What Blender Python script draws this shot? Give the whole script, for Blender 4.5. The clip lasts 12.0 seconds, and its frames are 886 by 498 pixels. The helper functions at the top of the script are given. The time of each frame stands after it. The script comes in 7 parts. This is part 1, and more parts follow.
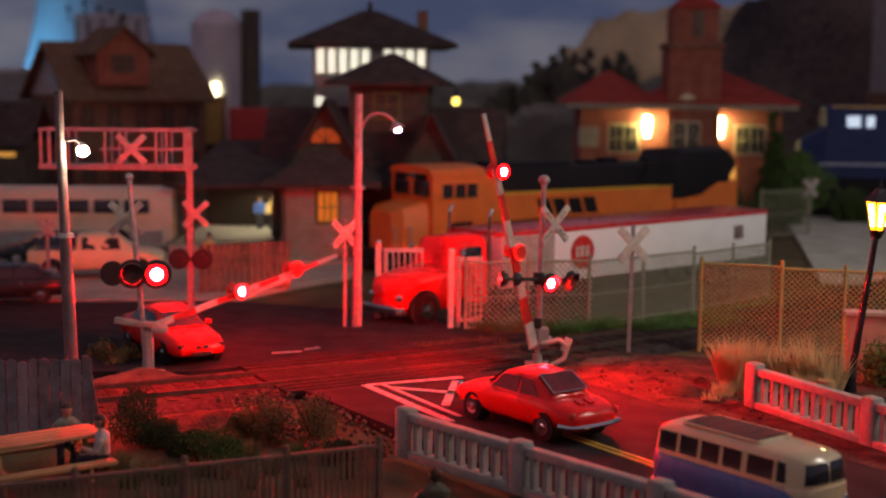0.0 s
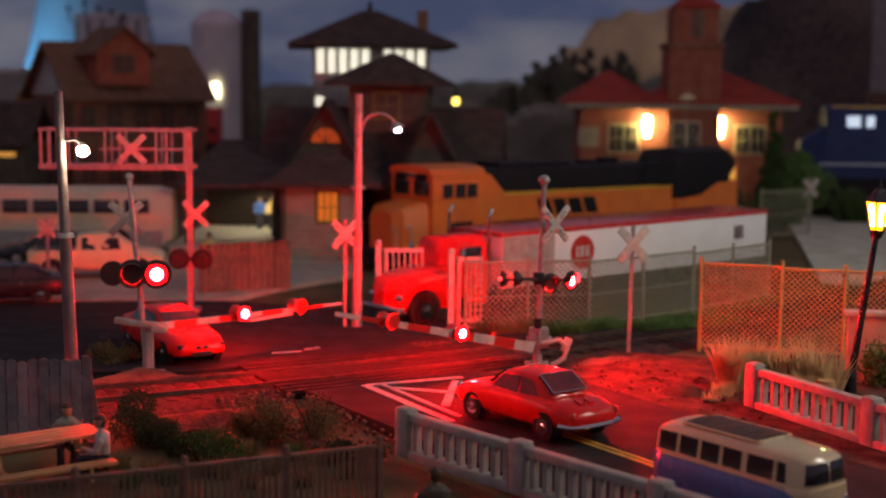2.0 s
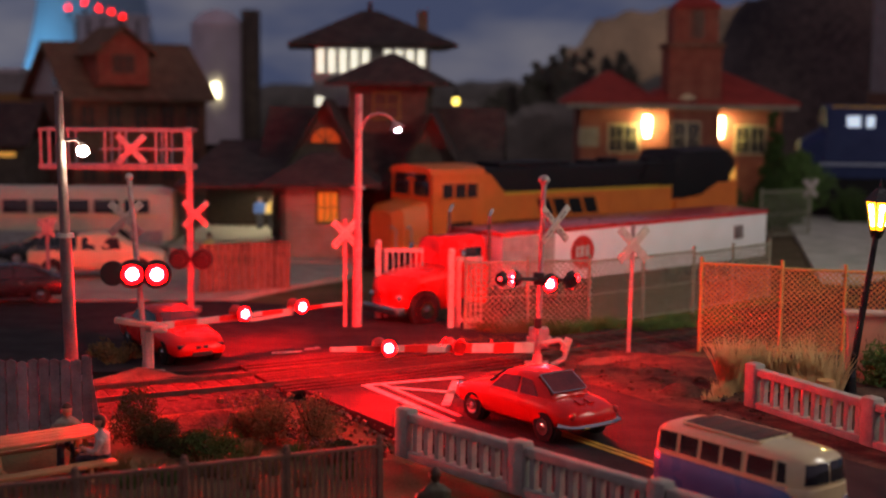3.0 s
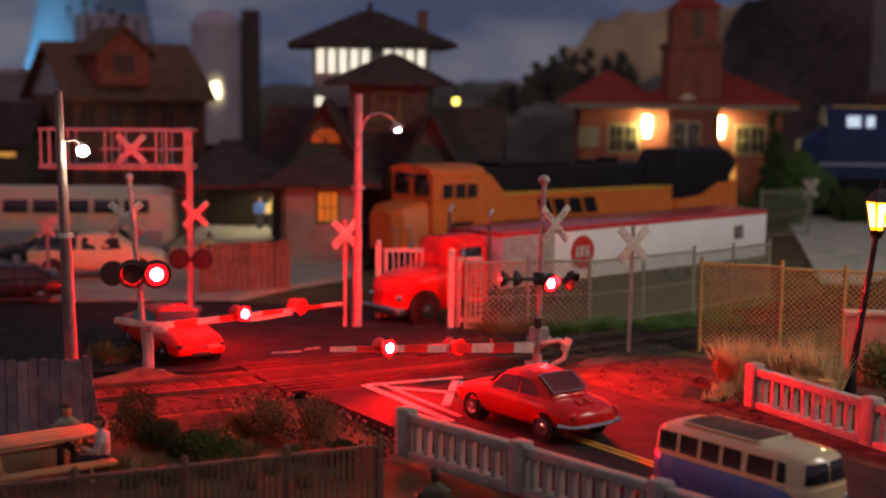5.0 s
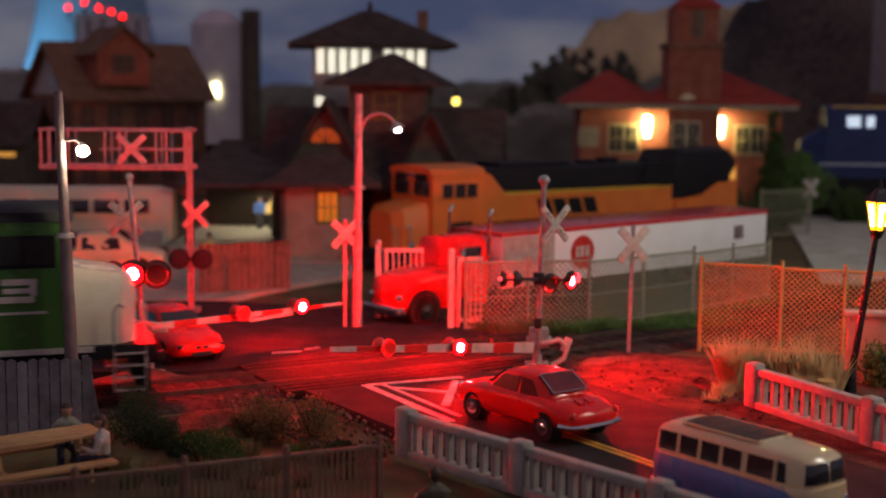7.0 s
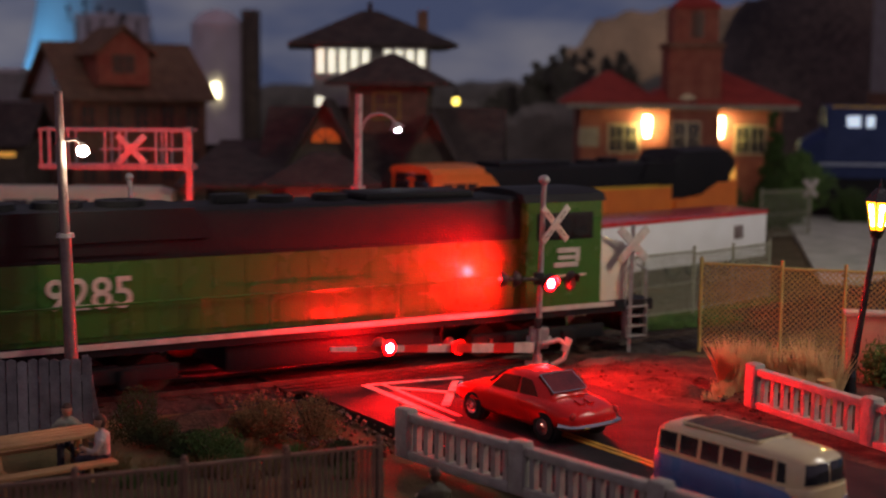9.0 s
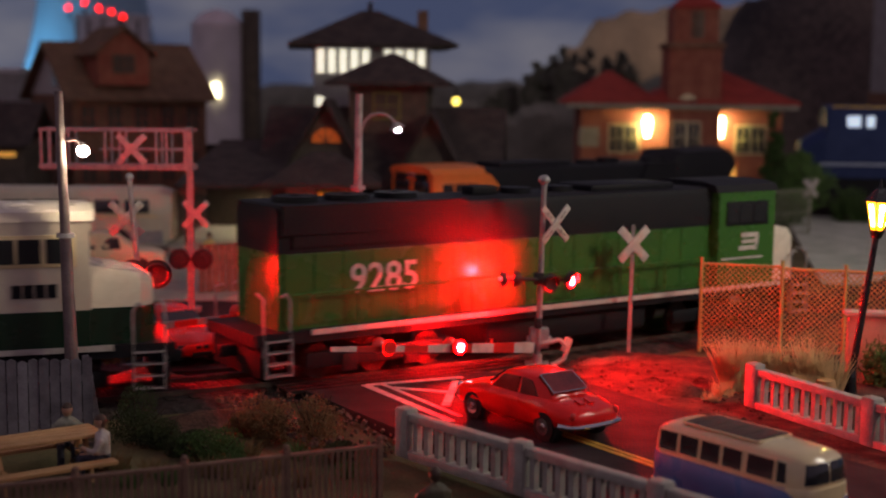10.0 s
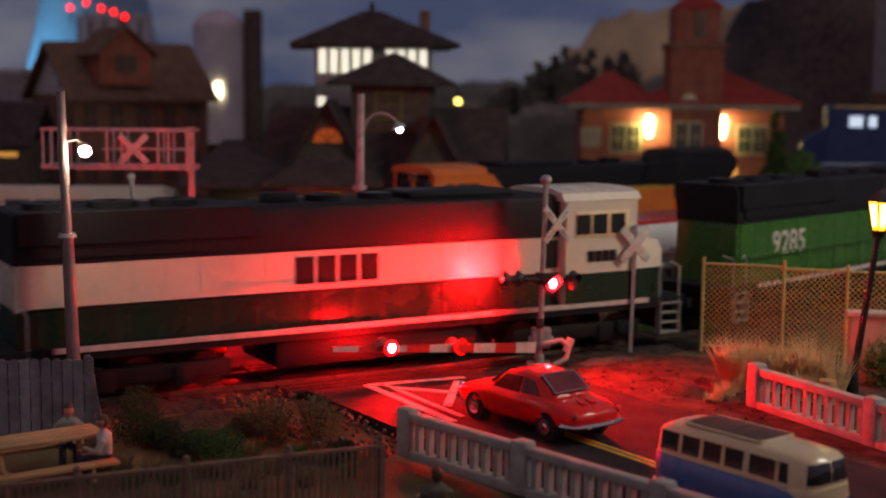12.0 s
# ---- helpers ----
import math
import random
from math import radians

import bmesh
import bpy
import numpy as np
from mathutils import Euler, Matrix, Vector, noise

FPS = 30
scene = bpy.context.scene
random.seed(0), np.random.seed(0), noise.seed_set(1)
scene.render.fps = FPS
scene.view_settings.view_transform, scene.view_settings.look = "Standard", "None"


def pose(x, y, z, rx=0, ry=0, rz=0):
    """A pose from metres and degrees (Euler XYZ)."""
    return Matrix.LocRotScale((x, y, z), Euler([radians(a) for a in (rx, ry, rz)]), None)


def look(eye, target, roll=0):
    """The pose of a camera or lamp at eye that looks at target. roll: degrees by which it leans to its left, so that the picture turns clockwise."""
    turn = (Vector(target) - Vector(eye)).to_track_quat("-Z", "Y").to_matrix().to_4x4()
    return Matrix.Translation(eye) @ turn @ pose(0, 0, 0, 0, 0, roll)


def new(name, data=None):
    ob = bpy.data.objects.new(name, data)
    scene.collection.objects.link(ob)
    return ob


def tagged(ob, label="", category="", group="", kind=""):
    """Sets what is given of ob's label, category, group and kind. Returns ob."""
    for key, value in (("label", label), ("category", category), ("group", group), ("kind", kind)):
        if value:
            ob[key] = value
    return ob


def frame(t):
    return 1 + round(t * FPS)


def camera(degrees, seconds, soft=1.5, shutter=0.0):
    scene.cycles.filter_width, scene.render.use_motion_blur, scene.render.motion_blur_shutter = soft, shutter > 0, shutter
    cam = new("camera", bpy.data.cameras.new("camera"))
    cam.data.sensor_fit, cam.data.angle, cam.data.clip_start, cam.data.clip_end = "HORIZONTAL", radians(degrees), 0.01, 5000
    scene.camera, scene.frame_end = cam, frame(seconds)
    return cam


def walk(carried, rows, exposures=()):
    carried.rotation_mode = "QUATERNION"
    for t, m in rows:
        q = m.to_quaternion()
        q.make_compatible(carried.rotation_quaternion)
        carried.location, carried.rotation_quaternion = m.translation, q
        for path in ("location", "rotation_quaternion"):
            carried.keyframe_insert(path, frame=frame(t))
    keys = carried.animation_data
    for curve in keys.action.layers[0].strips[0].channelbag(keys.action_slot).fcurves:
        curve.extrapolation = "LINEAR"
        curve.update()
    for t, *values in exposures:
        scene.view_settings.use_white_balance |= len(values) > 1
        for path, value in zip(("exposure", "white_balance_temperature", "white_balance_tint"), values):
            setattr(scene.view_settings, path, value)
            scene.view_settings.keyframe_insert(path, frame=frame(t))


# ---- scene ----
# A model railway at 1:87. Lengths below are in metres of the prototype; S turns them into the model's own metres.
S = 1 / 87.0
EYE = Vector((0, 0, 7.8 * S))
TILT = 6.85


def gaze(pan):
    return Matrix.Translation(EYE) @ pose(0, 0, 0, 90 - TILT, 0, pan) @ pose(0, 0, 0, 0, 0, 0.58)


cam = camera(36.68, 12.0, soft=2.0, shutter=0.5)
cam.data.dof.use_dof = True
cam.data.dof.focus_distance = 31.5 * S
cam.data.dof.aperture_fstop = 20.0
walk(cam, [(0.0, gaze(0)), (8.0, gaze(0)), (10.5, gaze(0.015)), (11.2, gaze(0.07)), (12.0, gaze(0.085))])

# dim room light over the layout, slightly warm
world = bpy.data.worlds.new("dim_room")
world.use_nodes = True
scene.world = world
world.node_tree.nodes["Background"].inputs[0].default_value = (1.04, 0.77, 1.02, 1)
world.node_tree.nodes["Background"].inputs[1].default_value = 0.16
scene.view_settings.exposure = 0.0


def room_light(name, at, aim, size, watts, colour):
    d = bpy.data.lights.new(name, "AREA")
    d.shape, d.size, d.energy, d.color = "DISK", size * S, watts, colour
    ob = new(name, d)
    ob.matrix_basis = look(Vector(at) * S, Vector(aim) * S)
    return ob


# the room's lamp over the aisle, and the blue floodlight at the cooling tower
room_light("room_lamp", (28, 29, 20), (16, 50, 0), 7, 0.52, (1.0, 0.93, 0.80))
room_light("blue_floodlight", (-66, 188, 3), (-57, 202, 16), 3, 0.6, (0.25, 0.68, 1.0))


# ---- materials ----
def mat(name, a, b=None, scale=4.0, rough=0.7, metal=0.0, bump=0.2, fine=30.0, coat=0.0, rand=0.0, spec=0.5):
    """Two colours mixed by a coarse and a fine noise, with a fine relief; scale is in patches a prototype metre."""
    b = b or tuple(c * 0.72 for c in a)
    m = bpy.data.materials.new(name)
    m.use_nodes = True
    nt = m.node_tree
    n, l = nt.nodes, nt.links
    p = n["Principled BSDF"]
    tc = n.new("ShaderNodeTexCoord")
    mp = n.new("ShaderNodeMapping")
    mp.inputs["Scale"].default_value = (87, 87, 87)
    l.new(tc.outputs["Object"], mp.inputs[0])
    n1 = n.new("ShaderNodeTexNoise")
    n1.inputs["Scale"].default_value = scale
    n1.inputs["Detail"].default_value = 6
    n2 = n.new("ShaderNodeTexNoise")
    n2.inputs["Scale"].default_value = fine
    n2.inputs["Detail"].default_value = 3
    l.new(mp.outputs[0], n1.inputs["Vector"])
    l.new(mp.outputs[0], n2.inputs["Vector"])
    add = n.new("ShaderNodeMath")
    add.operation = "MULTIPLY_ADD"
    add.inputs[1].default_value = 0.45
    l.new(n2.outputs["Fac"], add.inputs[0])
    l.new(n1.outputs["Fac"], add.inputs[2])
    ramp = n.new("ShaderNodeMapRange")
    ramp.inputs["From Min"].default_value = 0.5
    ramp.inputs["From Max"].default_value = 0.95
    l.new(add.outputs[0], ramp.inputs["Value"])
    mix = n.new("ShaderNodeMix")
    mix.data_type = "RGBA"
    mix.inputs["A"].default_value = (*a, 1)
    mix.inputs["B"].default_value = (*b, 1)
    l.new(ramp.outputs[0], mix.inputs["Factor"])
    out = mix.outputs["Result"]
    if rand:
        oi = n.new("ShaderNodeObjectInfo")
        hv = n.new("ShaderNodeHueSaturation")
        mr = n.new("ShaderNodeMapRange")
        mr.inputs["To Min"].default_value = 1 - rand
        mr.inputs["To Max"].default_value = 1 + rand
        l.new(oi.outputs["Random"], mr.inputs["Value"])
        l.new(mr.outputs[0], hv.inputs["Value"])
        l.new(out, hv.inputs["Color"])
        out = hv.outputs[0]
    l.new(out, p.inputs["Base Color"])
    rr = n.new("ShaderNodeMapRange")
    rr.inputs["To Min"].default_value = max(0.03, rough - 0.12)
    rr.inputs["To Max"].default_value = min(1, rough + 0.12)
    l.new(n1.outputs["Fac"], rr.inputs["Value"])
    l.new(rr.outputs[0], p.inputs["Roughness"])
    p.inputs["Metallic"].default_value = metal
    p.inputs["Specular IOR Level"].default_value = spec if rough < 0.8 else min(spec, 0.12)
    p.inputs["Coat Weight"].default_value = coat
    if bump:
        bp = n.new("ShaderNodeBump")
        bp.inputs["Strength"].default_value = bump
        bp.inputs["Distance"].default_value = 0.03 * S
        l.new(n2.outputs["Fac"], bp.inputs["Height"])
        l.new(bp.outputs[0], p.inputs["Normal"])
    return m


def glow(name, c, strength):
    m = bpy.data.materials.new(name)
    m.use_nodes = True
    p = m.node_tree.nodes["Principled BSDF"]
    p.inputs["Base Color"].default_value = (*(0.5 * v for v in c), 1)
    p.inputs["Emission Color"].default_value = (*c, 1)
    p.inputs["Emission Strength"].default_value = strength
    return m


RED = (1.0, 0.0020, 0.0032)
RIM = (1.0, 0.00003, 0.00006)
M_RED_LAMP = glow("red_lamp_bulb", RED, 12800)
M_RED_REAR = glow("red_rear_lamp_bulb", RED, 11500)
M_RED_FAR = glow("red_far_lamp_bulb", RED, 5200)
M_RED_GATE = glow("red_gate_lamp_bulb", RED, 6000)
M_RED_WEAK = glow("red_weak_lamp_bulb", RED, 2600)
# Pure red outer rings of the lenses, standing in for the halo round each lamp.
M_RED_RIM = glow("red_lamp_halo_glass", RIM, 2500)
M_GATE_RIM = glow("red_gate_lamp_halo_glass", RIM, 500)
M_ROOF_RIM = glow("red_roof_lamp_halo_glass", RIM, 6)
M_RED_ROOF = glow("red_roof_lamp", (1.0, 0.010, 0.006), 7)
M_WARM = glow("warm_bulb", (1.0, 0.86, 0.36), 66)
M_WHITE_BULB = glow("white_bulb", (1.0, 0.86, 0.62), 260)
M_COOL_BULB = glow("cool_bulb", (0.95, 0.97, 1.0), 45)
M_YELLOW = glow("yellow_lantern", (1.0, 0.36, 0.006), 5)
M_LANTERN_CORE = glow("lantern_core_glow", (1.0, 0.74, 0.2), 70)
M_YELLOW_BULB = glow("yellow_bulb", (1.0, 0.72, 0.12), 5)
M_WIN_WHITE = glow("lit_window_white", (1.0, 0.93, 0.74), 1.0)
M_WIN_ORANGE = glow("lit_window_orange", (1.0, 0.33, 0.03), 0.32)
M_FAN = glow("dim_fan_window", (1.0, 0.2, 0.03), 0.16)
M_WIN_BLUE = glow("lit_window_blue", (0.7, 0.82, 1.0), 0.8)
M_WIN_AMBER = glow("lit_window_amber", (1.0, 0.45, 0.08), 0.6)

M_GROUND = mat("ground_cover", (0.15, 0.11, 0.06), (0.06, 0.06, 0.028), 0.7, 0.95, bump=0.8, fine=14)
M_SOIL = mat("brown_soil", (0.11, 0.06, 0.045), (0.026, 0.016, 0.014), 1.5, 0.95, bump=0.9, fine=12)
M_PAD = mat("pale_concrete", (0.42, 0.40, 0.33), (0.30, 0.28, 0.24), 1.0, 0.9)
M_ASPHALT = mat("asphalt", (0.036, 0.031, 0.034), (0.019, 0.017, 0.019), 1.2, 0.85, bump=0.35, fine=26)
M_BALLAST = mat("ballast", (0.060, 0.048, 0.045), (0.021, 0.018, 0.016), 5.0, 0.95, bump=1.0, fine=9)
M_RAIL = mat("rail_steel", (0.08, 0.06, 0.05), (0.04, 0.026, 0.02), 3.0, 0.7, 0.3, 0.1, spec=0.2)
M_TIE = mat("tie_wood", (0.042, 0.030, 0.024), (0.021, 0.017, 0.014), 5.0, 0.9, bump=0.6, rand=0.25)
M_PLANK = mat("crossing_plank", (0.036, 0.03, 0.028), (0.018, 0.016, 0.015), 3.0, 0.95, bump=0.5, rand=0.2)
M_LINE_WHITE = mat("white_road_paint", (0.62, 0.60, 0.58), (0.30, 0.28, 0.27), 4.0, 0.7)
M_LINE_YELLOW = mat("yellow_road_paint", (0.72, 0.42, 0.05), (0.38, 0.22, 0.04), 4.0, 0.7)
M_BLACK = mat("black_paint", (0.012, 0.012, 0.013), (0.02, 0.02, 0.02), 5.0, 0.55, bump=0.05)
M_BLACK_GLOSS = mat("gloss_black", (0.012, 0.012, 0.014), (0.02, 0.02, 0.022), 3.0, 0.25, bump=0.05)
M_SILVER = mat("silver_paint", (0.46, 0.44, 0.43), (0.27, 0.25, 0.24), 5.0, 0.45, 0.35, 0.1)
M_WHITE = mat("white_paint", (0.62, 0.57, 0.52), (0.42, 0.37, 0.32), 4.0, 0.55, bump=0.08, spec=0.3)
M_TRAILER = mat("clean_white_lacquer", (0.84, 0.84, 0.84), (0.76, 0.75, 0.73), 0.8, 0.45, bump=0.03)
M_SAND = mat("sandy_earth", (0.162, 0.113, 0.086), (0.086, 0.054, 0.044), 2.0, 0.95, bump=0.8, fine=11)
M_COACH = mat("silver_cream_paint", (0.66, 0.58, 0.42), (0.52, 0.45, 0.33), 1.0, 0.4, bump=0.04)
M_GRASS = mat("grass_mat", (0.17, 0.20, 0.07), (0.09, 0.11, 0.035), 1.6, 0.95, bump=0.8, fine=14)
M_CREAM = mat("cream_paint", (0.80, 0.64, 0.36), (0.70, 0.55, 0.30), 2.0, 0.3, bump=0.03, coat=0.5)
M_CONCRETE = mat("cast_concrete", (0.451, 0.426, 0.377), (0.303, 0.279, 0.246), 3.0, 0.85, bump=0.4)
M_REDPAINT = mat("red_paint", (0.62, 0.03, 0.025), (0.48, 0.025, 0.02), 3.0, 0.3, bump=0.04, coat=0.4)
M_CARRED = mat("red_car_lacquer", (0.86, 0.012, 0.009), (0.78, 0.01, 0.008), 1.0, 0.28, bump=0.0, coat=0.25, spec=0.3)
# Opaque panes; the red-lit cabin seen through them is put into their colour.
M_CABIN_GLASS = mat("glass_with_red_lit_cabin", (0.22, 0.02, 0.018), (0.10, 0.012, 0.011), 2.2, 0.09, bump=0.0, coat=0.4)
M_BLUEPAINT = mat("blue_lacquer", (0.09, 0.19, 0.46), (0.07, 0.15, 0.38), 2.0, 0.3, bump=0.02, coat=0.4)
M_CHROME = mat("chrome", (0.75, 0.74, 0.72), (0.6, 0.6, 0.6), 3.0, 0.15, 1.0, 0.0)
M_TYRE = mat("tyre_rubber", (0.02, 0.02, 0.02), (0.03, 0.03, 0.03), 6.0, 0.85)
M_CARGLASS = mat("dark_window_glass", (0.02, 0.022, 0.026), (0.03, 0.03, 0.033), 2.0, 0.08, bump=0.0, coat=0.5)
M_GREYWOOD = mat("weathered_grey_boards", (0.30, 0.29, 0.30), (0.15, 0.14, 0.15), 2.0, 0.85, bump=0.5, rand=0.25)
M_BROWNWOOD = mat("brown_fence_wood", (0.240, 0.136, 0.088), (0.120, 0.067, 0.048), 3.0, 0.75, bump=0.5, rand=0.2)
M_PINE = mat("light_pine", (0.52, 0.29, 0.12), (0.36, 0.19, 0.075), 2.5, 0.6, bump=0.3, rand=0.12)
M_POLE = mat("grey_brown_pole", (0.340, 0.264, 0.246), (0.187, 0.145, 0.136), 2.0, 0.42, 0.3, 0.2)
M_BRASS = mat("brass_mesh", (0.512, 0.410, 0.134), (0.348, 0.277, 0.092), 4.0, 0.55, 0.2, 0.1)
M_PALEMESH = mat("pale_mesh", (0.37, 0.37, 0.27), (0.27, 0.26, 0.18), 4.0, 0.55, 0.2, 0.1)
M_ROOF_DARK = mat("dark_shingles", (0.088, 0.067, 0.059), (0.043, 0.035, 0.034), 1.5, 0.9, bump=0.6)
M_ROOF_BROWN = mat("brown_shingles", (0.240, 0.150, 0.090), (0.143, 0.090, 0.060), 1.2, 0.9, bump=0.5)
M_ROOF_RED = mat("red_roof_tiles", (0.425, 0.062, 0.044), (0.275, 0.044, 0.035), 1.0, 0.8, bump=0.5)
M_WALL_BROWN = mat("brown_brick_wall", (0.286, 0.156, 0.098), (0.182, 0.098, 0.065), 1.4, 0.9, bump=0.5)
M_WALL_BRICK = mat("red_brick", (0.40, 0.15, 0.095), (0.26, 0.085, 0.06), 1.4, 0.9, bump=0.5)
M_WALL_GREY = mat("grey_wall", (0.40, 0.38, 0.36), (0.28, 0.26, 0.25), 1.0, 0.9, bump=0.3)
M_WALL_DARK = mat("dark_timber_wall", (0.136, 0.112, 0.088), (0.080, 0.064, 0.053), 1.5, 0.9, bump=0.4)
M_WALL_TAN = mat("tan_clapboard", (0.40, 0.36, 0.28), (0.28, 0.25, 0.19), 1.2, 0.85, bump=0.4)
M_OLIVE = mat("olive_trim", (0.20, 0.20, 0.05), (0.13, 0.13, 0.035), 3.0, 0.7)
M_SILO = mat("silo_metal", (0.759, 0.690, 0.713), (0.552, 0.506, 0.517), 0.4, 0.6, 0.0, 0.1)
M_GRAVEL = mat("grey_green_gravel", (0.60, 0.61, 0.50), (0.36, 0.39, 0.29), 0.8, 0.95, bump=0.8, fine=10)
M_ORANGE = mat("orange_loco_paint", (0.80, 0.21, 0.03), (0.66, 0.16, 0.025), 1.0, 0.45, bump=0.06)
M_YELLOWSTRIPE = mat("yellow_loco_stripe", (0.75, 0.46, 0.04), (0.6, 0.36, 0.03), 1.0, 0.45, bump=0.05)
M_LOCOGREEN = mat("green_loco_paint", (0.048, 0.145, 0.028), (0.038, 0.115, 0.022), 1.0, 0.27, bump=0.03)
M_LOCODARKGREEN = mat("dark_green_loco_paint", (0.012, 0.036, 0.02), (0.009, 0.028, 0.015), 1.0, 0.27, bump=0.03)
M_LOCOBLACK = mat("black_loco_paint", (0.010, 0.010, 0.013), (0.016, 0.015, 0.017), 1.0, 0.6, bump=0.08)
M_LOCOBLACK.node_tree.nodes["Principled BSDF"].inputs["Specular IOR Level"].default_value = 0.15
M_LOCOCREAM = mat("cream_loco_paint", (0.72, 0.63, 0.50), (0.60, 0.51, 0.40), 1.0, 0.27, bump=0.03)
M_LOCOBLUE = mat("blue_loco_paint", (0.007, 0.024, 0.11), (0.005, 0.018, 0.085), 1.0, 0.7, bump=0.05)
M_LEAF_DARK = mat("dark_foliage", (0.05, 0.065, 0.025), (0.03, 0.035, 0.02), 5.0, 0.9, bump=0.0)
M_LEAF_GREEN = mat("green_foliage", (0.07, 0.12, 0.035), (0.04, 0.07, 0.022), 5.0, 0.9, bump=0.0)
M_LEAF_TAN = mat("dry_foliage", (0.20, 0.13, 0.06), (0.11, 0.075, 0.035), 5.0, 0.9, bump=0.0)
M_LEAF_BRIGHT = mat("bright_foliage", (0.14, 0.24, 0.07), (0.07, 0.13, 0.035), 4.0, 0.9, bump=0.0)
M_STRAW = mat("straw_grass", (0.70, 0.46, 0.23), (0.50, 0.31, 0.15), 4.0, 0.85, bump=0.0)
M_BARK = mat("bark", (0.10, 0.07, 0.05), (0.06, 0.04, 0.03), 4.0, 0.9, bump=0.6)
M_ROCK = mat("glowing_painted_rock", (0.40, 0.25, 0.155), (0.09, 0.065, 0.05), 0.07, 0.9, bump=0.5, fine=2)
# Faint glow of the rock's own colour stands in for light on the backdrop.
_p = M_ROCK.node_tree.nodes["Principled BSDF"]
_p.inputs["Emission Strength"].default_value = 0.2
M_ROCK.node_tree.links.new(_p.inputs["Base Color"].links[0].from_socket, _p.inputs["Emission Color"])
M_MOUNTAIN = mat("dark_mountain", (0.20, 0.155, 0.13), (0.035, 0.03, 0.03), 0.05, 0.95, bump=0.5, fine=1.5)
# Paler than near foliage: haze and backdrop light are put into the colour.
M_FAR_TREES = mat("far_hazy_trees", (0.270, 0.263, 0.203), (0.149, 0.149, 0.115), 0.4, 0.95, bump=0.0, fine=3)
M_FIG = mat("painted_figure_grey", (0.33, 0.34, 0.25), (0.16, 0.17, 0.12), 5.0, 0.6)
M_FIG_WHITE = mat("painted_figure_white", (0.60, 0.56, 0.50), (0.30, 0.24, 0.20), 3.0, 0.6)
M_FIG_BLUE = mat("painted_figure_blue", (0.06, 0.14, 0.45), (0.05, 0.10, 0.36), 2.0, 0.6)
M_FIG_YELLOW = mat("painted_figure_yellow", (0.75, 0.50, 0.08), (0.60, 0.50, 0.38), 2.0, 0.6)
M_FIG_DARK = mat("painted_figure_dark", (0.05, 0.055, 0.035), (0.12, 0.09, 0.05), 4.0, 0.6)


# ---- building blocks ----
class Shape:
    """A bmesh in prototype metres."""

    def __init__(self):
        self.bm = bmesh.new()

    def box(self, x, y, z, sx, sy, sz, rz=0.0, rx=0.0, ry=0.0, bev=0.0, mi=0):
        m = pose(x, y, z, rx, ry, rz) @ Matrix.Diagonal((sx, sy, sz, 1))
        got = bmesh.ops.create_cube(self.bm, size=1, matrix=m)["verts"]
        fs = {f for v in got for f in v.link_faces}
        for f in fs:
            f.material_index = mi
        if bev:
            es = list({e for v in got for e in v.link_edges})
            bmesh.ops.bevel(self.bm, geom=es, offset=bev, segments=2, affect="EDGES", profile=0.5)
        return self

    def span(self, x0, x1, y0, y1, z0, z1, bev=0.0, mi=0):
        return self.box((x0 + x1) / 2, (y0 + y1) / 2, (z0 + z1) / 2, abs(x1 - x0), abs(y1 - y0), abs(z1 - z0), bev=bev, mi=mi)

    def cyl(self, p, q, r, r2=None, n=10, mi=0, caps=True):
        p, q = Vector(p), Vector(q)
        d = q - p
        m = Matrix.Translation((p + q) / 2) @ d.to_track_quat("Z", "Y").to_matrix().to_4x4()
        got = bmesh.ops.create_cone(self.bm, cap_ends=caps, segments=n, radius1=r, radius2=r if r2 is None else r2, depth=d.length, matrix=m)["verts"]
        for f in {f for v in got for f in v.link_faces}:
            f.material_index = mi
        return self

    def tube(self, pts, r, n=8):
        for a, b in zip(pts, pts[1:]):
            self.cyl(a, b, r, n=n)
        for a in pts[1:-1]:
            self.ball(a, r, 1)
        return self

    def ball(self, c, r, sub=2, sc=(1, 1, 1), mi=0):
        m = Matrix.Translation(c) @ Matrix.Diagonal((*sc, 1))
        got = bmesh.ops.create_icosphere(self.bm, subdivisions=sub, radius=r, matrix=m)["verts"]
        for f in {f for v in got for f in v.link_faces}:
            f.material_index = mi
        return self

    def poly(self, pts, faces, mi=0):
        vs = [self.bm.verts.new(p) for p in pts]
        for f in faces:
            try:
                self.bm.faces.new([vs[i] for i in f]).material_index = mi
            except ValueError:
                pass
        return self

    def prism(self, outline, y0, y1, mi=0):
        """An outline in x, z drawn out along y."""
        k = len(outline)
        pts = [(x, y0, z) for x, z in outline] + [(x, y1, z) for x, z in outline]
        self.poly(pts, [tuple(range(k)), tuple(range(2 * k - 1, k - 1, -1))] + [(i, i + k, (i + 1) % k + k, (i + 1) % k) for i in range(k)], mi)
        return self

    def loft(self, rings, mi=0):
        """Rings of (x, [(y, z), ...]), half outlines from the bottom up, mirrored in y."""
        full = [[(x, y, z) for y, z in h] + [(x, -y, z) for y, z in reversed(h)] for x, h in rings]
        k = len(full[0])
        pts = [p for r in full for p in r]
        fs = [tuple(range(k)), tuple(len(pts) - 1 - i for i in range(k))]
        for j in range(len(full) - 1):
            fs += [(j * k + i, j * k + (i + 1) % k, (j + 1) * k + (i + 1) % k, (j + 1) * k + i) for i in range(k)]
        self.poly(pts, fs, mi)
        return self


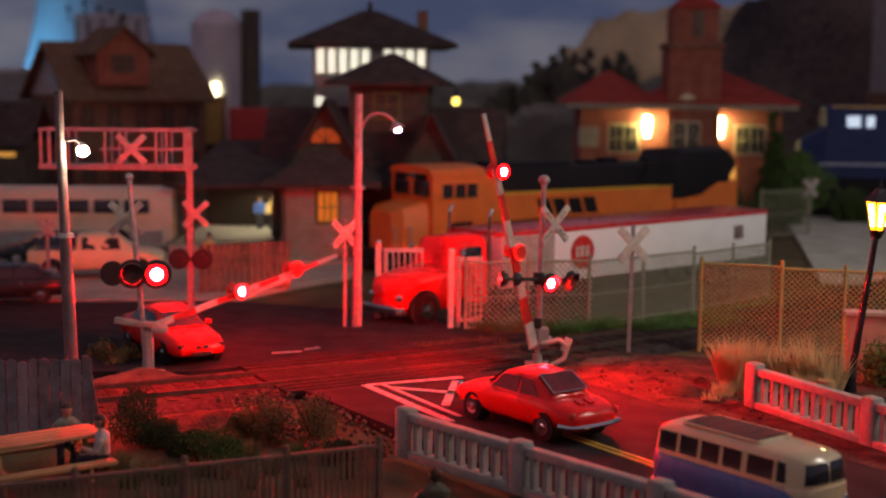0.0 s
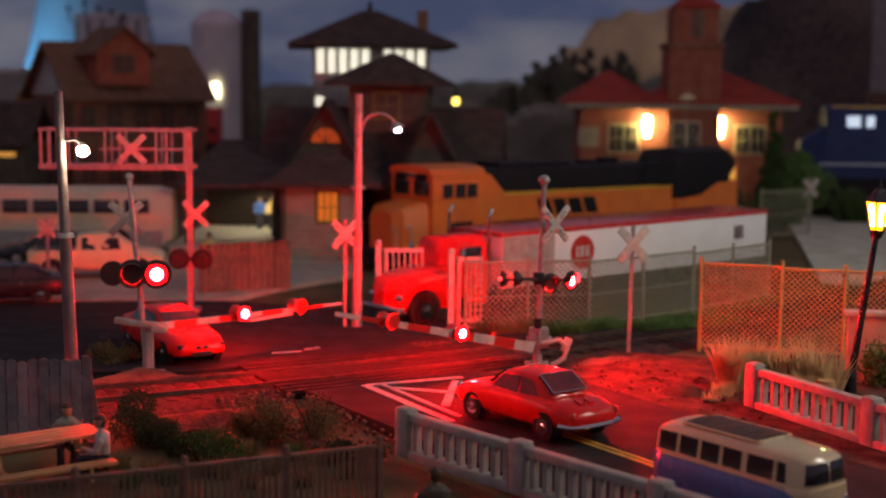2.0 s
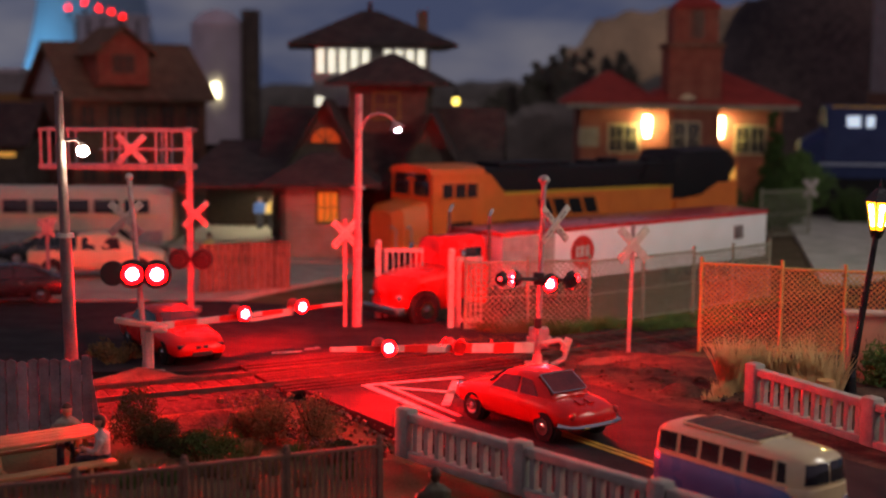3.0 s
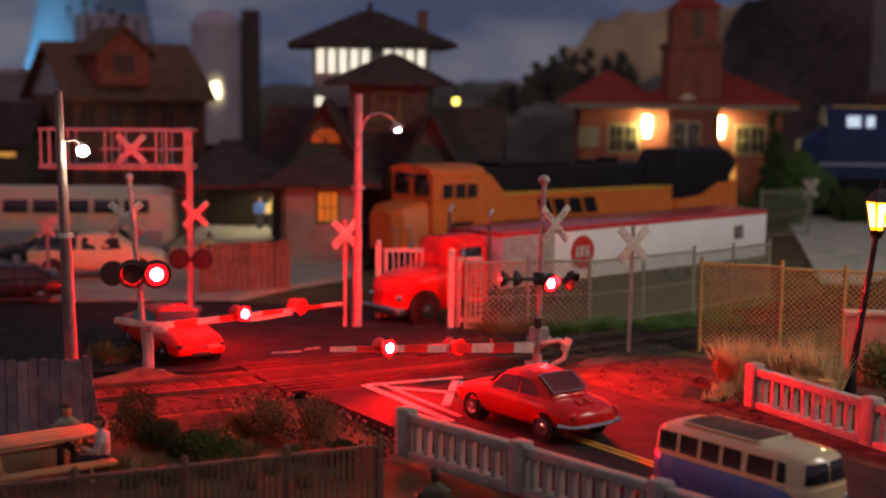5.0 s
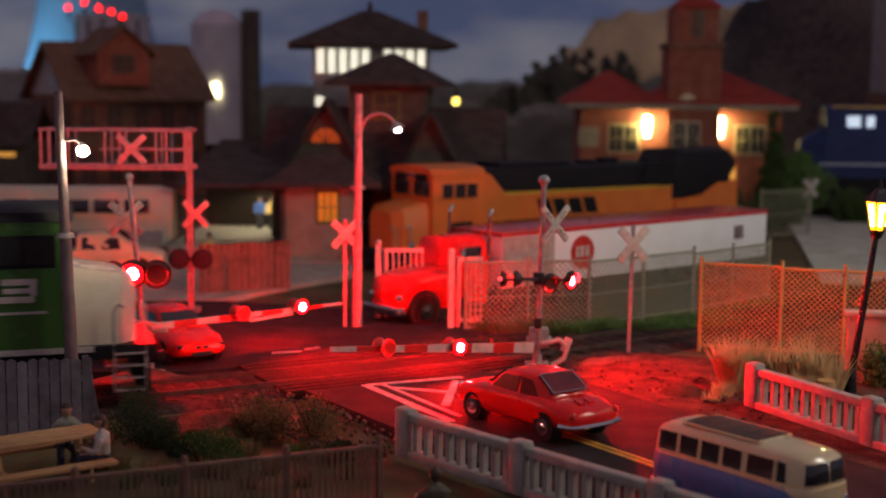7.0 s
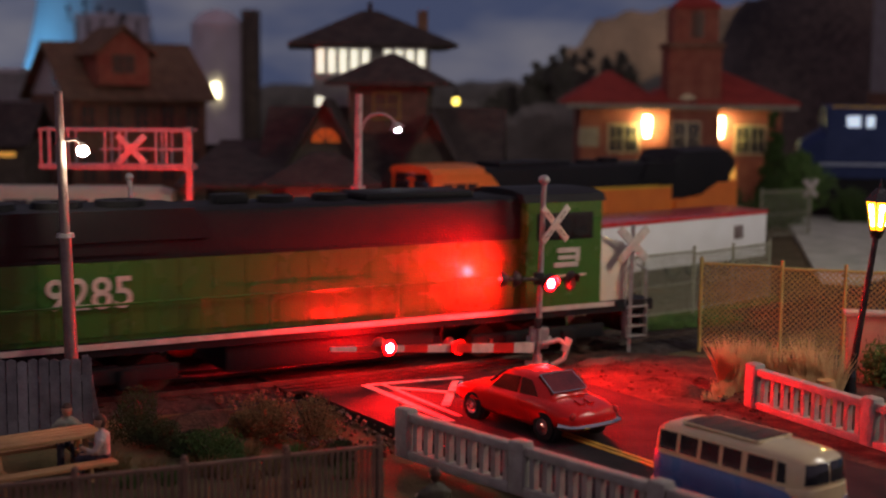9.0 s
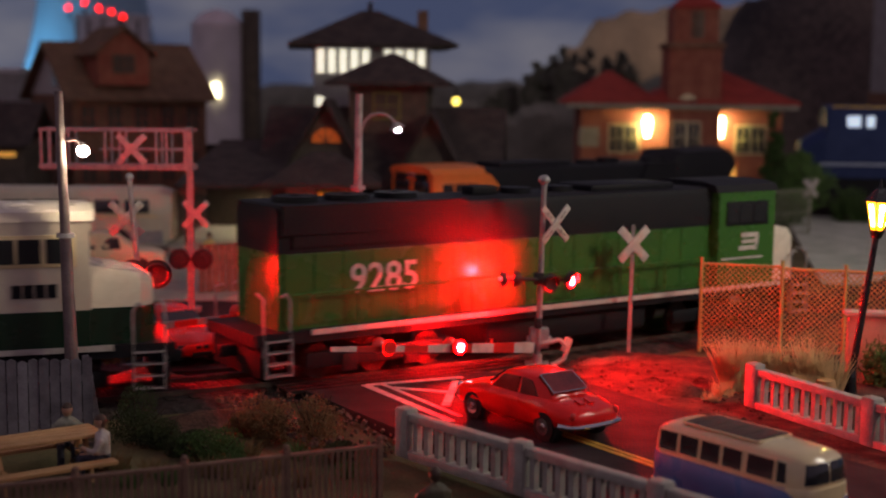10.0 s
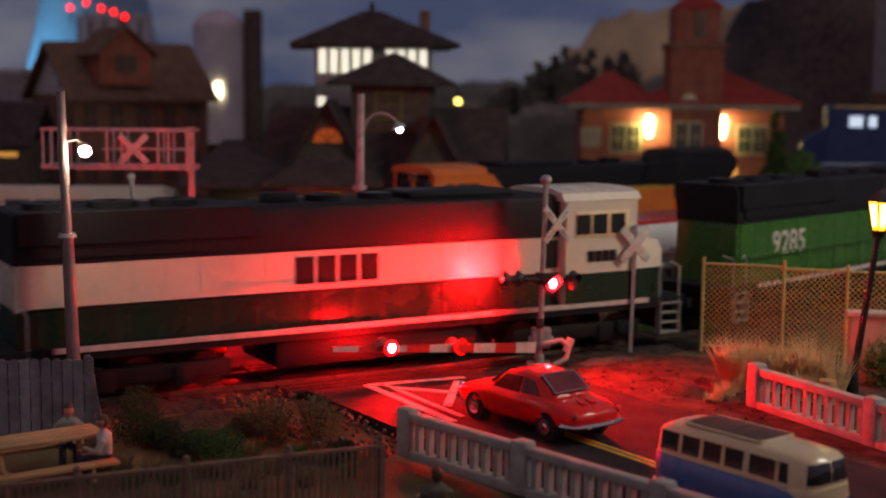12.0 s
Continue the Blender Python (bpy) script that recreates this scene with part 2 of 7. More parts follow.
def part(name, sh, material, parent=None, label="", at=(0, 0, 0), rz=0.0, smooth=35, rx=0.0, ry=0.0):
    bm = sh.bm
    bmesh.ops.recalc_face_normals(bm, faces=bm.faces)
    bm.transform(Matrix.Scale(S, 4))
    me = bpy.data.meshes.new(name)
    bm.to_mesh(me)
    bm.free()
    for m in material if isinstance(material, (list, tuple)) else (material,):
        me.materials.append(m)
    if smooth:
        me.polygons.foreach_set("use_smooth", [True] * len(me.polygons))
        me.set_sharp_from_angle(angle=radians(smooth))
    ob = new(name, me)
    ob.parent = parent
    ob.matrix_basis = pose(at[0] * S, at[1] * S, at[2] * S, rx, ry, rz)
    if label:
        tagged(ob, label)
    return ob


def share(name, src, parent, at, rz=0.0, rx=0.0, ry=0.0):
    """One more piece on the mesh of src."""
    ob = new(name, src.data)
    ob.parent = parent
    ob.matrix_basis = pose(at[0] * S, at[1] * S, at[2] * S, rx, ry, rz)
    return ob


def thing(name, x, y, z, rz, label, category, group=""):
    ob = new(name)
    ob.empty_display_size = 0.005
    ob.matrix_basis = pose(x * S, y * S, z * S, 0, 0, rz)
    return tagged(ob, label, category, group)


def place(x, y, z, rz=0.0):
    return pose(x * S, y * S, z * S, 0, 0, rz)


def lettering(name, text, size, material, parent, at, rx=90, rz=0, shear=0.0, depth=0.01):
    cu = bpy.data.curves.new(name, "FONT")
    cu.body, cu.size, cu.extrude, cu.shear = text, size * S, depth * S, shear
    cu.align_x, cu.align_y = "CENTER", "CENTER"
    cu.offset = 0.012 * size * S
    tmp = bpy.data.objects.new(name, cu)
    scene.collection.objects.link(tmp)
    me = bpy.data.meshes.new_from_object(tmp.evaluated_get(bpy.context.evaluated_depsgraph_get()))
    bpy.data.objects.remove(tmp)
    me.materials.clear()
    me.materials.append(material)
    ob = new(name, me)
    ob.parent = parent
    ob.matrix_basis = pose(at[0] * S, at[1] * S, at[2] * S, rx, 0, rz)
    return ob


MOVES = []  # every moving thing or part with its rows


# the main line: an arc through the crossing
R_LINE, H_LINE = 83.0, radians(31)
C_LINE = Vector((-1.0, 37.5))


def route(s, off=0.0):
    h = H_LINE + s / R_LINE
    p = C_LINE + R_LINE * Vector((math.sin(h) - math.sin(H_LINE), math.cos(H_LINE) - math.cos(h)))
    return p + off * Vector((-math.sin(h), math.cos(h))), math.degrees(h)


# ---- ground, roads, line ----
def sheet(name, pts, z, material, kind="structure", label="", thick=0.06):
    sh = Shape()
    k = len(pts)
    sh.poly([(x, y, z) for x, y in pts] + [(x, y, z - thick) for x, y in pts],
            [tuple(range(k)), tuple(range(2 * k - 1, k - 1, -1))] + [(i, i + k, (i + 1) % k + k, (i + 1) % k) for i in range(k)])
    return tagged(part(name, sh, material, smooth=0), label, "ground", "", kind)


def ground():
    sh = Shape()
    nx, ny = 150, 150
    xs = [-150 + 300 * i / nx for i in range(nx + 1)]
    ys = [-30 + 270 * (j / ny) ** 1.35 for j in range(ny + 1)]
    pts = []
    for y in ys:
        for x in xs:
            z = -0.26 + 0.10 * noise.noise((x * 0.35, y * 0.35, 0)) + 0.04 * noise.noise((x * 1.7, y * 1.7, 3))
            pts.append((x, y, z))
    w = nx + 1
    sh.poly(pts, [(j * w + i, j * w + i + 1, (j + 1) * w + i + 1, (j + 1) * w + i) for j in range(ny) for i in range(nx)])
    tagged(part("ground", sh, M_GROUND, smooth=180), "scenic ground cover of brown earth and dull grass", "ground", "", "structure")


ROAD_D, ROAD_N = Vector((0.55, -0.835)), Vector((0.835, 0.55))


def road_point(n, d):
    """A point by its distance across the near road and along it, from the line that passes the world's origin."""
    p = ROAD_N * n + ROAD_D * d
    return (p.x, p.y)


def roads():
    a = [road_point(n, d) for n, d in ((15.7, -31.2), (15.7, -4), (22.6, -4), (22.6, -27.0), (20.6, -30.6), (18.6, -31.6))]
    tagged(sheet("road", a, 0.0, M_ASPHALT, thick=0.3), "worn dark asphalt road running up to the crossing", "road")
    b = [(-7.0, 36.2), (-1.2, 39.2), (3.2, 42.0), (0.6, 44.8), (-3.4, 47.0), (-8.0, 48.5), (-20, 47.0), (-26, 40.0), (-16, 36.9), (-10, 36.0)]
    tagged(sheet("road_far", b, -0.02, M_ASPHALT, thick=0.3), "dark asphalt road and yard beyond the crossing", "road")
    c = [(-30, 47.6), (-8.4, 48.9), (-4.0, 56.0), (-3, 66), (-36, 70)]
    tagged(sheet("pavement_yard", c, -0.06, M_PAD, thick=0.3), "pale tan parking yard beside the station shed", "pavement")
    e = [(16, 56), (40, 52), (46, 84), (22, 86)]
    tagged(sheet("pavement_gravel", e, -0.08, M_GRAVEL, thick=0.3), "pale gravel ground beside the far tracks", "pavement")
    f = [road_point(n, d) for n, d in ((22.6, -4), (30, -6), (29, -27), (25, -32), (21.0, -32.2), (20.8, -30.4), (22.7, -27.0))]
    tagged(sheet("road_shoulder", f, -0.05, M_SOIL, thick=0.3), "dark earthen shoulder strewn with debris", "ground")
    # painted lines of the near road
    mk = thing("road_marking", 0, 0, 0, 0, "worn white and yellow paint on the asphalt road", "road marking")

    def stripe(n0, d0, n1, d1, w, m, nm):
        p, q = Vector(road_point(n0, d0)), Vector(road_point(n1, d1))
        v = (q - p).normalized().orthogonal() * w / 2
        sh = Shape()
        pts = [p + v, p - v, q - v, q + v]
        sh.poly([(a.x, a.y, 0.012) for a in pts] + [(a.x, a.y, 0.0) for a in pts], [(0, 1, 2, 3), (0, 4, 5, 1), (1, 5, 6, 2), (2, 6, 7, 3), (3, 7, 4, 0)])
        part(nm, sh, m, mk, smooth=0)

    stripe(17.35, -30.05, 17.15, -25.6, 0.22, M_LINE_WHITE, "edge_line")
    stripe(17.8, -29.9, 17.6, -25.9, 0.14, M_LINE_WHITE, "edge_line")
    stripe(17.4, -30.0, 20.1, -29.5, 0.2, M_LINE_WHITE, "stop_line")
    stripe(17.8, -29.4, 19.6, -27.2, 0.22, M_LINE_WHITE, "cross_stroke")
    stripe(19.7, -29.2, 17.9, -27.0, 0.22, M_LINE_WHITE, "cross_stroke")
    stripe(18.62, -23.6, 18.82, -12, 0.13, M_LINE_YELLOW, "centre_line")
    stripe(18.80, -23.6, 19.00, -12, 0.13, M_LINE_YELLOW, "centre_line")
    # worn marks on the yard road
    for x, y, a, l in ((-4.6, 39.0, 20, 0.9), (-3.9, 39.6, 35, 0.5)):
        part("yard_line", Shape().box(x, y, -0.014, l, 0.16, 0.02, rz=a), M_LINE_WHITE, mk, smooth=0)


def rails(name, path, label):
    """A line along a list of (point, heading): ballast bed and two rails."""
    track = thing(name, 0, 0, 0, 0, label, "railway track")
    for nm, prof, m in (("ballast_bed", [(-2.1, -0.32), (-1.5, -0.07), (1.5, -0.07), (2.1, -0.32)], M_BALLAST),
                        ("rail", [(-0.80, -0.1), (-0.76, 0.05), (-0.69, 0.05), (-0.65, -0.1)], M_RAIL),
                        ("rail", [(0.65, -0.1), (0.69, 0.05), (0.76, 0.05), (0.80, -0.1)], M_RAIL)):
        sh = Shape()
        pts, fs = [], []
        k = len(prof)
        for p, h in path:
            c, s = math.cos(radians(h)), math.sin(radians(h))
            pts += [(p[0] - s * o, p[1] + c * o, z) for o, z in prof]
        for j in range(len(path) - 1):
            fs += [(j * k + i, j * k + i + 1, (j + 1) * k + i + 1, (j + 1) * k + i) for i in range(k - 1)]
        sh.poly(pts, fs)
        part(nm, sh, m, track, smooth=50)
    return track


def mound(name, x, y, rx, ry, h, material, label, seed, rz=0.0):
    """A low uneven heap that runs out into the ground."""
    sh = Shape()
    n, k = 28, 9
    pts = [(0, 0, h * (1 + 0.2 * noise.noise((seed, 0, 0))) - 0.3)]
    for j in range(1, k + 1):
        u = j / k
        for i in range(n):
            a = 2 * math.pi * i / n
            px, py = rx * u * math.cos(a), ry * u * math.sin(a)
            z = h * (0.5 + 0.5 * math.cos(math.pi * u)) * (1 + 0.5 * noise.noise((px * 1.1, py * 1.1, seed))) + 0.06 * noise.noise((px * 4, py * 4, seed))
            pts.append((px, py, z - 0.3 - 0.1 * (u > 0.99)))
    fs = [(0, 1 + i, 1 + (i + 1) % n) for i in range(n)]
    for j in range(k - 1):
        fs += [(1 + j * n + i, 1 + (j + 1) * n + i, 1 + (j + 1) * n + (i + 1) % n, 1 + j * n + (i + 1) % n) for i in range(n)]
    sh.poly(pts, fs)
    return tagged(part(name, sh, material, smooth=180, at=(x, y, 0), rz=rz), label, "ground", "", "structure")


def verges():
    strip = [route(s, 2.25)[0] for s in range(2, 22, 2)] + [Vector((12.9, 52.0)), Vector((9.0, 48.3)), Vector((4.8, 44.9)), Vector((0.9, 43.8))]
    sheet("ground_grass", [(p.x, p.y) for p in strip], -0.1, M_GRASS, label="strip of rough green grass between the line and the mesh fence", thick=0.2)
    mound("ground_mound", -8.3, 35.6, 2.6, 1.1, 0.42, M_SAND, "sandy earth heap round the foot of the crossing signal", 3.1, 30)
    mound("ground_mound", -5.4, 31.6, 2.6, 1.2, 0.34, M_SOIL, "low red-brown earth bank beside the line", 7.7, 25)
    mound("ground_mound", 4.9, 38.4, 3.2, 0.75, 0.36, M_SAND, "low rubble bank along the line", 5.3, 34)
    mound("ground_mound", 6.6, 34.4, 1.9, 1.3, 0.45, M_SOIL, "earth heap under the straw grass", 9.2, 10)


def main_line():
    path = [route(-75 + i) for i in range(146)]
    track = rails("railway_track", path, "curved single track with steel rails and dark ties on ballast")
    first = None
    rest = Shape()
    for i in range(240):
        s = -72 + i * 0.6
        p, h = route(s)
        if -24 < s < 34:
            if first is None:
                first = part("tie", Shape().box(0, 0, 0, 0.25, 2.6, 0.16), M_TIE, track, at=(p.x, p.y, -0.13), rz=h, smooth=0)
            else:
                share("tie", first, track, (p.x, p.y, -0.13), h)
        else:
            rest.box(p.x, p.y, -0.13, 0.25, 2.6, 0.16, rz=h)
    tagged(part("far_ties", rest, M_TIE, track, smooth=0), kind="stuff")
    # crossing planks, each its own piece
    deck = thing("crossing_deck", 0, 0, 0, 0, "dark timber planks laid between and beside the rails", "level crossing")
    first = None
    for k in range(-6, 7):
        for off in (-1.75, -1.4, -1.05, -0.42, -0.14, 0.14, 0.42, 1.05, 1.4, 1.75):
            p, h = route(-0.4 + k * 0.62, off)
            w = 0.64 if abs(off) < 5 else 0.6
            if first is None:
                first = part("plank", Shape().box(0, 0, 0, w, 0.24, 0.1, bev=0.015), M_PLANK, deck, at=(p.x, p.y, -0.03), rz=h, smooth=0)
            else:
                share("plank", first, deck, (p.x, p.y, -0.03), h)


def backdrop():
    sh = Shape()
    n = 48
    pts, fs = [], []
    for i in range(n + 1):
        a = radians(-75 + 150 * i / n)
        x, y = 240 * math.sin(a), -10 + 240 * math.cos(a)
        pts += [(x, y, -3), (x, y, 95)]
    fs = [(2 * i, 2 * i + 2, 2 * i + 3, 2 * i + 1) for i in range(n)]
    sh.poly(pts, fs)
    m = bpy.data.materials.new("painted_dusk_sky")
    m.use_nodes = True
    nt = m.node_tree
    nn, l = nt.nodes, nt.links
    p = nn["Principled BSDF"]
    tc = nn.new("ShaderNodeTexCoord")
    mp = nn.new("ShaderNodeMapping")
    mp.inputs["Scale"].default_value = (87, 87, 240)
    l.new(tc.outputs["Object"], mp.inputs[0])
    no = nn.new("ShaderNodeTexNoise")
    no.inputs["Scale"].default_value = 0.022
    no.inputs["Detail"].default_value = 4
    l.new(mp.outputs[0], no.inputs["Vector"])
    mx = nn.new("ShaderNodeValToRGB")
    e = mx.color_ramp.elements
    e[0].position, e[0].color = 0.42, (0.036, 0.045, 0.086, 1)
    e[1].position, e[1].color = 0.66, (0.115, 0.110, 0.130, 1)
    l.new(no.outputs["Fac"], mx.inputs[0])
    l.new(mx.outputs[0], p.inputs["Emission Color"])
    p.inputs["Base Color"].default_value = (0.02, 0.02, 0.03, 1)
    p.inputs["Emission Strength"].default_value = 1.35
    p.inputs["Roughness"].default_value = 1
    p.inputs["Specular IOR Level"].default_value = 0
    tagged(part("backdrop_sky", sh, m, smooth=180), "painted dusk sky with grey clouds", "sky", "", "structure")


# ---- moving lamps ----
def flip_rows(at, base, on, first_on, end=12.0):
    """Rows of a lens that turns its lit face out during each stretch of `on`, and its blind face else."""
    times = []
    for a, b in on:
        if a > 0:
            times.append((a, True))
        if b < end:
            times.append((b, False))
    ang = 0 if first_on else 180
    rows = [(0.0, ang)]
    for t, _ in times:
        t = round(t * FPS) / FPS
        rows += [(t - 1 / FPS, ang), (t, ang + 60), (t + 1 / FPS, ang + 120), (t + 2 / FPS, ang + 180)]
        ang += 180
    rows.append((end, ang))
    return [(t, pose(at[0] * S, at[1] * S, at[2] * S, 0, 0, base + a)) for t, a in rows]


NEAR_A = [(0, 0.28), (0.66, 1.05), (1.46, 1.86), (2.16, 2.56), (2.96, 3.06), (3.4, 3.76), (4.13, 4.5), (4.88, 5.26), (5.66, 6.04), (6.4, 6.76),
          (7.16, 7.55), (7.93, 8.3), (8.68, 9.06), (9.4, 9.76), (10.16, 10.56), (10.92, 11.3), (11.7, 12.0)]
FAR_R = [(0, 0.3), (0.66, 0.74), (1.16, 1.53), (1.88, 2.26), (2.66, 3.03), (3.43, 3.82), (4.2, 4.56), (4.86, 5.26), (5.66, 6.02), (6.37, 6.77),
         (7.15, 7.53), (7.93, 8.3), (8.68, 9.06), (9.4, 9.76), (10.16, 10.56), (10.92, 11.3), (11.7, 12.0)]
ROOF_ON = [(0.1, 0.32), (0.74, 1.1), (1.54, 1.86), (2.24, 2.64), (2.92, 3.4), (3.8, 4.15), (4.55, 4.9), (5.32, 5.66), (5.94, 6.32), (6.7, 7.1),
           (7.48, 7.85), (8.25, 8.6), (9.07, 9.34), (9.72, 10.1), (10.53, 10.88), (11.3, 11.68), (11.94, 12.0)]


def others(on, end=12.0):
    out = []
    prev = 0.0
    for a, b in on:
        if a > prev:
            out.append((prev, a))
        prev = b
    if prev < end:
        out.append((prev, end))
    return out


# the far lamps overlap a little where one takes over from the other
FAR_L = [(max(0, a - 0.12) if a > 0.9 or a < 0.5 else a, b) for a, b in others(FAR_R)]
NEAR_B = others(NEAR_A)


def lens(parent, at, base, on, material, r=0.15, label="red signal lens"):
    """A disc with one lit face, ringed in red for its halo, which shuts the mouth of its lamp housing; it turns over to
    flash.
    """
    sh = Shape()
    n = 20
    ring = [(r * math.cos(2 * math.pi * i / n), r * math.sin(2 * math.pi * i / n)) for i in range(n)]
    pts = [(x, -0.012, z) for x, z in ring] + [(0, -0.05, 0)] + [(x, 0.012, z) for x, z in ring] + [(x * 0.62, -0.035, z * 0.62) for x, z in ring]
    sh.poly(pts, [(2 * n + 1 + i, 2 * n + 1 + (i + 1) % n, n) for i in range(n)], 0)
    bm = sh.bm
    bm.verts.ensure_lookup_table()
    vs = list(bm.verts)
    bm.faces.new(vs[n + 1:2 * n + 1]).material_index = 1
    for i in range(n):
        bm.faces.new((vs[i], vs[(i + 1) % n], vs[2 * n + 1 + (i + 1) % n], vs[2 * n + 1 + i])).material_index = 2
        bm.faces.new((vs[i], vs[(i + 1) % n], vs[n + 1 + (i + 1) % n], vs[n + 1 + i])).material_index = 1
    rim = {M_RED_LAMP: M_RED_RIM, M_RED_FAR: M_GATE_RIM, M_RED_REAR: M_RED_RIM, M_RED_WEAK: M_GATE_RIM, M_RED_GATE: M_GATE_RIM}.get(material, M_ROOF_RIM)
    ob = part("lens", sh, (material, M_REDPAINT if material in (M_RED_GATE, M_RED_WEAK) else M_BLACK, rim), parent, label, at=at, rz=base)
    MOVES.append((ob, flip_rows(at, base, on, on[0][0] == 0)))
    return ob


def housing(parent, at, rz, r=0.15, disc=0.34, visor=0.32, material=None):
    """A lamp head that looks along its own -y: bowl, round black target and visor."""
    sh = Shape()
    n = 20
    pts, fs = [], []
    for j in range(6):
        a = math.pi / 2 * j / 5
        rr, y = (r + 0.012) * math.cos(a), (r + 0.012) * math.sin(a)
        pts += [(rr * math.cos(2 * math.pi * i / n), y, rr * math.sin(2 * math.pi * i / n)) for i in range(n)]
    for j in range(5):
        fs += [(j * n + i, j * n + (i + 1) % n, (j + 1) * n + (i + 1) % n, (j + 1) * n + i) for i in range(n)]
    sh.poly(pts, fs)
    # target round the mouth
    if disc > r:
        pts = []
        for q, y in ((r + 0.012, 0.0), (disc, 0.0), (disc, 0.03), (r + 0.012, 0.03)):
            pts += [(q * math.cos(2 * math.pi * i / n), y, q * math.sin(2 * math.pi * i / n)) for i in range(n)]
        sh.poly(pts, [(j * n + i, j * n + (i + 1) % n, ((j + 1) % 4) * n + (i + 1) % n, ((j + 1) % 4) * n + i) for j in range(4) for i in range(n)])
    # visor over the upper half
    if visor:
        pts, m = [], 12
        for y in (0.0, -visor):
            for q in (r + 0.015, r + 0.035):
                for i in range(m + 1):
                    a = radians(-10 + 200 * i / m)
                    cut = y * (0.55 + 0.45 * math.sin(max(0, a)))
                    pts.append((q * math.cos(a), cut, q * math.sin(a)))
        w = m + 1
        fs = []
        for i in range(m):
            fs += [(i, i + 1, 2 * w + i + 1, 2 * w + i), (w + i, 3 * w + i, 3 * w + i + 1, w + i + 1), (2 * w + i, 2 * w + i + 1, 3 * w + i + 1, 3 * w + i)]
        sh.poly(pts, fs)
    return part("lamp_head", sh, material or M_BLACK, parent, "" if material else "black lamp head with visor", at=at, rz=rz)


def crossbuck_shape(size=1.2, w=0.23, t=0.05):
    return Shape().box(0, 0, 0, size, t, w, ry=45, bev=0.01).box(0, -0.03, 0, size, t, w, ry=-45, bev=0.01)


def buck_marks(parent, at, rz, size, material=None):
    """Unreadable lettering on a crossbuck: dark bars along its blades."""
    sh = Shape()
    for a in (45, -45):
        for q in (-0.34, -0.22, 0.2, 0.32):
            c, s = math.cos(radians(a)), math.sin(radians(a))
            sh.box(q * size * c, -0.065, -q * size * s, 0.085 * size, 0.012, 0.03 * size, ry=a)
    return part("lettering", sh, M_POLE, parent, "dark bars of lettering", at=at, rz=rz)


def gate_arm(parent, at, rz, length, rows_angle, h0=0.30):
    """A striped arm that rises about its own y axis."""
    sh = Shape()
    n = 9
    pts, fs = [], []
    for i in range(n + 1):
        x, h = (length * i / n), h0 * (1 - 0.63 * i / n)
        pts += [(x, -0.04, -h / 2), (x, -0.04, h / 2), (x, 0.04, h / 2), (x, 0.04, -h / 2)]
    sh.poly(pts, [(0, 1, 2, 3), (4 * n + 3, 4 * n + 2, 4 * n + 1, 4 * n)] + [(4 * i + k, 4 * i + 4 + k, 4 * i + 4 + (k + 1) % 4, 4 * i + (k + 1) % 4) for i in range(n) for k in range(4)])
    for f in sh.bm.faces:
        f.material_index = int(min(n - 1, max(0, f.calc_center_median().x / length * n))) % 2
    arm = part("gate_arm", sh, (M_WHITE, M_REDPAINT), parent, "red and white striped gate arm", at=at, rz=rz, smooth=0)
    m0 = lambda a: pose(at[0] * S, at[1] * S, at[2] * S, 0, 0, rz) @ pose(0, 0, 0, 0, -a, 0)
    MOVES.append((arm, [(t, m0(a)) for t, a in rows_angle]))
    return arm


def arm_lamps(arm, lamps, faces, z=0.1, rear=None):
    """Two-faced red lamps standing on a gate arm: (distance along the arm, schedule)."""
    for d, on in lamps:
        for f in faces:
            off = 0.24 if f == 180 else -0.24
            at = (d, off, z)
            housing(arm, at, f, 0.2, 0.0, 0.0, M_REDPAINT)
            lens(arm, at, f, on, rear if rear and f == 0 else M_RED_GATE, 0.2, "red gate lamp lens")
    return arm


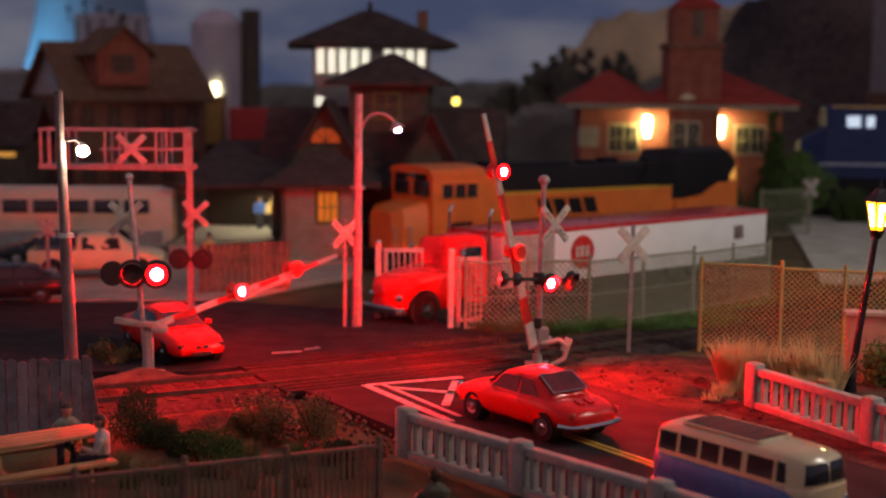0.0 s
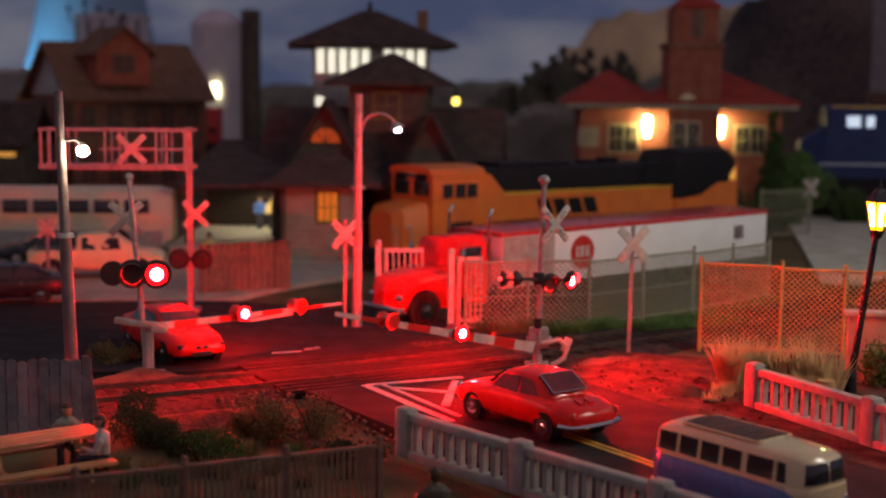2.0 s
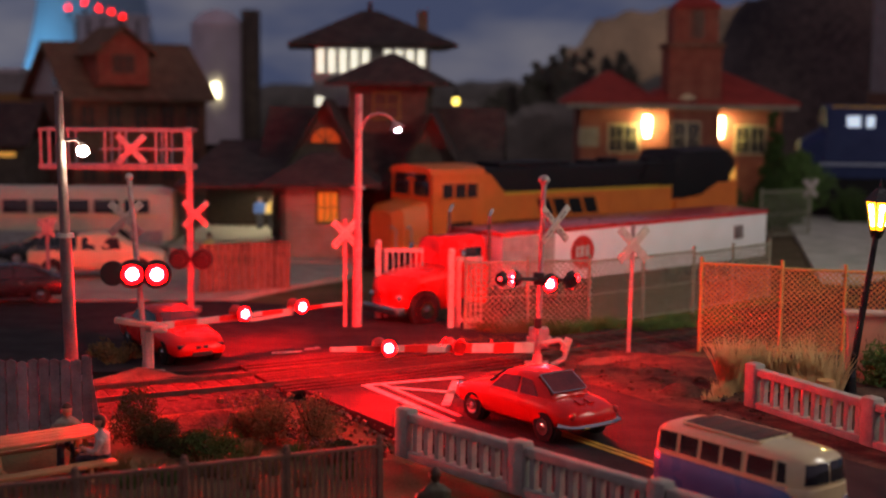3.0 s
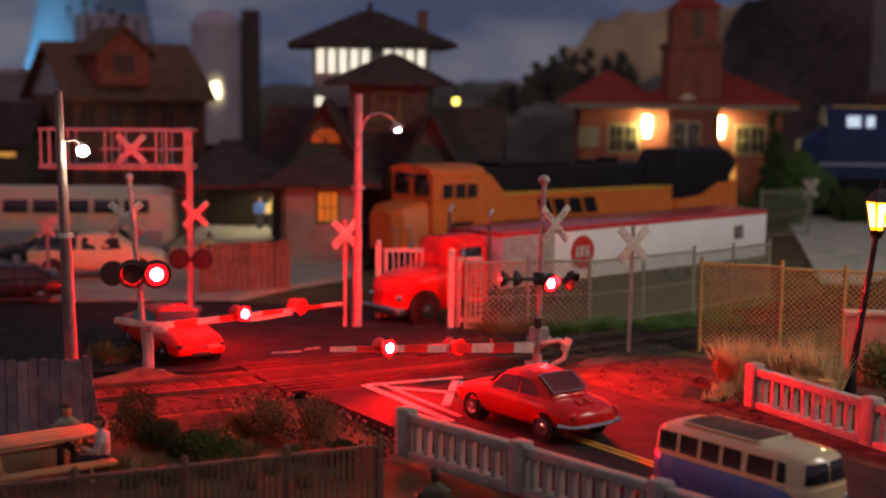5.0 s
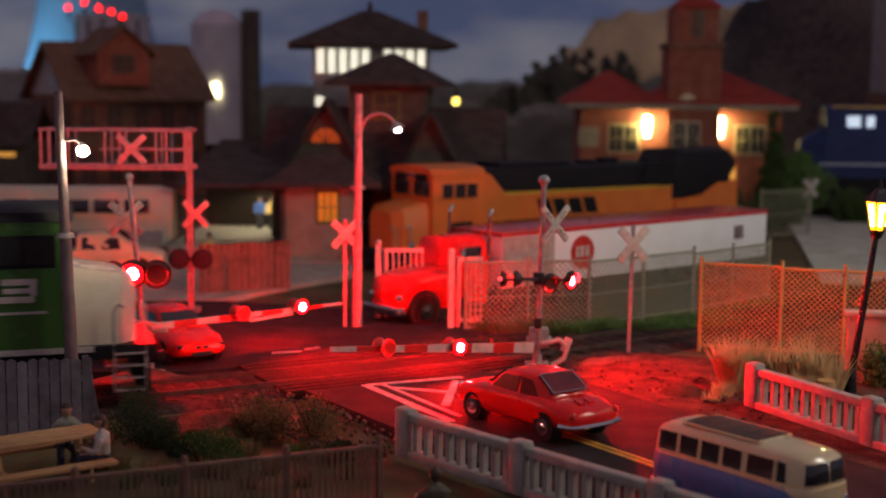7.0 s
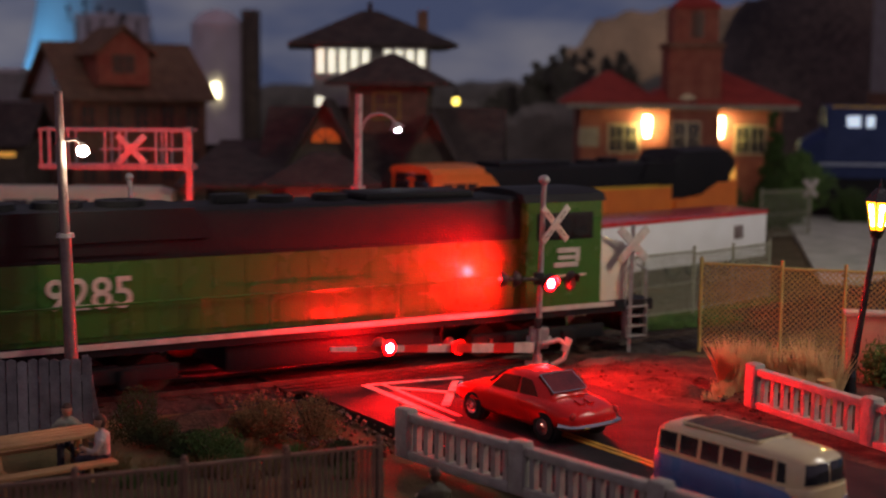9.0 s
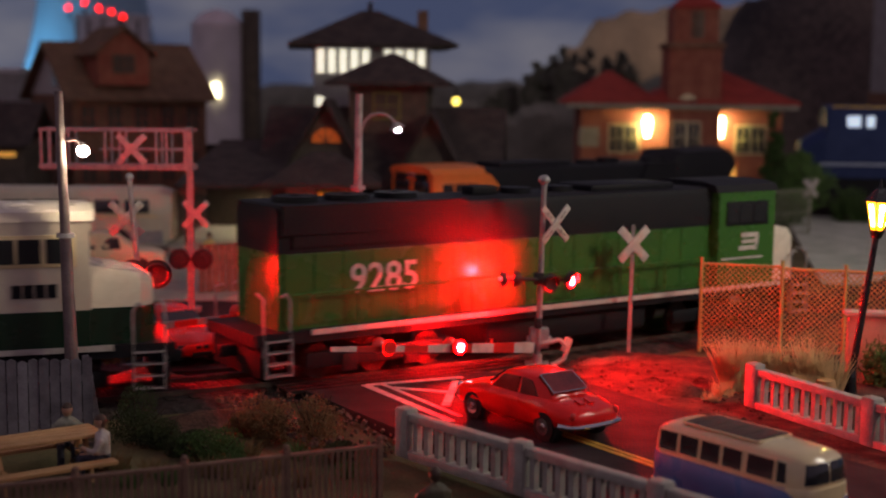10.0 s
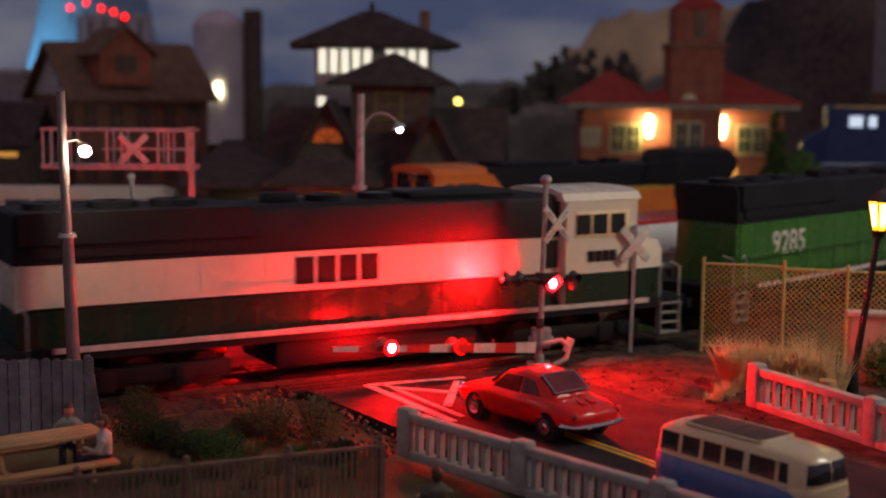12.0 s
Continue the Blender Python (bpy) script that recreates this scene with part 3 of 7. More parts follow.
def near_signal():
    s = thing("crossing_signal", 2.72, 37.5, -0.2, 0, "silver crossing signal with crossbuck, flashing lamps and gate", "crossing signal", "crossing signals")
    part("mast", Shape().cyl((0, 0, 0), (0.10, 0, 5.35), 0.085, 0.075, 12).cyl((0, 0, 0), (0, 0, 0.5), 0.16, 0.13, 12), M_SILVER, s)
    part("bell", Shape().cyl((0.1, 0, 5.3), (0.1, 0, 5.4), 0.1).ball((0.1, 0, 5.48), 0.17, 3, (1, 1, 0.85)), M_SILVER, s)
    part("base", Shape().box(0, 0, 0.1, 0.7, 0.7, 0.3, bev=0.04), M_CONCRETE, s)
    part("crossbuck", crossbuck_shape(1.35, 0.2), M_WHITE, s, "white crossbuck sign", at=(0.42, -0.12, 4.25), rz=38)
    buck_marks(s, (0.42, -0.12, 4.25), 38, 1.35)
    part("junction_box", Shape().box(0, 0, 2.68, 0.3, 0.26, 0.34, bev=0.03).box(0, 0, 1.4, 0.2, 0.2, 0.3, bev=0.03), M_BLACK, s)
    arms = Shape()
    heads = ((0.30, -0.42, 2.6, 32, NEAR_A, M_RED_LAMP), (0.92, 0.04, 2.62, 52, NEAR_B, M_RED_LAMP), (-1.08, -0.74, 2.76, 256, NEAR_A, M_RED_REAR), (-0.7, -0.5, 2.74, 254, NEAR_B, M_RED_REAR))
    for x, y, z, yaw, sched, m in heads:
        rear = m is M_RED_REAR
        housing(s, (x, y, z), yaw, 0.2, 0.24 if rear else 0.29, 0.0 if rear else 0.22)
        lens(s, (x, y, z), yaw, sched, m, 0.2)
        q = radians(yaw)
        arms.tube([(0.05, 0, 2.66), (x - 0.2 * math.sin(q), y + 0.2 * math.cos(q), z)], 0.05)
    part("lamp_bracket", arms, M_BLACK, s)
    # Glowing ball added for the red light that leaks from the rear head.
    part("light_leak_dot", Shape().ball((-1.14, -0.99, 2.80), 0.06, 2), glow("light_leak_red", (1.0, 0.05, 0.06), 3), s, "small glowing dot for red light leaking from the rear lamp head")
    # gate machine with its counterweight brackets
    part("gate_machine", Shape().box(0.05, 0.15, 0.95, 0.55, 0.4, 0.6, bev=0.05).cyl((-0.3, 0.1, 0.9), (0.4, 0.1, 0.9), 0.12), M_SILVER, s)
    part("counterweight", Shape().tube([(0.1, -0.2, 0.85), (0.6, -0.15, 0.95), (0.85, -0.1, 0.75), (0.75, -0.1, 0.4), (0.4, -0.1, 0.2)], 0.07)
         .box(0.82, -0.1, 0.8, 0.22, 0.14, 0.4, ry=20, bev=0.02), M_WHITE, s)
    down = [(0.0, 73.5), (0.2, 69), (0.45, 62.5), (0.7, 56), (1.0, 46), (1.25, 37), (1.5, 28), (1.8, 18.5), (2.0, 13.5), (2.2, 9.8), (2.45, 7.0), (2.7, 6.0), (12.0, 6.0)]
    arm = gate_arm(s, (-0.12, -0.12, 0.72), 218, 6.9, down)
    arm_lamps(arm, ((5.25, NEAR_A), (2.9, NEAR_B)), (180, 0), z=0.06, rear=M_RED_WEAK)
    part("middle_lamp_stem", Shape().box(1.6, 0, 0.18, 0.05, 0.05, 0.12), M_REDPAINT, arm)


def far_signal():
    s = thing("crossing_signal", -8.05, 35.95, -0.2, 0, "silver crossing signal beyond the rails with flashing lamps", "crossing signal", "crossing signals")
    part("mast", Shape().cyl((0, 0, 0), (-0.42, 0, 5.5), 0.085, 0.075, 12).cyl((0, 0, 0), (0, 0, 0.9), 0.2, 0.11, 12), M_SILVER, s)
    part("finial", Shape().ball((-0.42, 0, 5.55), 0.12, 2), M_SILVER, s)
    part("base", Shape().box(0.05, 0, 0.1, 0.75, 0.7, 0.25, bev=0.06), M_CONCRETE, s)
    part("crossbuck", crossbuck_shape(1.2, 0.2), M_SILVER, s, "grey back of a crossbuck sign", at=(-0.55, 0.1, 4.42), rz=8)
    for x, on in ((-0.33, FAR_L), (0.33, FAR_R)):
        at = (x + 0.0, -0.22, 2.94)
        housing(s, at, 12, 0.28, 0.40, 0.30)
        lens(s, at, 12, on, M_RED_FAR, 0.28)
    part("lamp_bracket", Shape().tube([(-0.75, 0, 2.94), (0.55, 0, 2.94)], 0.05).box(-0.2, 0, 2.94, 0.25, 0.22, 0.3, bev=0.03), M_BLACK, s)
    part("rear_lamp_head", Shape().cyl((-0.95, 0.1, 2.9), (-0.95, 0.25, 2.9), 0.34, 0.34, 20).cyl((-0.95, 0.2, 2.9), (-0.95, 0.5, 2.9), 0.2, 0.2, 16), M_BLACK, s)
    part("gate_machine", Shape().box(-0.1, -0.05, 1.55, 0.85, 0.26, 0.16, ry=5, bev=0.05).box(0.36, -0.1, 1.42, 0.42, 0.26, 0.2, bev=0.05)
         .box(-0.62, -0.05, 1.62, 0.5, 0.24, 0.16, ry=8, bev=0.03).box(0.06, 0, 0.7, 0.2, 0.2, 1.3, bev=0.04), M_CONCRETE, s)
    down = [(0.0, 13.5), (0.1, 8.5), (0.2, 3.5), (0.3, 1.6), (0.4, 0.6), (0.5, 0.2), (12.0, 0.2)]
    arm = gate_arm(s, (0.05, 0.15, 1.42), 41, 6.5, down, 0.2)
    part("arm_brace", Shape().box(2.0, 0.08, -0.1, 4.2, 0.05, 0.05, ry=1.5).box(3.9, -0.08, -0.12, 1.5, 0.06, 0.09, ry=-2), M_WHITE, arm, "pale brace below the arm", smooth=0)
    arm_lamps(arm, ((2.88, FAR_R), (4.88, FAR_L)), (0, 180))


def sign_posts():
    def post(x, y, h, size, rz, label, name="crossbuck_sign", lean=0.0):
        t = thing(name, x, y, -0.2, 0, label, "crossbuck sign", "crossbuck signs")
        part("post", Shape().box(lean / 2, 0, h / 2, 0.11, 0.09, h, ry=math.degrees(math.atan(lean / h))), M_SILVER, t, smooth=0)
        part("crossbuck", crossbuck_shape(size, size * 0.2), M_WHITE, t, at=(lean, -0.08, h - size * 0.42), rz=rz)
        if lean == 0:
            buck_marks(t, (lean, -0.08, h - size * 0.42), rz, size)
        return t

    post(5.64, 39.8, 4.0, 1.35, 25, "pale crossbuck sign on a slim post by the chain fence", lean=0.05)
    post(-3.2, 43.4, 3.75, 1.15, 20, "white crossbuck sign beside the tall lamp pole")
    post(-14.9, 50.0, 3.0, 0.9, 10, "slim crossbuck post by the parking yard")
    post(20.6, 75.0, 3.2, 1.3, 25, "weathered grey crossbuck at a far fence")


def gantry():
    """A signal bridge of lattice work over the far road."""
    g = thing("signal_bridge", -8.75, 46.0, 0.0, 0, "silver lattice signal bridge on a single leg", "signal bridge")
    part("leg", Shape().box(0, 0, 3.15, 0.2, 0.2, 6.5).box(0, 0, 0.0, 0.6, 0.6, 0.3, bev=0.03), M_SILVER, g, smooth=0)
    for y in (-0.2, 0.75):
        part("chord", Shape().box(-2.5, y, 6.28, 5.25, 0.11, 0.11), M_SILVER, g, smooth=0)
        part("chord", Shape().box(-2.5, y, 5.02, 5.25, 0.13, 0.16), M_SILVER, g, smooth=0)
        for x in (-5.05, -4.75, -4.1, -2.85, -2.35, -1.1, -0.75, -0.12):
            part("upright", Shape().box(x, y, 5.65, 0.09, 0.08, 1.25), M_SILVER, g, smooth=0)
        part("middle_rail", Shape().box(-1.6, y, 5.62, 2.9, 0.05, 0.06), M_SILVER, g, smooth=0)
    for x in (-5.05, -3.6, -2.0, -0.12):
        part("tie_bar", Shape().box(x, 0.28, 6.28, 0.07, 1.0, 0.07).box(x, 0.28, 5.02, 0.07, 1.0, 0.07), M_SILVER, g, smooth=0)
    part("walkway", Shape().box(-2.5, 0.28, 4.93, 5.2, 0.8, 0.05), M_SILVER, g, smooth=0)
    part("crossbuck", crossbuck_shape(1.35, 0.22), M_WHITE, g, at=(-1.92, -0.34, 5.64), rz=0)
    part("crossbuck", crossbuck_shape(1.2, 0.2), M_WHITE, g, at=(0.22, -0.2, 3.42), rz=0)
    buck_marks(g, (0.22, -0.2, 3.42), 0, 1.2)
    part("target", Shape().cyl((-0.38, -0.2, 1.85), (-0.38, 0, 1.85), 0.36, 0.36, 22).cyl((-0.38, -0.35, 1.85), (-0.38, -0.2, 1.85), 0.2, 0.2, 16), M_BLACK, g, "black round lamp target, unlit")
    part("target", Shape().cyl((0.42, -0.2, 1.85), (0.42, 0, 1.85), 0.36, 0.36, 22).cyl((0.42, -0.35, 1.85), (0.42, -0.2, 1.85), 0.2, 0.2, 16), M_BLACK, g, "black round lamp target, unlit")
    part("lamp_bracket", Shape().box(0, -0.1, 1.85, 1.0, 0.1, 0.12), M_BLACK, g, smooth=0)


def poles():
    p = thing("light_pole", -8.73, 31.1, -0.2, 0, "tall grey-brown pole with collar and a bare white bulb", "light pole")
    part("pole", Shape().cyl((0, 0, 0), (-0.12, 0, 4.5), 0.17, 0.14, 14).cyl((-0.12, 0, 4.5), (-0.2, 0, 7.85), 0.12, 0.10, 14), M_POLE, p)
    part("collar", Shape().cyl((-0.12, 0, 4.45), (-0.12, 0, 4.55), 0.22, 0.2, 16), M_SILVER, p)
    part("bulb", Shape().ball((0.36, -0.1, 6.48), 0.14, 3), M_WHITE_BULB, p, "bright white bulb")
    part("bulb_holder", Shape().tube([(-0.16, 0, 6.7), (0.2, -0.05, 6.75), (0.36, -0.1, 6.6)], 0.04).cyl((0.36, -0.1, 6.55), (0.36, -0.1, 6.68), 0.1, 0.06), M_POLE, p)
    q = thing("street_lamp", -2.82, 43.5, -0.1, 0, "tall silver pole with a curved lamp arm", "street lamp")
    part("pole", Shape().cyl((0, 0, 0), (0.05, 0, 7.7), 0.17, 0.12, 14).cyl((0.02, 0, 4.6), (0.02, 0, 4.72), 0.24, 0.24, 14), M_SILVER, q)
    part("lamp_arm", Shape().tube([(0.05, 0, 6.1), (0.13, 0, 6.55), (0.26, 0, 6.85), (0.45, 0, 7.02), (0.7, 0, 7.08), (0.95, 0, 7.02), (1.12, 0, 6.9), (1.22, 0, 6.76)], 0.05), M_SILVER, q)
    part("shade", Shape().cyl((1.29, 0, 6.6), (1.22, 0, 6.8), 0.27, 0.07, 18), M_SILVER, q)
    part("bulb", Shape().ball((1.31, -0.05, 6.57), 0.11, 2), M_COOL_BULB, q, "lit cool white bulb")
    # lantern on the near footpath
    r = thing("street_lantern", 10.75, 34.55, -0.15, 0, "black iron lamp post with a glowing yellow lantern", "street lamp")
    part("post", Shape().cyl((0, 0, 0), (0, 0, 0.55), 0.2, 0.16, 12).cyl((0, 0, 0.55), (0.05, 0, 0.75), 0.17, 0.1, 12).cyl((0.05, 0, 0.7), (0.52, 0, 4.35), 0.1, 0.075, 12)
         .cyl((0.5, 0, 4.2), (0.52, 0, 4.4), 0.13, 0.2, 12), M_BLACK_GLOSS, r)
    part("lantern_glass", Shape().cyl((0.53, 0, 4.42), (0.55, 0, 5.15), 0.18, 0.34, 6), M_YELLOW, r, "glowing yellow lantern panes")
    # Glowing plates on the panes stand in for the hot core inside the lantern.
    for i in range(6):
        a, b = radians(60 * i + 19), radians(60 * i + 41)
        o = [(0.535 + r * math.cos(q), r * math.sin(q), z) for q, r, z in ((a, 0.20, 4.52), (b, 0.20, 4.52), (b, 0.315, 5.08), (a, 0.315, 5.08))]
        o += [(0.535 + (x - 0.535) * 0.8, y * 0.8, z) for x, y, z in o]
        part("core_plate", Shape().poly(o, [(0, 1, 2, 3), (7, 6, 5, 4), (0, 4, 5, 1), (1, 5, 6, 2), (2, 6, 7, 3), (3, 7, 4, 0)]), M_LANTERN_CORE, r, "bright plate on a pane standing in for the hot core inside", smooth=0)
    bars = Shape()
    for i in range(6):
        a = radians(60 * i)
        bars.cyl((0.53 + 0.19 * math.cos(a), 0.19 * math.sin(a), 4.4), (0.55 + 0.355 * math.cos(a), 0.355 * math.sin(a), 5.17), 0.022, n=5)
    part("lantern_frame", bars, M_BLACK_GLOSS, r)
    part("lantern_roof", Shape().cyl((0.55, 0, 5.15), (0.56, 0, 5.5), 0.42, 0.12, 6).cyl((0.56, 0, 5.5), (0.57, 0, 5.75), 0.06, 0.02, 8), M_BLACK_GLOSS, r)
    # distant globe lamp
    g = thing("globe_lamp", 0.77, 90, -0.2, 0, "far post lamp with a small yellow globe", "street lamp")
    part("post", Shape().cyl((0, 0, 0), (0, 0, 7.0), 0.1, 0.06, 8).cyl((0, 0, 7.4), (0, 0, 8.3), 0.1, 0.04, 8), M_BLACK, g)
    part("globe", Shape().ball((0, 0, 7.15), 0.24, 2), M_YELLOW_BULB, g, "glowing yellow globe")
    k = thing("yard_lamp", -15.8, 92, -0.2, 0, "dim yellow lamp on a low post", "street lamp")
    part("post", Shape().cyl((0, 0, 0), (0, 0, 3.2), 0.08, 0.06, 8), M_BLACK, k)
    part("globe", Shape().ball((0, 0, 3.5), 0.3, 2), mat("dim_yellow_globe", (0.55, 0.55, 0.12), (0.4, 0.4, 0.1)), k)


# ---- locomotives ----
def truck_frame(parent, x, wheels=3):
    n = part("truck", Shape().box(x, -1.12, 0.62, 4.6, 0.14, 0.42, bev=0.04).box(x, 1.12, 0.62, 4.6, 0.14, 0.42, bev=0.04).box(x, 0, 0.65, 1.0, 2.2, 0.4)
             .box(x - 1.0, -1.2, 0.5, 0.5, 0.12, 0.5, bev=0.03).box(x + 1.0, -1.2, 0.5, 0.5, 0.12, 0.5, bev=0.03), M_LOCOBLACK, parent)
    for i in range(wheels):
        wx = x + (i - (wheels - 1) / 2) * 1.75
        for y in (-0.75, 0.75):
            part("wheel", Shape().cyl((wx, y - 0.06, 0.53), (wx, y + 0.06, 0.53), 0.48, 0.48, 20).cyl((wx, y - 0.09, 0.53), (wx, y + 0.09, 0.53), 0.2, 0.2, 12), M_RAIL, n)
    return n


def hood_shape(x0, x1, half, z0, z1, r=0.22):
    """A hood with rounded upper edges, drawn along x."""
    prof = [(half, z0), (half, z1 - r), (half - r * 0.3, z1 - r * 0.3), (half - r, z1), (0, z1)]
    return Shape().loft([(x0, prof), (x1, prof)])


def locomotive(name, label, paint, group):
    t = thing(name, 0, 0, 0, 0, label, "locomotive", group)
    lo, up, band, cabm, sill = paint["low"], paint["top"], paint["band"], paint["cab"], paint["sill"]
    zs, zb, zm, zt = 1.55, 2.42, paint.get("split", 3.5), 4.72
    part("frame", Shape().span(-10.5, 10.5, -1.45, 1.45, 1.18, 1.5), M_LOCOBLACK, t, smooth=0)
    for y in (-1.5, 1.5):
        part("sill_stripe", Shape().span(-8.9, 9.0, y - 0.03, y + 0.03, 1.38, 1.52), sill, t, smooth=0)
    if band:
        part("hood_band", Shape().span(-9.7, 5.9, -1.18, 1.18, 1.5, zb), band, t, smooth=0)
        part("hood_side", Shape().span(-9.7, 5.9, -1.16, 1.16, zb, zm), lo, t, smooth=0)
    else:
        part("hood_side", Shape().span(-9.7, 5.9, -1.16, 1.16, 1.5, zm), lo, t, smooth=0)
    part("hood_top", hood_shape(-9.72, 5.92, 1.18, zm, zt), up, t)
    # radiator flare at the rear and roof fittings
    part("radiator", Shape().prism([(-9.6, zt - 0.75), (-9.6, zt + 0.02), (-3.9, zt + 0.02), (-3.5, zt - 0.75)], -1.3, 1.3), up, t, smooth=0)
    for x in (-8.6, -7.0, -5.4):
        part("roof_fan", Shape().cyl((x, 0, zt), (x, 0, zt + 0.17), 0.62, 0.62, 20).cyl((x, 0, zt + 0.17), (x, 0, zt + 0.2), 0.12, 0.12, 8), M_LOCOBLACK, t)
    for x in (-1.2, 0.4):
        part("roof_fan", Shape().cyl((x, 0, zt), (x, 0, zt + 0.16), 0.5, 0.5, 18), M_LOCOBLACK, t)
    part("exhaust", Shape().box(-2.5, 0, zt + 0.12, 0.9, 0.6, 0.25, bev=0.04), M_LOCOBLACK, t)
    part("dynamic_brake", Shape().box(2.8, 0, zt + 0.08, 3.4, 1.7, 0.22, bev=0.06), up, t)
    # access doors and grilles along the hood side
    for y in (-1.19, 1.19):
        for i in range(17):
            x = -9.1 + i * 0.88
            if band:
                part("hood_door", Shape().box(x, y, 2.98, 0.865, 0.016, 1.06, bev=0.006), lo, t, smooth=0)
            else:
                part("hood_door", Shape().box(x, y, 2.55, 0.86, 0.022, 1.85, bev=0.008), lo, t, smooth=0)
        part("grille", Shape().box(-7.0, y * 1.03, 4.0, 4.6, 0.04, 0.7), M_LOCOBLACK, t, smooth=0)
        part("hood_seam", Shape().box(-1.9, y * 1.003, zm + 0.02, 15.2, 0.03, 0.05), M_LOCOBLACK, t, smooth=0)
        if paint.get("panel"):
            part("side_panel", Shape().box(5.55, y * 1.02, 3.0, 0.5, 0.05, 0.8), M_LOCOBLACK, t, smooth=0)
    # cab
    roof_z = 4.85
    cab = part("cab", Shape().span(5.9, 8.5, -1.5, 1.5, 1.5, roof_z - 0.28), cabm, t, smooth=0)
    part("cab_roof", Shape().loft([(5.8, [(1.52, roof_z - 0.3), (1.4, roof_z - 0.08), (0.9, roof_z + 0.02), (0, roof_z + 0.04)]),
                                   (8.62, [(1.52, roof_z - 0.3), (1.4, roof_z - 0.08), (0.9, roof_z + 0.02), (0, roof_z + 0.04)])]), paint["roof"], t)
    if band:
        for y in (-1.51, 1.51):
            part("cab_band", Shape().box(7.2, y, 1.95, 2.6, 0.03, 0.9), band, t, smooth=0)
    for y in (-1.51, 1.51):
        part("window_frame", Shape().box(7.2, y, 3.85, 1.95, 0.04, 0.78, bev=0.02), paint["frame"], t)
        for x in (6.5, 7.1, 7.75):
            part("cab_window", Shape().box(x, y * 1.012, 3.85, 0.52, 0.03, 0.58), M_CARGLASS, t, smooth=0)
    for y in (-0.72, 0.72):
        part("windscreen", Shape().box(8.52, y, 3.95, 0.04, 1.1, 0.62, bev=0.02), M_CARGLASS, t)
    # nose
    part("nose", Shape().loft([(8.5, [(1.25, 1.5), (1.25, 3.1), (1.1, 3.42), (0, 3.5)]), (9.7, [(1.2, 1.5), (1.2, 2.95), (1.0, 3.2), (0, 3.28)]),
                               (10.05, [(0.8, 1.5), (0.8, 2.8), (0.6, 3.0), (0, 3.05)])]), paint["nose"], t)
    if band:
        part("nose_band", Shape().loft([(8.52, [(1.28, 1.5), (1.28, 2.4), (0, 2.4)]), (9.72, [(1.23, 1.5), (1.23, 2.4), (0, 2.4)]),
                                        (10.08, [(0.83, 1.5), (0.83, 2.4), (0, 2.4)])]), band, t)
    part("headlight", Shape().box(8.56, 0, 4.5, 0.1, 0.7, 0.26, bev=0.03), M_CHROME, t)
    # ends: steps, handrails, couplers, pilot
    for x, sg in ((-10.2, -1), (10.2, 1)):
        part("pilot", Shape().span(x - 0.15, x + 0.15, -1.4, 1.4, 0.35, 1.2, bev=0.03), M_LOCOBLACK, t)
        part("coupler", Shape().box(x + sg * 0.35, 0, 0.9, 0.6, 0.25, 0.3, bev=0.04), M_LOCOBLACK, t)
        for y in (-1.42, 1.42):
            st = Shape()
            for k in range(4):
                part("step", Shape().box(x - sg * 0.35, y, 0.4 + 0.3 * k, 0.75, 0.28, 0.04), paint["step"], t, smooth=0)
            st.box(x - sg * 0.72, y, 0.85, 0.03, 0.26, 1.0)
            part("step_plate", Shape().box(x + sg * 0.02, y, 0.85, 0.03, 0.26, 1.0), paint["step"], t, smooth=0)
            part("step_plate", st, paint["step"], t, smooth=0)
            part("handrail", Shape().tube([(x - sg * 0.72, y, 0.6), (x - sg * 0.72, y, 2.3), (x - sg * 0.6, y, 2.5), (x - sg * 0.45, y, 2.42)], 0.035, 6), paint["rail"], t)
            part("handrail", Shape().tube([(x + sg * 0.05, y, 0.9), (x + sg * 0.05, y, 2.4), (x + sg * 0.02, y * 0.7, 2.5)], 0.035, 6), paint["rail"], t)
    for y in (-1.44, 1.44):
        part("handrail", Shape().tube([(-9.4, y, 2.45), (5.7, y, 2.45)], 0.036, 5), paint["siderail"], t)
        for i in range(9):
            part("stanchion", Shape().cyl((-9.3 + i * 1.85, y, 1.5), (-9.3 + i * 1.85, y, 2.46), 0.034, n=5), paint["siderail"], t)
    part("fuel_tank", Shape().box(0, 0, 0.78, 6.2, 2.5, 0.75, bev=0.15), M_LOCOBLACK, t)
    truck_frame(t, -6.6)
    truck_frame(t, 6.6)
    return t


def bars_text(parent, n, x, y, z, w, h, material, slant=0.0, name="lettering"):
    """A brand name as plain blocks."""
    for i in range(n):
        cx = x + (i - (n - 1) / 2) * w * 1.22
        part(name, Shape().prism([(cx - w / 2 - slant, z - h / 2), (cx + w / 2 - slant, z - h / 2), (cx + w / 2 + slant, z + h / 2), (cx - w / 2 + slant, z + h / 2)], y - 0.012, y + 0.012), material, parent, "plain block of lettering", smooth=0)


TRAIN_S = [(0.0, -66.5), (3.5, -42.6), (7.0, -18.0), (9.5, 1.1), (10.5, 9.0), (12.0, 21.2)]


def train_s(t):
    for (a, sa), (b, sb) in zip(TRAIN_S, TRAIN_S[1:]):
        if t <= b:
            return sa + (sb - sa) * (t - a) / (b - a)
    return TRAIN_S[-1][1]


def loco_rows(lag):
    rows = []
    for i in range(49):
        t = i * 0.25
        s = train_s(t) - lag
        a, b = route(s + 6.6)[0], route(s - 6.6)[0]
        c = (a + b) / 2
        rows.append((t, place(c.x, c.y, 0.03, math.degrees(math.atan2(a.y - b.y, a.x - b.x)))))
    return rows


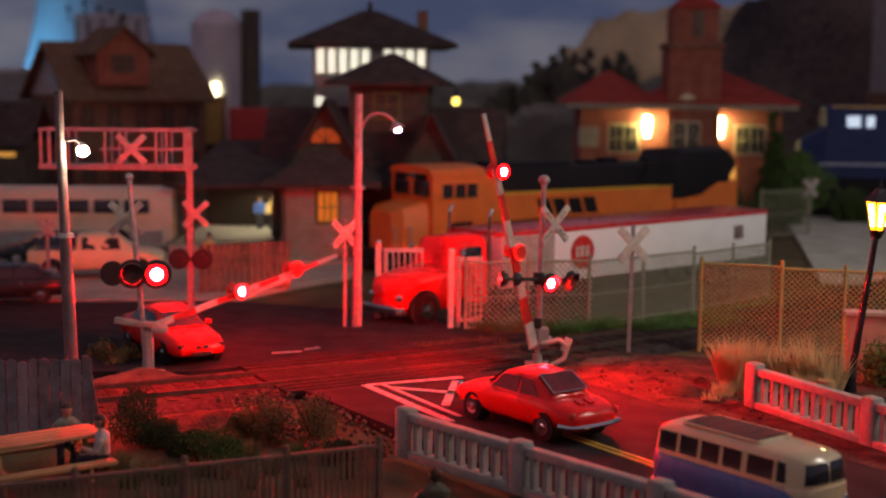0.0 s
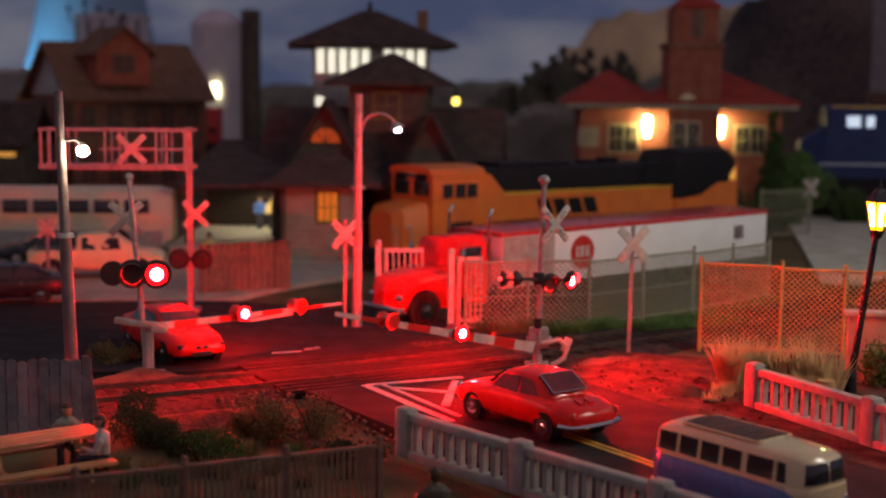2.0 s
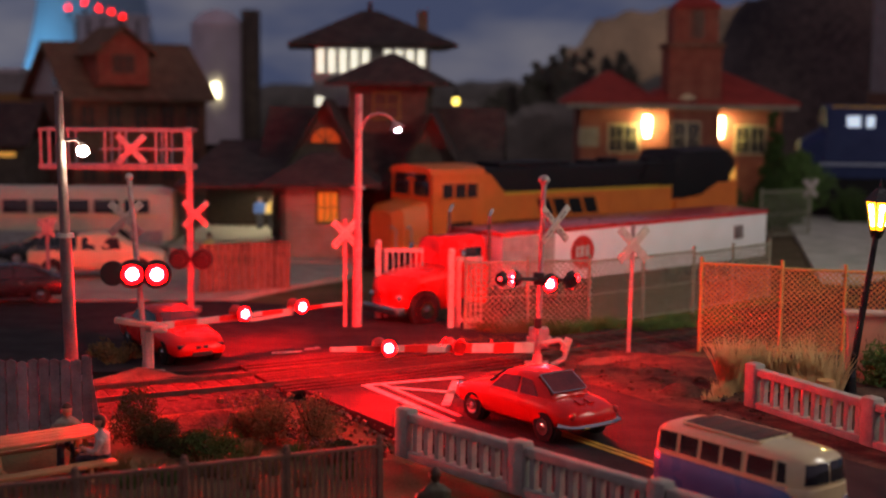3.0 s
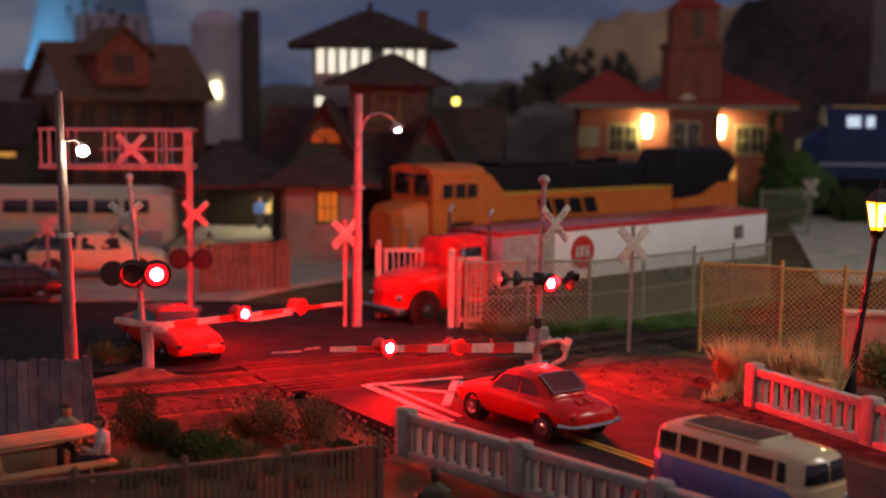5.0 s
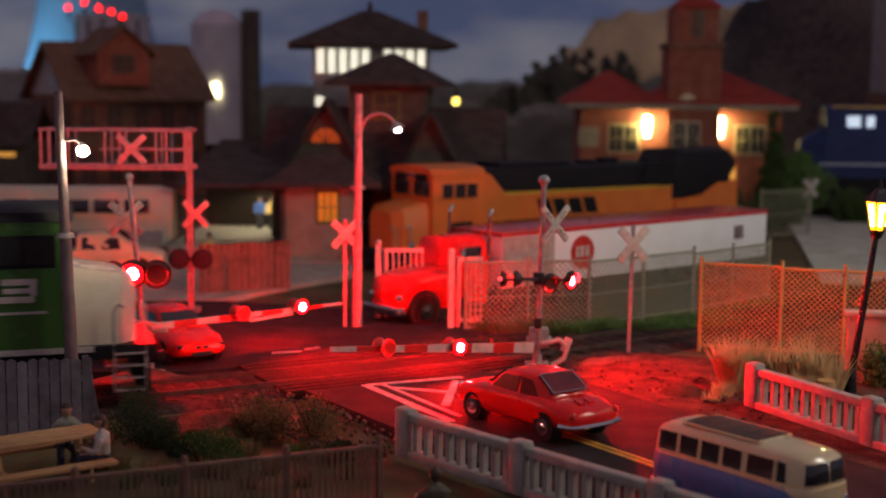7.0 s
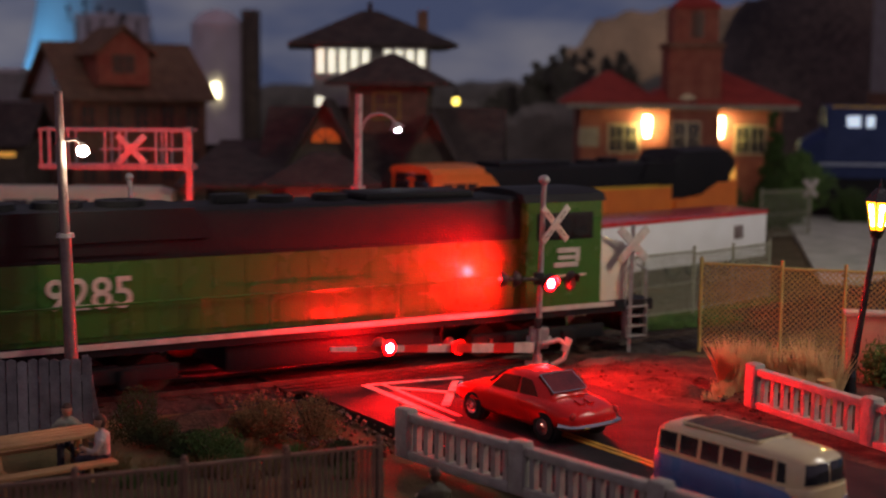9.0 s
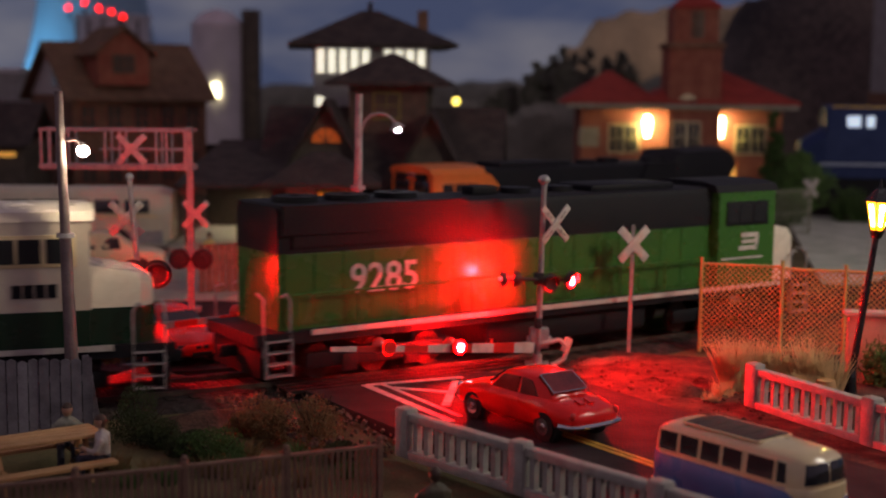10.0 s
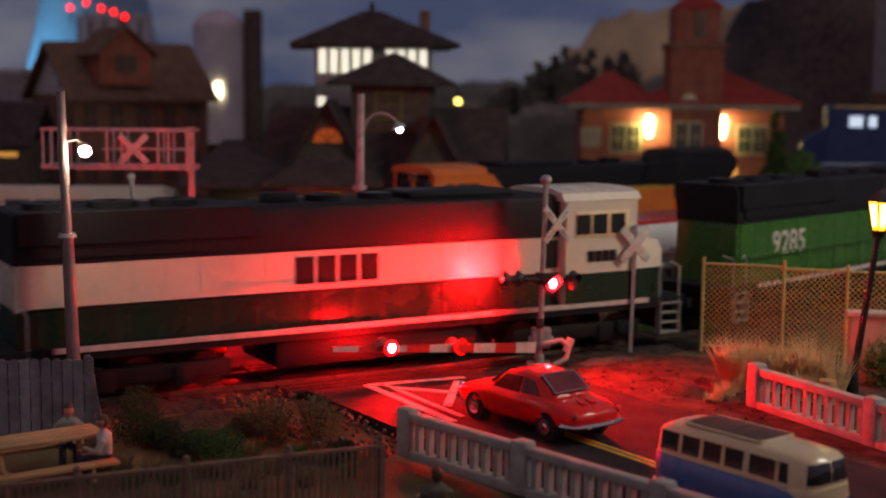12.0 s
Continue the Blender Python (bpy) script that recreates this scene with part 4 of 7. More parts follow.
def trains():
    green = locomotive("locomotive", "green and black diesel locomotive, number 9285, rolling over the crossing",
                       dict(low=M_LOCOGREEN, top=M_LOCOBLACK, band=None, cab=M_LOCOGREEN, sill=M_WHITE, roof=M_LOCOBLACK, frame=M_LOCOBLACK, nose=M_LOCOCREAM,
                            step=M_SILVER, rail=M_SILVER, siderail=M_LOCOGREEN), "moving train")
    for y, rz in ((-1.225, 0), (1.225, 180)):
        lettering("lettering", "9285", 1.1, M_WHITE, green, (-6.5, y, 2.68), rz=rz)
        part("emblem", Shape().box(7.33, y * 1.245, 3.14, 0.8, 0.02, 0.15, bev=0.008).box(7.27, y * 1.245, 2.93, 0.62, 0.02, 0.12, bev=0.008).box(7.24, y * 1.245, 2.72, 0.84, 0.02, 0.15, bev=0.008).box(7.64, y * 1.245, 2.98, 0.15, 0.022, 0.36, bev=0.008), M_WHITE, green, "plain white emblem bars", smooth=0)
        part("cab_stripe", Shape().box(7.0, y * 1.24, 2.4, 1.9, 0.02, 0.06), M_WHITE, green, smooth=0)
    MOVES.append((green, loco_rows(0)))
    cream = locomotive("locomotive", "cream, black and dark green diesel locomotive coupled behind",
                       dict(low=M_LOCOCREAM, top=M_LOCOBLACK, band=M_LOCODARKGREEN, cab=M_LOCOCREAM, sill=M_WHITE, roof=M_LOCOCREAM, frame=M_CREAM, nose=M_LOCOCREAM,
                            step=M_SILVER, rail=M_SILVER, siderail=M_LOCOBLACK, panel=True), "moving train")
    for y in (-1.215, 1.215):
        bars_text(cream, 4, -1.3, y, 2.98, 0.52, 0.72, M_LOCOBLACK)
    for y in (-1.53, 1.53):
        bars_text(cream, 4, 7.2, y, 2.9, 0.22, 0.32, M_LOCOBLACK, name="cab_number")
    MOVES.append((cream, loco_rows(22.6)))
    # parked orange engine on the second track
    orange = locomotive("parked_locomotive", "orange and black diesel locomotive standing on the second track",
                        dict(low=M_ORANGE, top=M_LOCOBLACK, band=None, cab=M_ORANGE, sill=M_YELLOWSTRIPE, roof=M_ORANGE, frame=M_ORANGE, nose=M_ORANGE,
                             step=M_LOCOBLACK, rail=M_SILVER, siderail=M_LOCOBLACK, split=3.6), "parked engines")
    for y in (1.215,):
        part("yellow_stripe", Shape().box(-1.9, y, 3.62, 15.0, 0.03, 0.12), M_YELLOWSTRIPE, orange, smooth=0)
        bars_text(orange, 4, 0.9, y + 0.01, 2.95, 0.72, 0.72, M_LOCOBLACK, slant=0.14)
        bars_text(orange, 4, 7.1, 1.535, 2.35, 0.26, 0.4, M_LOCOBLACK, name="cab_number")
    part("number_board", Shape().box(8.57, -0.75, 4.42, 0.05, 0.75, 0.3, bev=0.02), M_LOCOBLACK, orange)
    part("number_board", Shape().box(8.57, 0.75, 4.42, 0.05, 0.75, 0.3, bev=0.02), M_LOCOBLACK, orange)
    part("radiator_hump", Shape().loft([(-9.9, [(1.25, 3.5), (1.35, 4.3), (1.1, 4.9), (0, 5.05)]), (-9.3, [(1.3, 3.3), (1.5, 4.6), (1.3, 5.25), (0, 5.4)]),
                                        (-6.2, [(1.3, 3.0), (1.5, 4.6), (1.35, 5.2), (0, 5.35)]), (-5.6, [(1.2, 3.0), (1.3, 4.4), (1.1, 4.75), (0, 4.85)])]), M_LOCOBLACK, orange, "black radiator housing wider than the hood")
    part("hump_base", Shape().prism([(-9.95, 1.5), (-5.7, 1.5), (-5.7, 2.9), (-7.2, 3.0), (-9.0, 3.9), (-9.95, 4.6)], -1.36, 1.36), M_ORANGE, orange, smooth=0)
    part("rear_window", Shape().box(-9.55, 1.38, 4.1, 0.42, 0.06, 0.62, bev=0.02), M_WIN_AMBER, orange, "amber lit window at the rear end")
    part("cab_door", Shape().box(6.15, 1.525, 3.0, 0.5, 0.03, 2.2, bev=0.02), M_ORANGE, orange)
    part("cab_shoulder", Shape().prism([(4.7, 1.5), (5.9, 1.5), (5.9, 4.55), (5.5, 4.5), (4.7, 3.7)], -1.46, 1.46), M_ORANGE, orange, "sloping rear shoulder of the cab", smooth=0)
    for i in range(5):
        part("rear_handrail", Shape().tube([(-10.2 + 0.5 * i, 1.5, 1.4), (-10.1 + 0.5 * i, 1.5, 2.4)], 0.03, 5), M_SILVER, orange)
    a, b = Vector((-2.9, 59.0)), Vector((15.6, 72.5))
    d = (a - b).normalized()
    c = a - d * 11.0
    orange.matrix_basis = place(c.x, c.y, -0.9, math.degrees(math.atan2(d.y, d.x))) @ Matrix.Scale(1.08, 4)
    h = math.degrees(math.atan2(-d.y, -d.x))
    rails("railway_track", [((c - d * k).to_tuple(), h) for k in range(-60, 70, 5)], "second straight track behind the fence").matrix_basis = place(0, 0, -0.8)
    # blue engine at the far side
    bt = thing("blue_locomotive", 24.2, 88, 0.9, -6, "deep blue locomotive with lit cab windows on the high line", "locomotive", "parked engines")
    part("body", hood_shape(0.6, 14, 1.45, 1.4, 6.1, 0.7), M_LOCOBLUE, bt)
    part("nose", Shape().loft([(0.6, [(1.45, 1.4), (1.45, 4.0), (1.0, 4.6), (0, 4.7)]), (-0.9, [(1.1, 1.4), (1.1, 3.2), (0.7, 3.7), (0, 3.8)])]), M_LOCOBLUE, bt)
    for x, w in ((2.3, 0.85), (3.35, 0.5)):
        part("cab_window", Shape().box(x, -1.47, 5.05, w, 0.04, 0.7), M_WIN_BLUE, bt, "lit cab window")
    part("stripe", Shape().box(7, -1.47, 2.3, 13.6, 0.04, 0.14), M_WIN_GREY, bt, smooth=0)
    part("underframe", Shape().span(0, 14, -1.2, 1.2, 0.2, 1.4), M_LOCOBLACK, bt)
    part("roof_stripe", Shape().box(7.5, -1.1, 5.98, 13, 0.3, 0.1, rx=0), M_YELLOWSTRIPE, bt, smooth=0)
    bank = Shape().prism([(-4, -0.3), (-2.5, 0.9), (40, 0.9), (40, -0.3)], -2.6, 2.6)
    part("track_bed", bank, M_BALLAST, None, "raised dark ballast bed", at=(24.2, 88, 0), rz=-6, smooth=0)
    tagged(bpy.data.objects["track_bed"], "raised dark ballast bed of the high line", "track bed", "", "structure")
    # the far freight car that leaves
    fc = thing("freight_car", 0, 0, 0, 0, "dark red freight car with a flashing red tail lamp", "freight car")
    part("body", Shape().span(-4.8, 4.8, -1.3, 1.3, 1.0, 4.4, bev=0.06), mat("oxide_red", (0.60, 0.05, 0.05), (0.46, 0.04, 0.04), 1.0, 0.7), fc)
    for i in range(9):
        part("rib", Shape().box(-4.4 + i * 1.1, -1.33, 2.7, 0.12, 0.08, 3.2), bpy.data.materials["oxide_red"], fc, smooth=0)
    part("underframe", Shape().span(-4.8, 4.8, -1.1, 1.1, 0.6, 1.0), M_LOCOBLACK, fc)
    for x in (-3.4, 3.4):
        part("truck", Shape().box(x, -0.9, 0.45, 2.2, 0.2, 0.4, bev=0.04).cyl((x - 0.8, -0.95, 0.42), (x - 0.8, -0.75, 0.42), 0.42).cyl((x + 0.8, -0.95, 0.42), (x + 0.8, -0.75, 0.42), 0.42), M_LOCOBLACK, fc)
    housing(fc, (4.3, -1.6, 2.2), 0, 0.34, 0.0, 0.0)
    lens(fc, (4.3, -1.6, 2.2), 0, [(0.33, 0.68), (1.46, 1.86)], M_RED_ROOF, 0.34, "red tail lamp")
    fc2 = thing("freight_car", 0, 0, 0, 0, "yellow-orange freight car ahead of the red one", "freight car")
    part("body", Shape().span(-4.8, 4.8, -1.3, 1.3, 0.9, 5.6, bev=0.06), mat("ochre_paint", (0.42, 0.22, 0.05), (0.3, 0.16, 0.04), 1.0, 0.7), fc2)
    part("underframe", Shape().span(-4.8, 4.8, -1.1, 1.1, 0.2, 0.9), M_LOCOBLACK, fc2)
    x0, v = -16.4, -5.3
    for ob, lag in ((fc, 0), (fc2, -10.2)):
        MOVES.append((ob, [(t, place(x0 + lag + v * t, 133, 1.3, 0)) for t in (0.0, 3.0, 6.0, 9.0, 12.0)]))
    rails("railway_track", [((-140 + 5 * k, 133), 0) for k in range(28)], "far straight track on a low bank before the silo").matrix_basis = place(0, 0, 1.27)
    tagged(part("track_bank", Shape().poly([(x, y, z) for x in (-140, -4) for y, z in ((128.5, -0.4), (130.8, 0.95), (135.2, 0.95), (137.5, -0.4))],
                                           [(0, 1, 2, 3), (7, 6, 5, 4), (0, 4, 5, 1), (1, 5, 6, 2), (2, 6, 7, 3)]), M_GROUND, smooth=0), "low earth bank under the far track", "ground", "", "structure")


M_WIN_GREY = mat("pale_stripe", (0.45, 0.5, 0.6), (0.35, 0.4, 0.5))


# ---- fences and walls ----
def along(a, b):
    a, b = Vector(a), Vector(b)
    return a, (b - a).length, math.degrees(math.atan2(b.y - a.y, b.x - a.x))


def mesh_fence(a, b, h, material, label, pitch=0.2, wire=0.034, posts=2, middle=True):
    """A framed fence panel of crossed diagonal strips."""
    p, ln, rz = along(a, b)
    t = thing("chain_fence", p.x, p.y, -0.2, rz, label, "fence", "mesh fences")
    for i in range(posts):
        x = ln * i / (posts - 1)
        part("post", Shape().cyl((x, 0, 0), (x, 0, h + 0.2), 0.06, 0.055, 8), material, t)
    part("top_rail", Shape().cyl((0, 0, h), (ln, 0, h), 0.045, n=6), material, t)
    part("bottom_rail", Shape().cyl((0, 0, 0.2), (ln, 0, 0.2), 0.035, n=6), material, t)
    if middle:
        part("middle_rail", Shape().cyl((0, 0, h * 0.52), (ln, 0, h * 0.52), 0.022, n=6), material, t)
    z0, z1 = 0.2, h
    hh = z1 - z0
    for sgn in (1, -1):
        pts, fs = [], []
        k = int((ln + hh) / pitch) + 1
        for i in range(k):
            c = -hh + i * pitch
            xa, za, xb, zb = c, 0.0, c + hh, hh
            if xa < 0:
                za, xa = -xa, 0.0
            if xb > ln:
                zb, xb = hh - (xb - ln), ln
            if zb - za < 0.05:
                continue
            if sgn < 0:
                xa, xb = ln - xa, ln - xb
            o = wire * 0.7
            y = 0.012 * sgn
            n0 = len(pts)
            pts += [(xa - o, y, z0 + za), (xa + o, y, z0 + za), (xb + o, y, z0 + zb), (xb - o, y, z0 + zb),
                    (xa, y + 0.02, z0 + za), (xb, y + 0.02, z0 + zb)]
            fs += [(n0, n0 + 1, n0 + 2, n0 + 3), (n0 + 1, n0 + 4, n0 + 5, n0 + 2), (n0 + 4, n0, n0 + 3, n0 + 5)]
        sh = Shape()
        sh.poly(pts, fs)
        part("wire_mesh", sh, material, t, smooth=0)
    return t


def fences():
    mesh_fence((7.95, 40.7), (10.25, 40.0), 2.75, M_BRASS, "tall brass-coloured lattice fence panel beside the line", 0.17, middle=False)
    mesh_fence((10.25, 40.0), (15.6, 38.6), 2.7, M_BRASS, "tall brass-coloured lattice fence running along the embankment", 0.17, posts=4, middle=False)
    mesh_fence((0.75, 43.2), (4.9, 44.2), 2.35, M_PALEMESH, "pale wire mesh fence before the parked lorry", posts=3)
    mesh_fence((4.9, 44.2), (9.0, 47.5), 2.3, M_PALEMESH, "pale wire mesh fence before the parked lorry", posts=3)
    mesh_fence((9.0, 47.5), (12.6, 51.2), 2.2, M_PALEMESH, "pale wire mesh fence before the parked lorry", posts=3)
    mesh_fence((17.3, 72.5), (20.4, 74.2), 2.6, M_PALEMESH, "far grey mesh fence beside the trees", pitch=0.4, posts=2)
    # two open picket gates
    def picket_gate(x, y, rz, w, h, n, label):
        t = thing("picket_gate", x, y, -0.15, rz, label, "gate", "picket gates")
        part("gate_post", Shape().box(0, 0, h * 0.52, 0.2, 0.16, h * 1.05).ball((0, 0, h * 1.06), 0.12, 2), M_WHITE, t)
        part("gate_post", Shape().box(0.26, 0.12, h * 0.49, 0.14, 0.14, h * 0.98), M_WHITE, t, smooth=0)
        part("gate_rail", Shape().box(0.2 + w / 2, 0, h * 0.96, w, 0.08, 0.14), M_WHITE, t, smooth=0)
        part("gate_rail", Shape().box(0.2 + w / 2, 0, h * 0.15, w, 0.08, 0.12), M_WHITE, t, smooth=0)
        for i in range(n):
            part("picket", Shape().box(0.3 + (w - 0.15) * i / (n - 1), -0.05, h * 0.54, 0.055, 0.04, h * 0.86), M_WHITE, t, smooth=0)
    picket_gate(-2.2, 45.2, 8, 1.35, 2.55, 7, "white picket gate standing open beside the lorry")
    picket_gate(0.28, 43.4, 12, 0.85, 2.5, 5, "white picket gate standing open at the fence end")

    # grey board fence
    p, ln, rz = along((-12.2, 29.9), (-8.15, 30.6))
    t = thing("board_fence", p.x, p.y, -0.3, rz, "weathered grey board fence", "fence")
    rng = random.Random(4)
    for i in range(17):
        h = 1.75 + 0.04 * i / 17 + rng.uniform(-0.05, 0.05)
        x = 0.12 + i * ln / 17
        part("board", Shape().prism([(x - 0.11, 0), (x + 0.11, 0), (x + 0.11, h - 0.06), (x, h), (x - 0.11, h - 0.05)], -0.03 + rng.uniform(-0.01, 0.01), 0.03), M_GREYWOOD, t, smooth=0)
    part("rail", Shape().box(ln / 2, 0.06, 1.3, ln, 0.07, 0.14).box(ln / 2, 0.06, 0.4, ln, 0.07, 0.14), M_GREYWOOD, t, smooth=0)
    part("leaning_board", Shape().box(ln - 0.02, 0.1, 0.9, 0.14, 0.06, 1.9, ry=-9), M_GREYWOOD, t, smooth=0)

    # dark board wall beyond the road
    p, ln, rz = along((-9.3, 50.5), (-6.0, 52.3))
    t = thing("board_fence", p.x, p.y, -0.1, rz, "low dark red-brown board fence in front of the station yard", "fence")
    for i in range(14):
        part("board", Shape().box(0.12 + i * ln / 14, 0, 0.95, 0.22, 0.06, 1.9), M_BROWNWOOD, t, smooth=0)

    # brown picket fence in the foreground
    p, ln, rz = along((-7.9, 21.7), (-1.12, 24.75))
    t = thing("picket_fence", p.x, p.y, -0.3, rz, "dark brown wooden picket fence with capped posts", "fence")
    first = None
    for i in range(62):
        x = 0.06 + i * ln / 62
        if first is None:
            first = part("picket", Shape().box(0, -0.03, 0.72, 0.058, 0.035, 1.24), M_BROWNWOOD, t, at=(x, 0, 0), smooth=0)
        else:
            share("picket", first, t, (x, 0, 0))
    part("top_rail", Shape().box(ln / 2, 0, 1.36, ln, 0.1, 0.07, bev=0.015), M_BROWNWOOD, t)
    part("bottom_rail", Shape().box(ln / 2, 0.03, 0.28, ln, 0.06, 0.09), M_BROWNWOOD, t, smooth=0)
    for x in (1.75, 3.65, 5.55, 7.38):
        q = part("post", Shape().box(x, 0.02, 0.72, 0.13, 0.13, 1.46, bev=0.015), M_BROWNWOOD, t)
        part("post_cap", Shape().ball((x, 0.02, 1.5), 0.07, 2).cyl((x, 0.02, 1.42), (x, 0.02, 1.47), 0.09, 0.06, 8), M_BROWNWOOD, q)


def balustrade(a, b, label, bays, z=-0.1, h=1.0):
    """Cast concrete balustrade: posts, rails and balusters."""
    p, ln, rz = along(a, b)
    t = thing("balustrade", p.x, p.y, z, rz, label, "balustrade", "bridge balustrades")
    bay = ln / bays
    for i in range(bays + 1):
        x = i * bay
        part("pier", Shape().box(x, 0, h * 0.55, 0.42, 0.36, h * 1.1, bev=0.07), M_CONCRETE, t)
    for i in range(bays):
        x0, x1 = i * bay + 0.2, (i + 1) * bay - 0.2
        part("top_rail", Shape().span(x0, x1, -0.13, 0.13, h * 0.82, h, bev=0.03), M_CONCRETE, t)
        part("plinth", Shape().span(x0, x1, -0.16, 0.16, 0, h * 0.2, bev=0.03), M_CONCRETE, t)
        n = max(6, int((x1 - x0) / 0.33))
        for k in range(n):
            x = x0 + (k + 0.5) * (x1 - x0) / n
            part("baluster", Shape().loft([(x - 0.065, [(0.07, h * 0.19), (0.07, h * 0.83), (0, h * 0.83)]), (x + 0.065, [(0.07, h * 0.19), (0.07, h * 0.83), (0, h * 0.83)])]), M_CONCRETE, t, smooth=0)
    return t


def balustrades():
    balustrade((-0.75, 28.1), (6.2, 20.3), "pale cast concrete balustrade along the road", 3, h=1.0)
    balustrade((7.85, 32.9), (11.45, 25.7), "pale concrete balustrade washed in red light", 2, h=1.05)


# ---- road vehicles ----
def wheel(parent, x, y, r, w, hub=M_CHROME):
    t = part("wheel", Shape().cyl((x, y - w / 2, r), (x, y + w / 2, r), r, r, 24), M_TYRE, parent)
    part("hubcap", Shape().cyl((x, y - w / 2 - 0.02, r), (x, y + w / 2 + 0.02, r), r * 0.58, r * 0.58, 20).ball((x, y - w / 2 - 0.01, r), r * 0.3, 2, (1, 0.3, 1)).ball((x, y + w / 2 + 0.01, r), r * 0.3, 2, (1, 0.3, 1)), hub, t)
    return t


def body_rings(rows):
    """(x, half width, underside, shoulder, crown): a smooth half outline each."""
    out = []
    for x, w, z0, zs, zc in rows:
        zm = z0 + (zs - z0) * 0.45
        out.append((x, [(w * 0.86, z0), (w * 0.97, z0 + (zm - z0) * 0.4), (w, zm), (w * 0.985, zs - (zs - zm) * 0.35), (w * 0.93, zs), (w * 0.75, zs + (zc - zs) * 0.6), (w * 0.42, zs + (zc - zs) * 0.92), (0, zc)]))
    return out


def top_rings(rows):
    """(x, half width at the belt, belt height, half width of the roof, roof edge, crown)."""
    return [(x, [(wb, zb), (wb + (wr - wb) * 0.5, zb + (zr - zb) * 0.52), (wr, zr), (wr * 0.82, zr + (zc - zr) * 0.7), (wr * 0.45, zr + (zc - zr) * 0.97), (0, zc)]) for x, wb, zb, wr, zr, zc in rows]


def coupe(name, x, y, rz, label, paint, rows, roof, wheels, glassrows, z=0.0, pane=M_CARGLASS):
    t = thing(name, x, y, z, rz, label, "car", "road vehicles")
    part("body", Shape().loft(body_rings(rows)), paint, t, smooth=60)
    part("roof", Shape().loft(top_rings(roof)), paint, t, smooth=60)
    for wx, wy, r in wheels:
        part("wheel_arch", Shape().cyl((wx, wy - 0.09, r * 1.05), (wx, wy + 0.09, r * 1.05), r * 1.22, r * 1.22, 24), M_BLACK, t)
        wheel(t, wx, wy + (0.06 if wy > 0 else -0.06), r, 0.18)
    for pts, nm in glassrows:
        for sg in (1, -1):
            sh = Shape()
            q = [(px, py * sg, pz) for px, py, pz in pts]
            q2 = [(px, (py - 0.03) * sg, pz - 0.005) for px, py, pz in pts]
            k = len(q)
            sh.poly(q + q2, [tuple(range(k)), tuple(range(2 * k - 1, k - 1, -1))] + [(i, i + k, (i + 1) % k + k, (i + 1) % k) for i in range(k)])
            part(nm, sh, pane, t, smooth=0)
            if abs(pts[0][1]) < 0.01:
                break
    return t


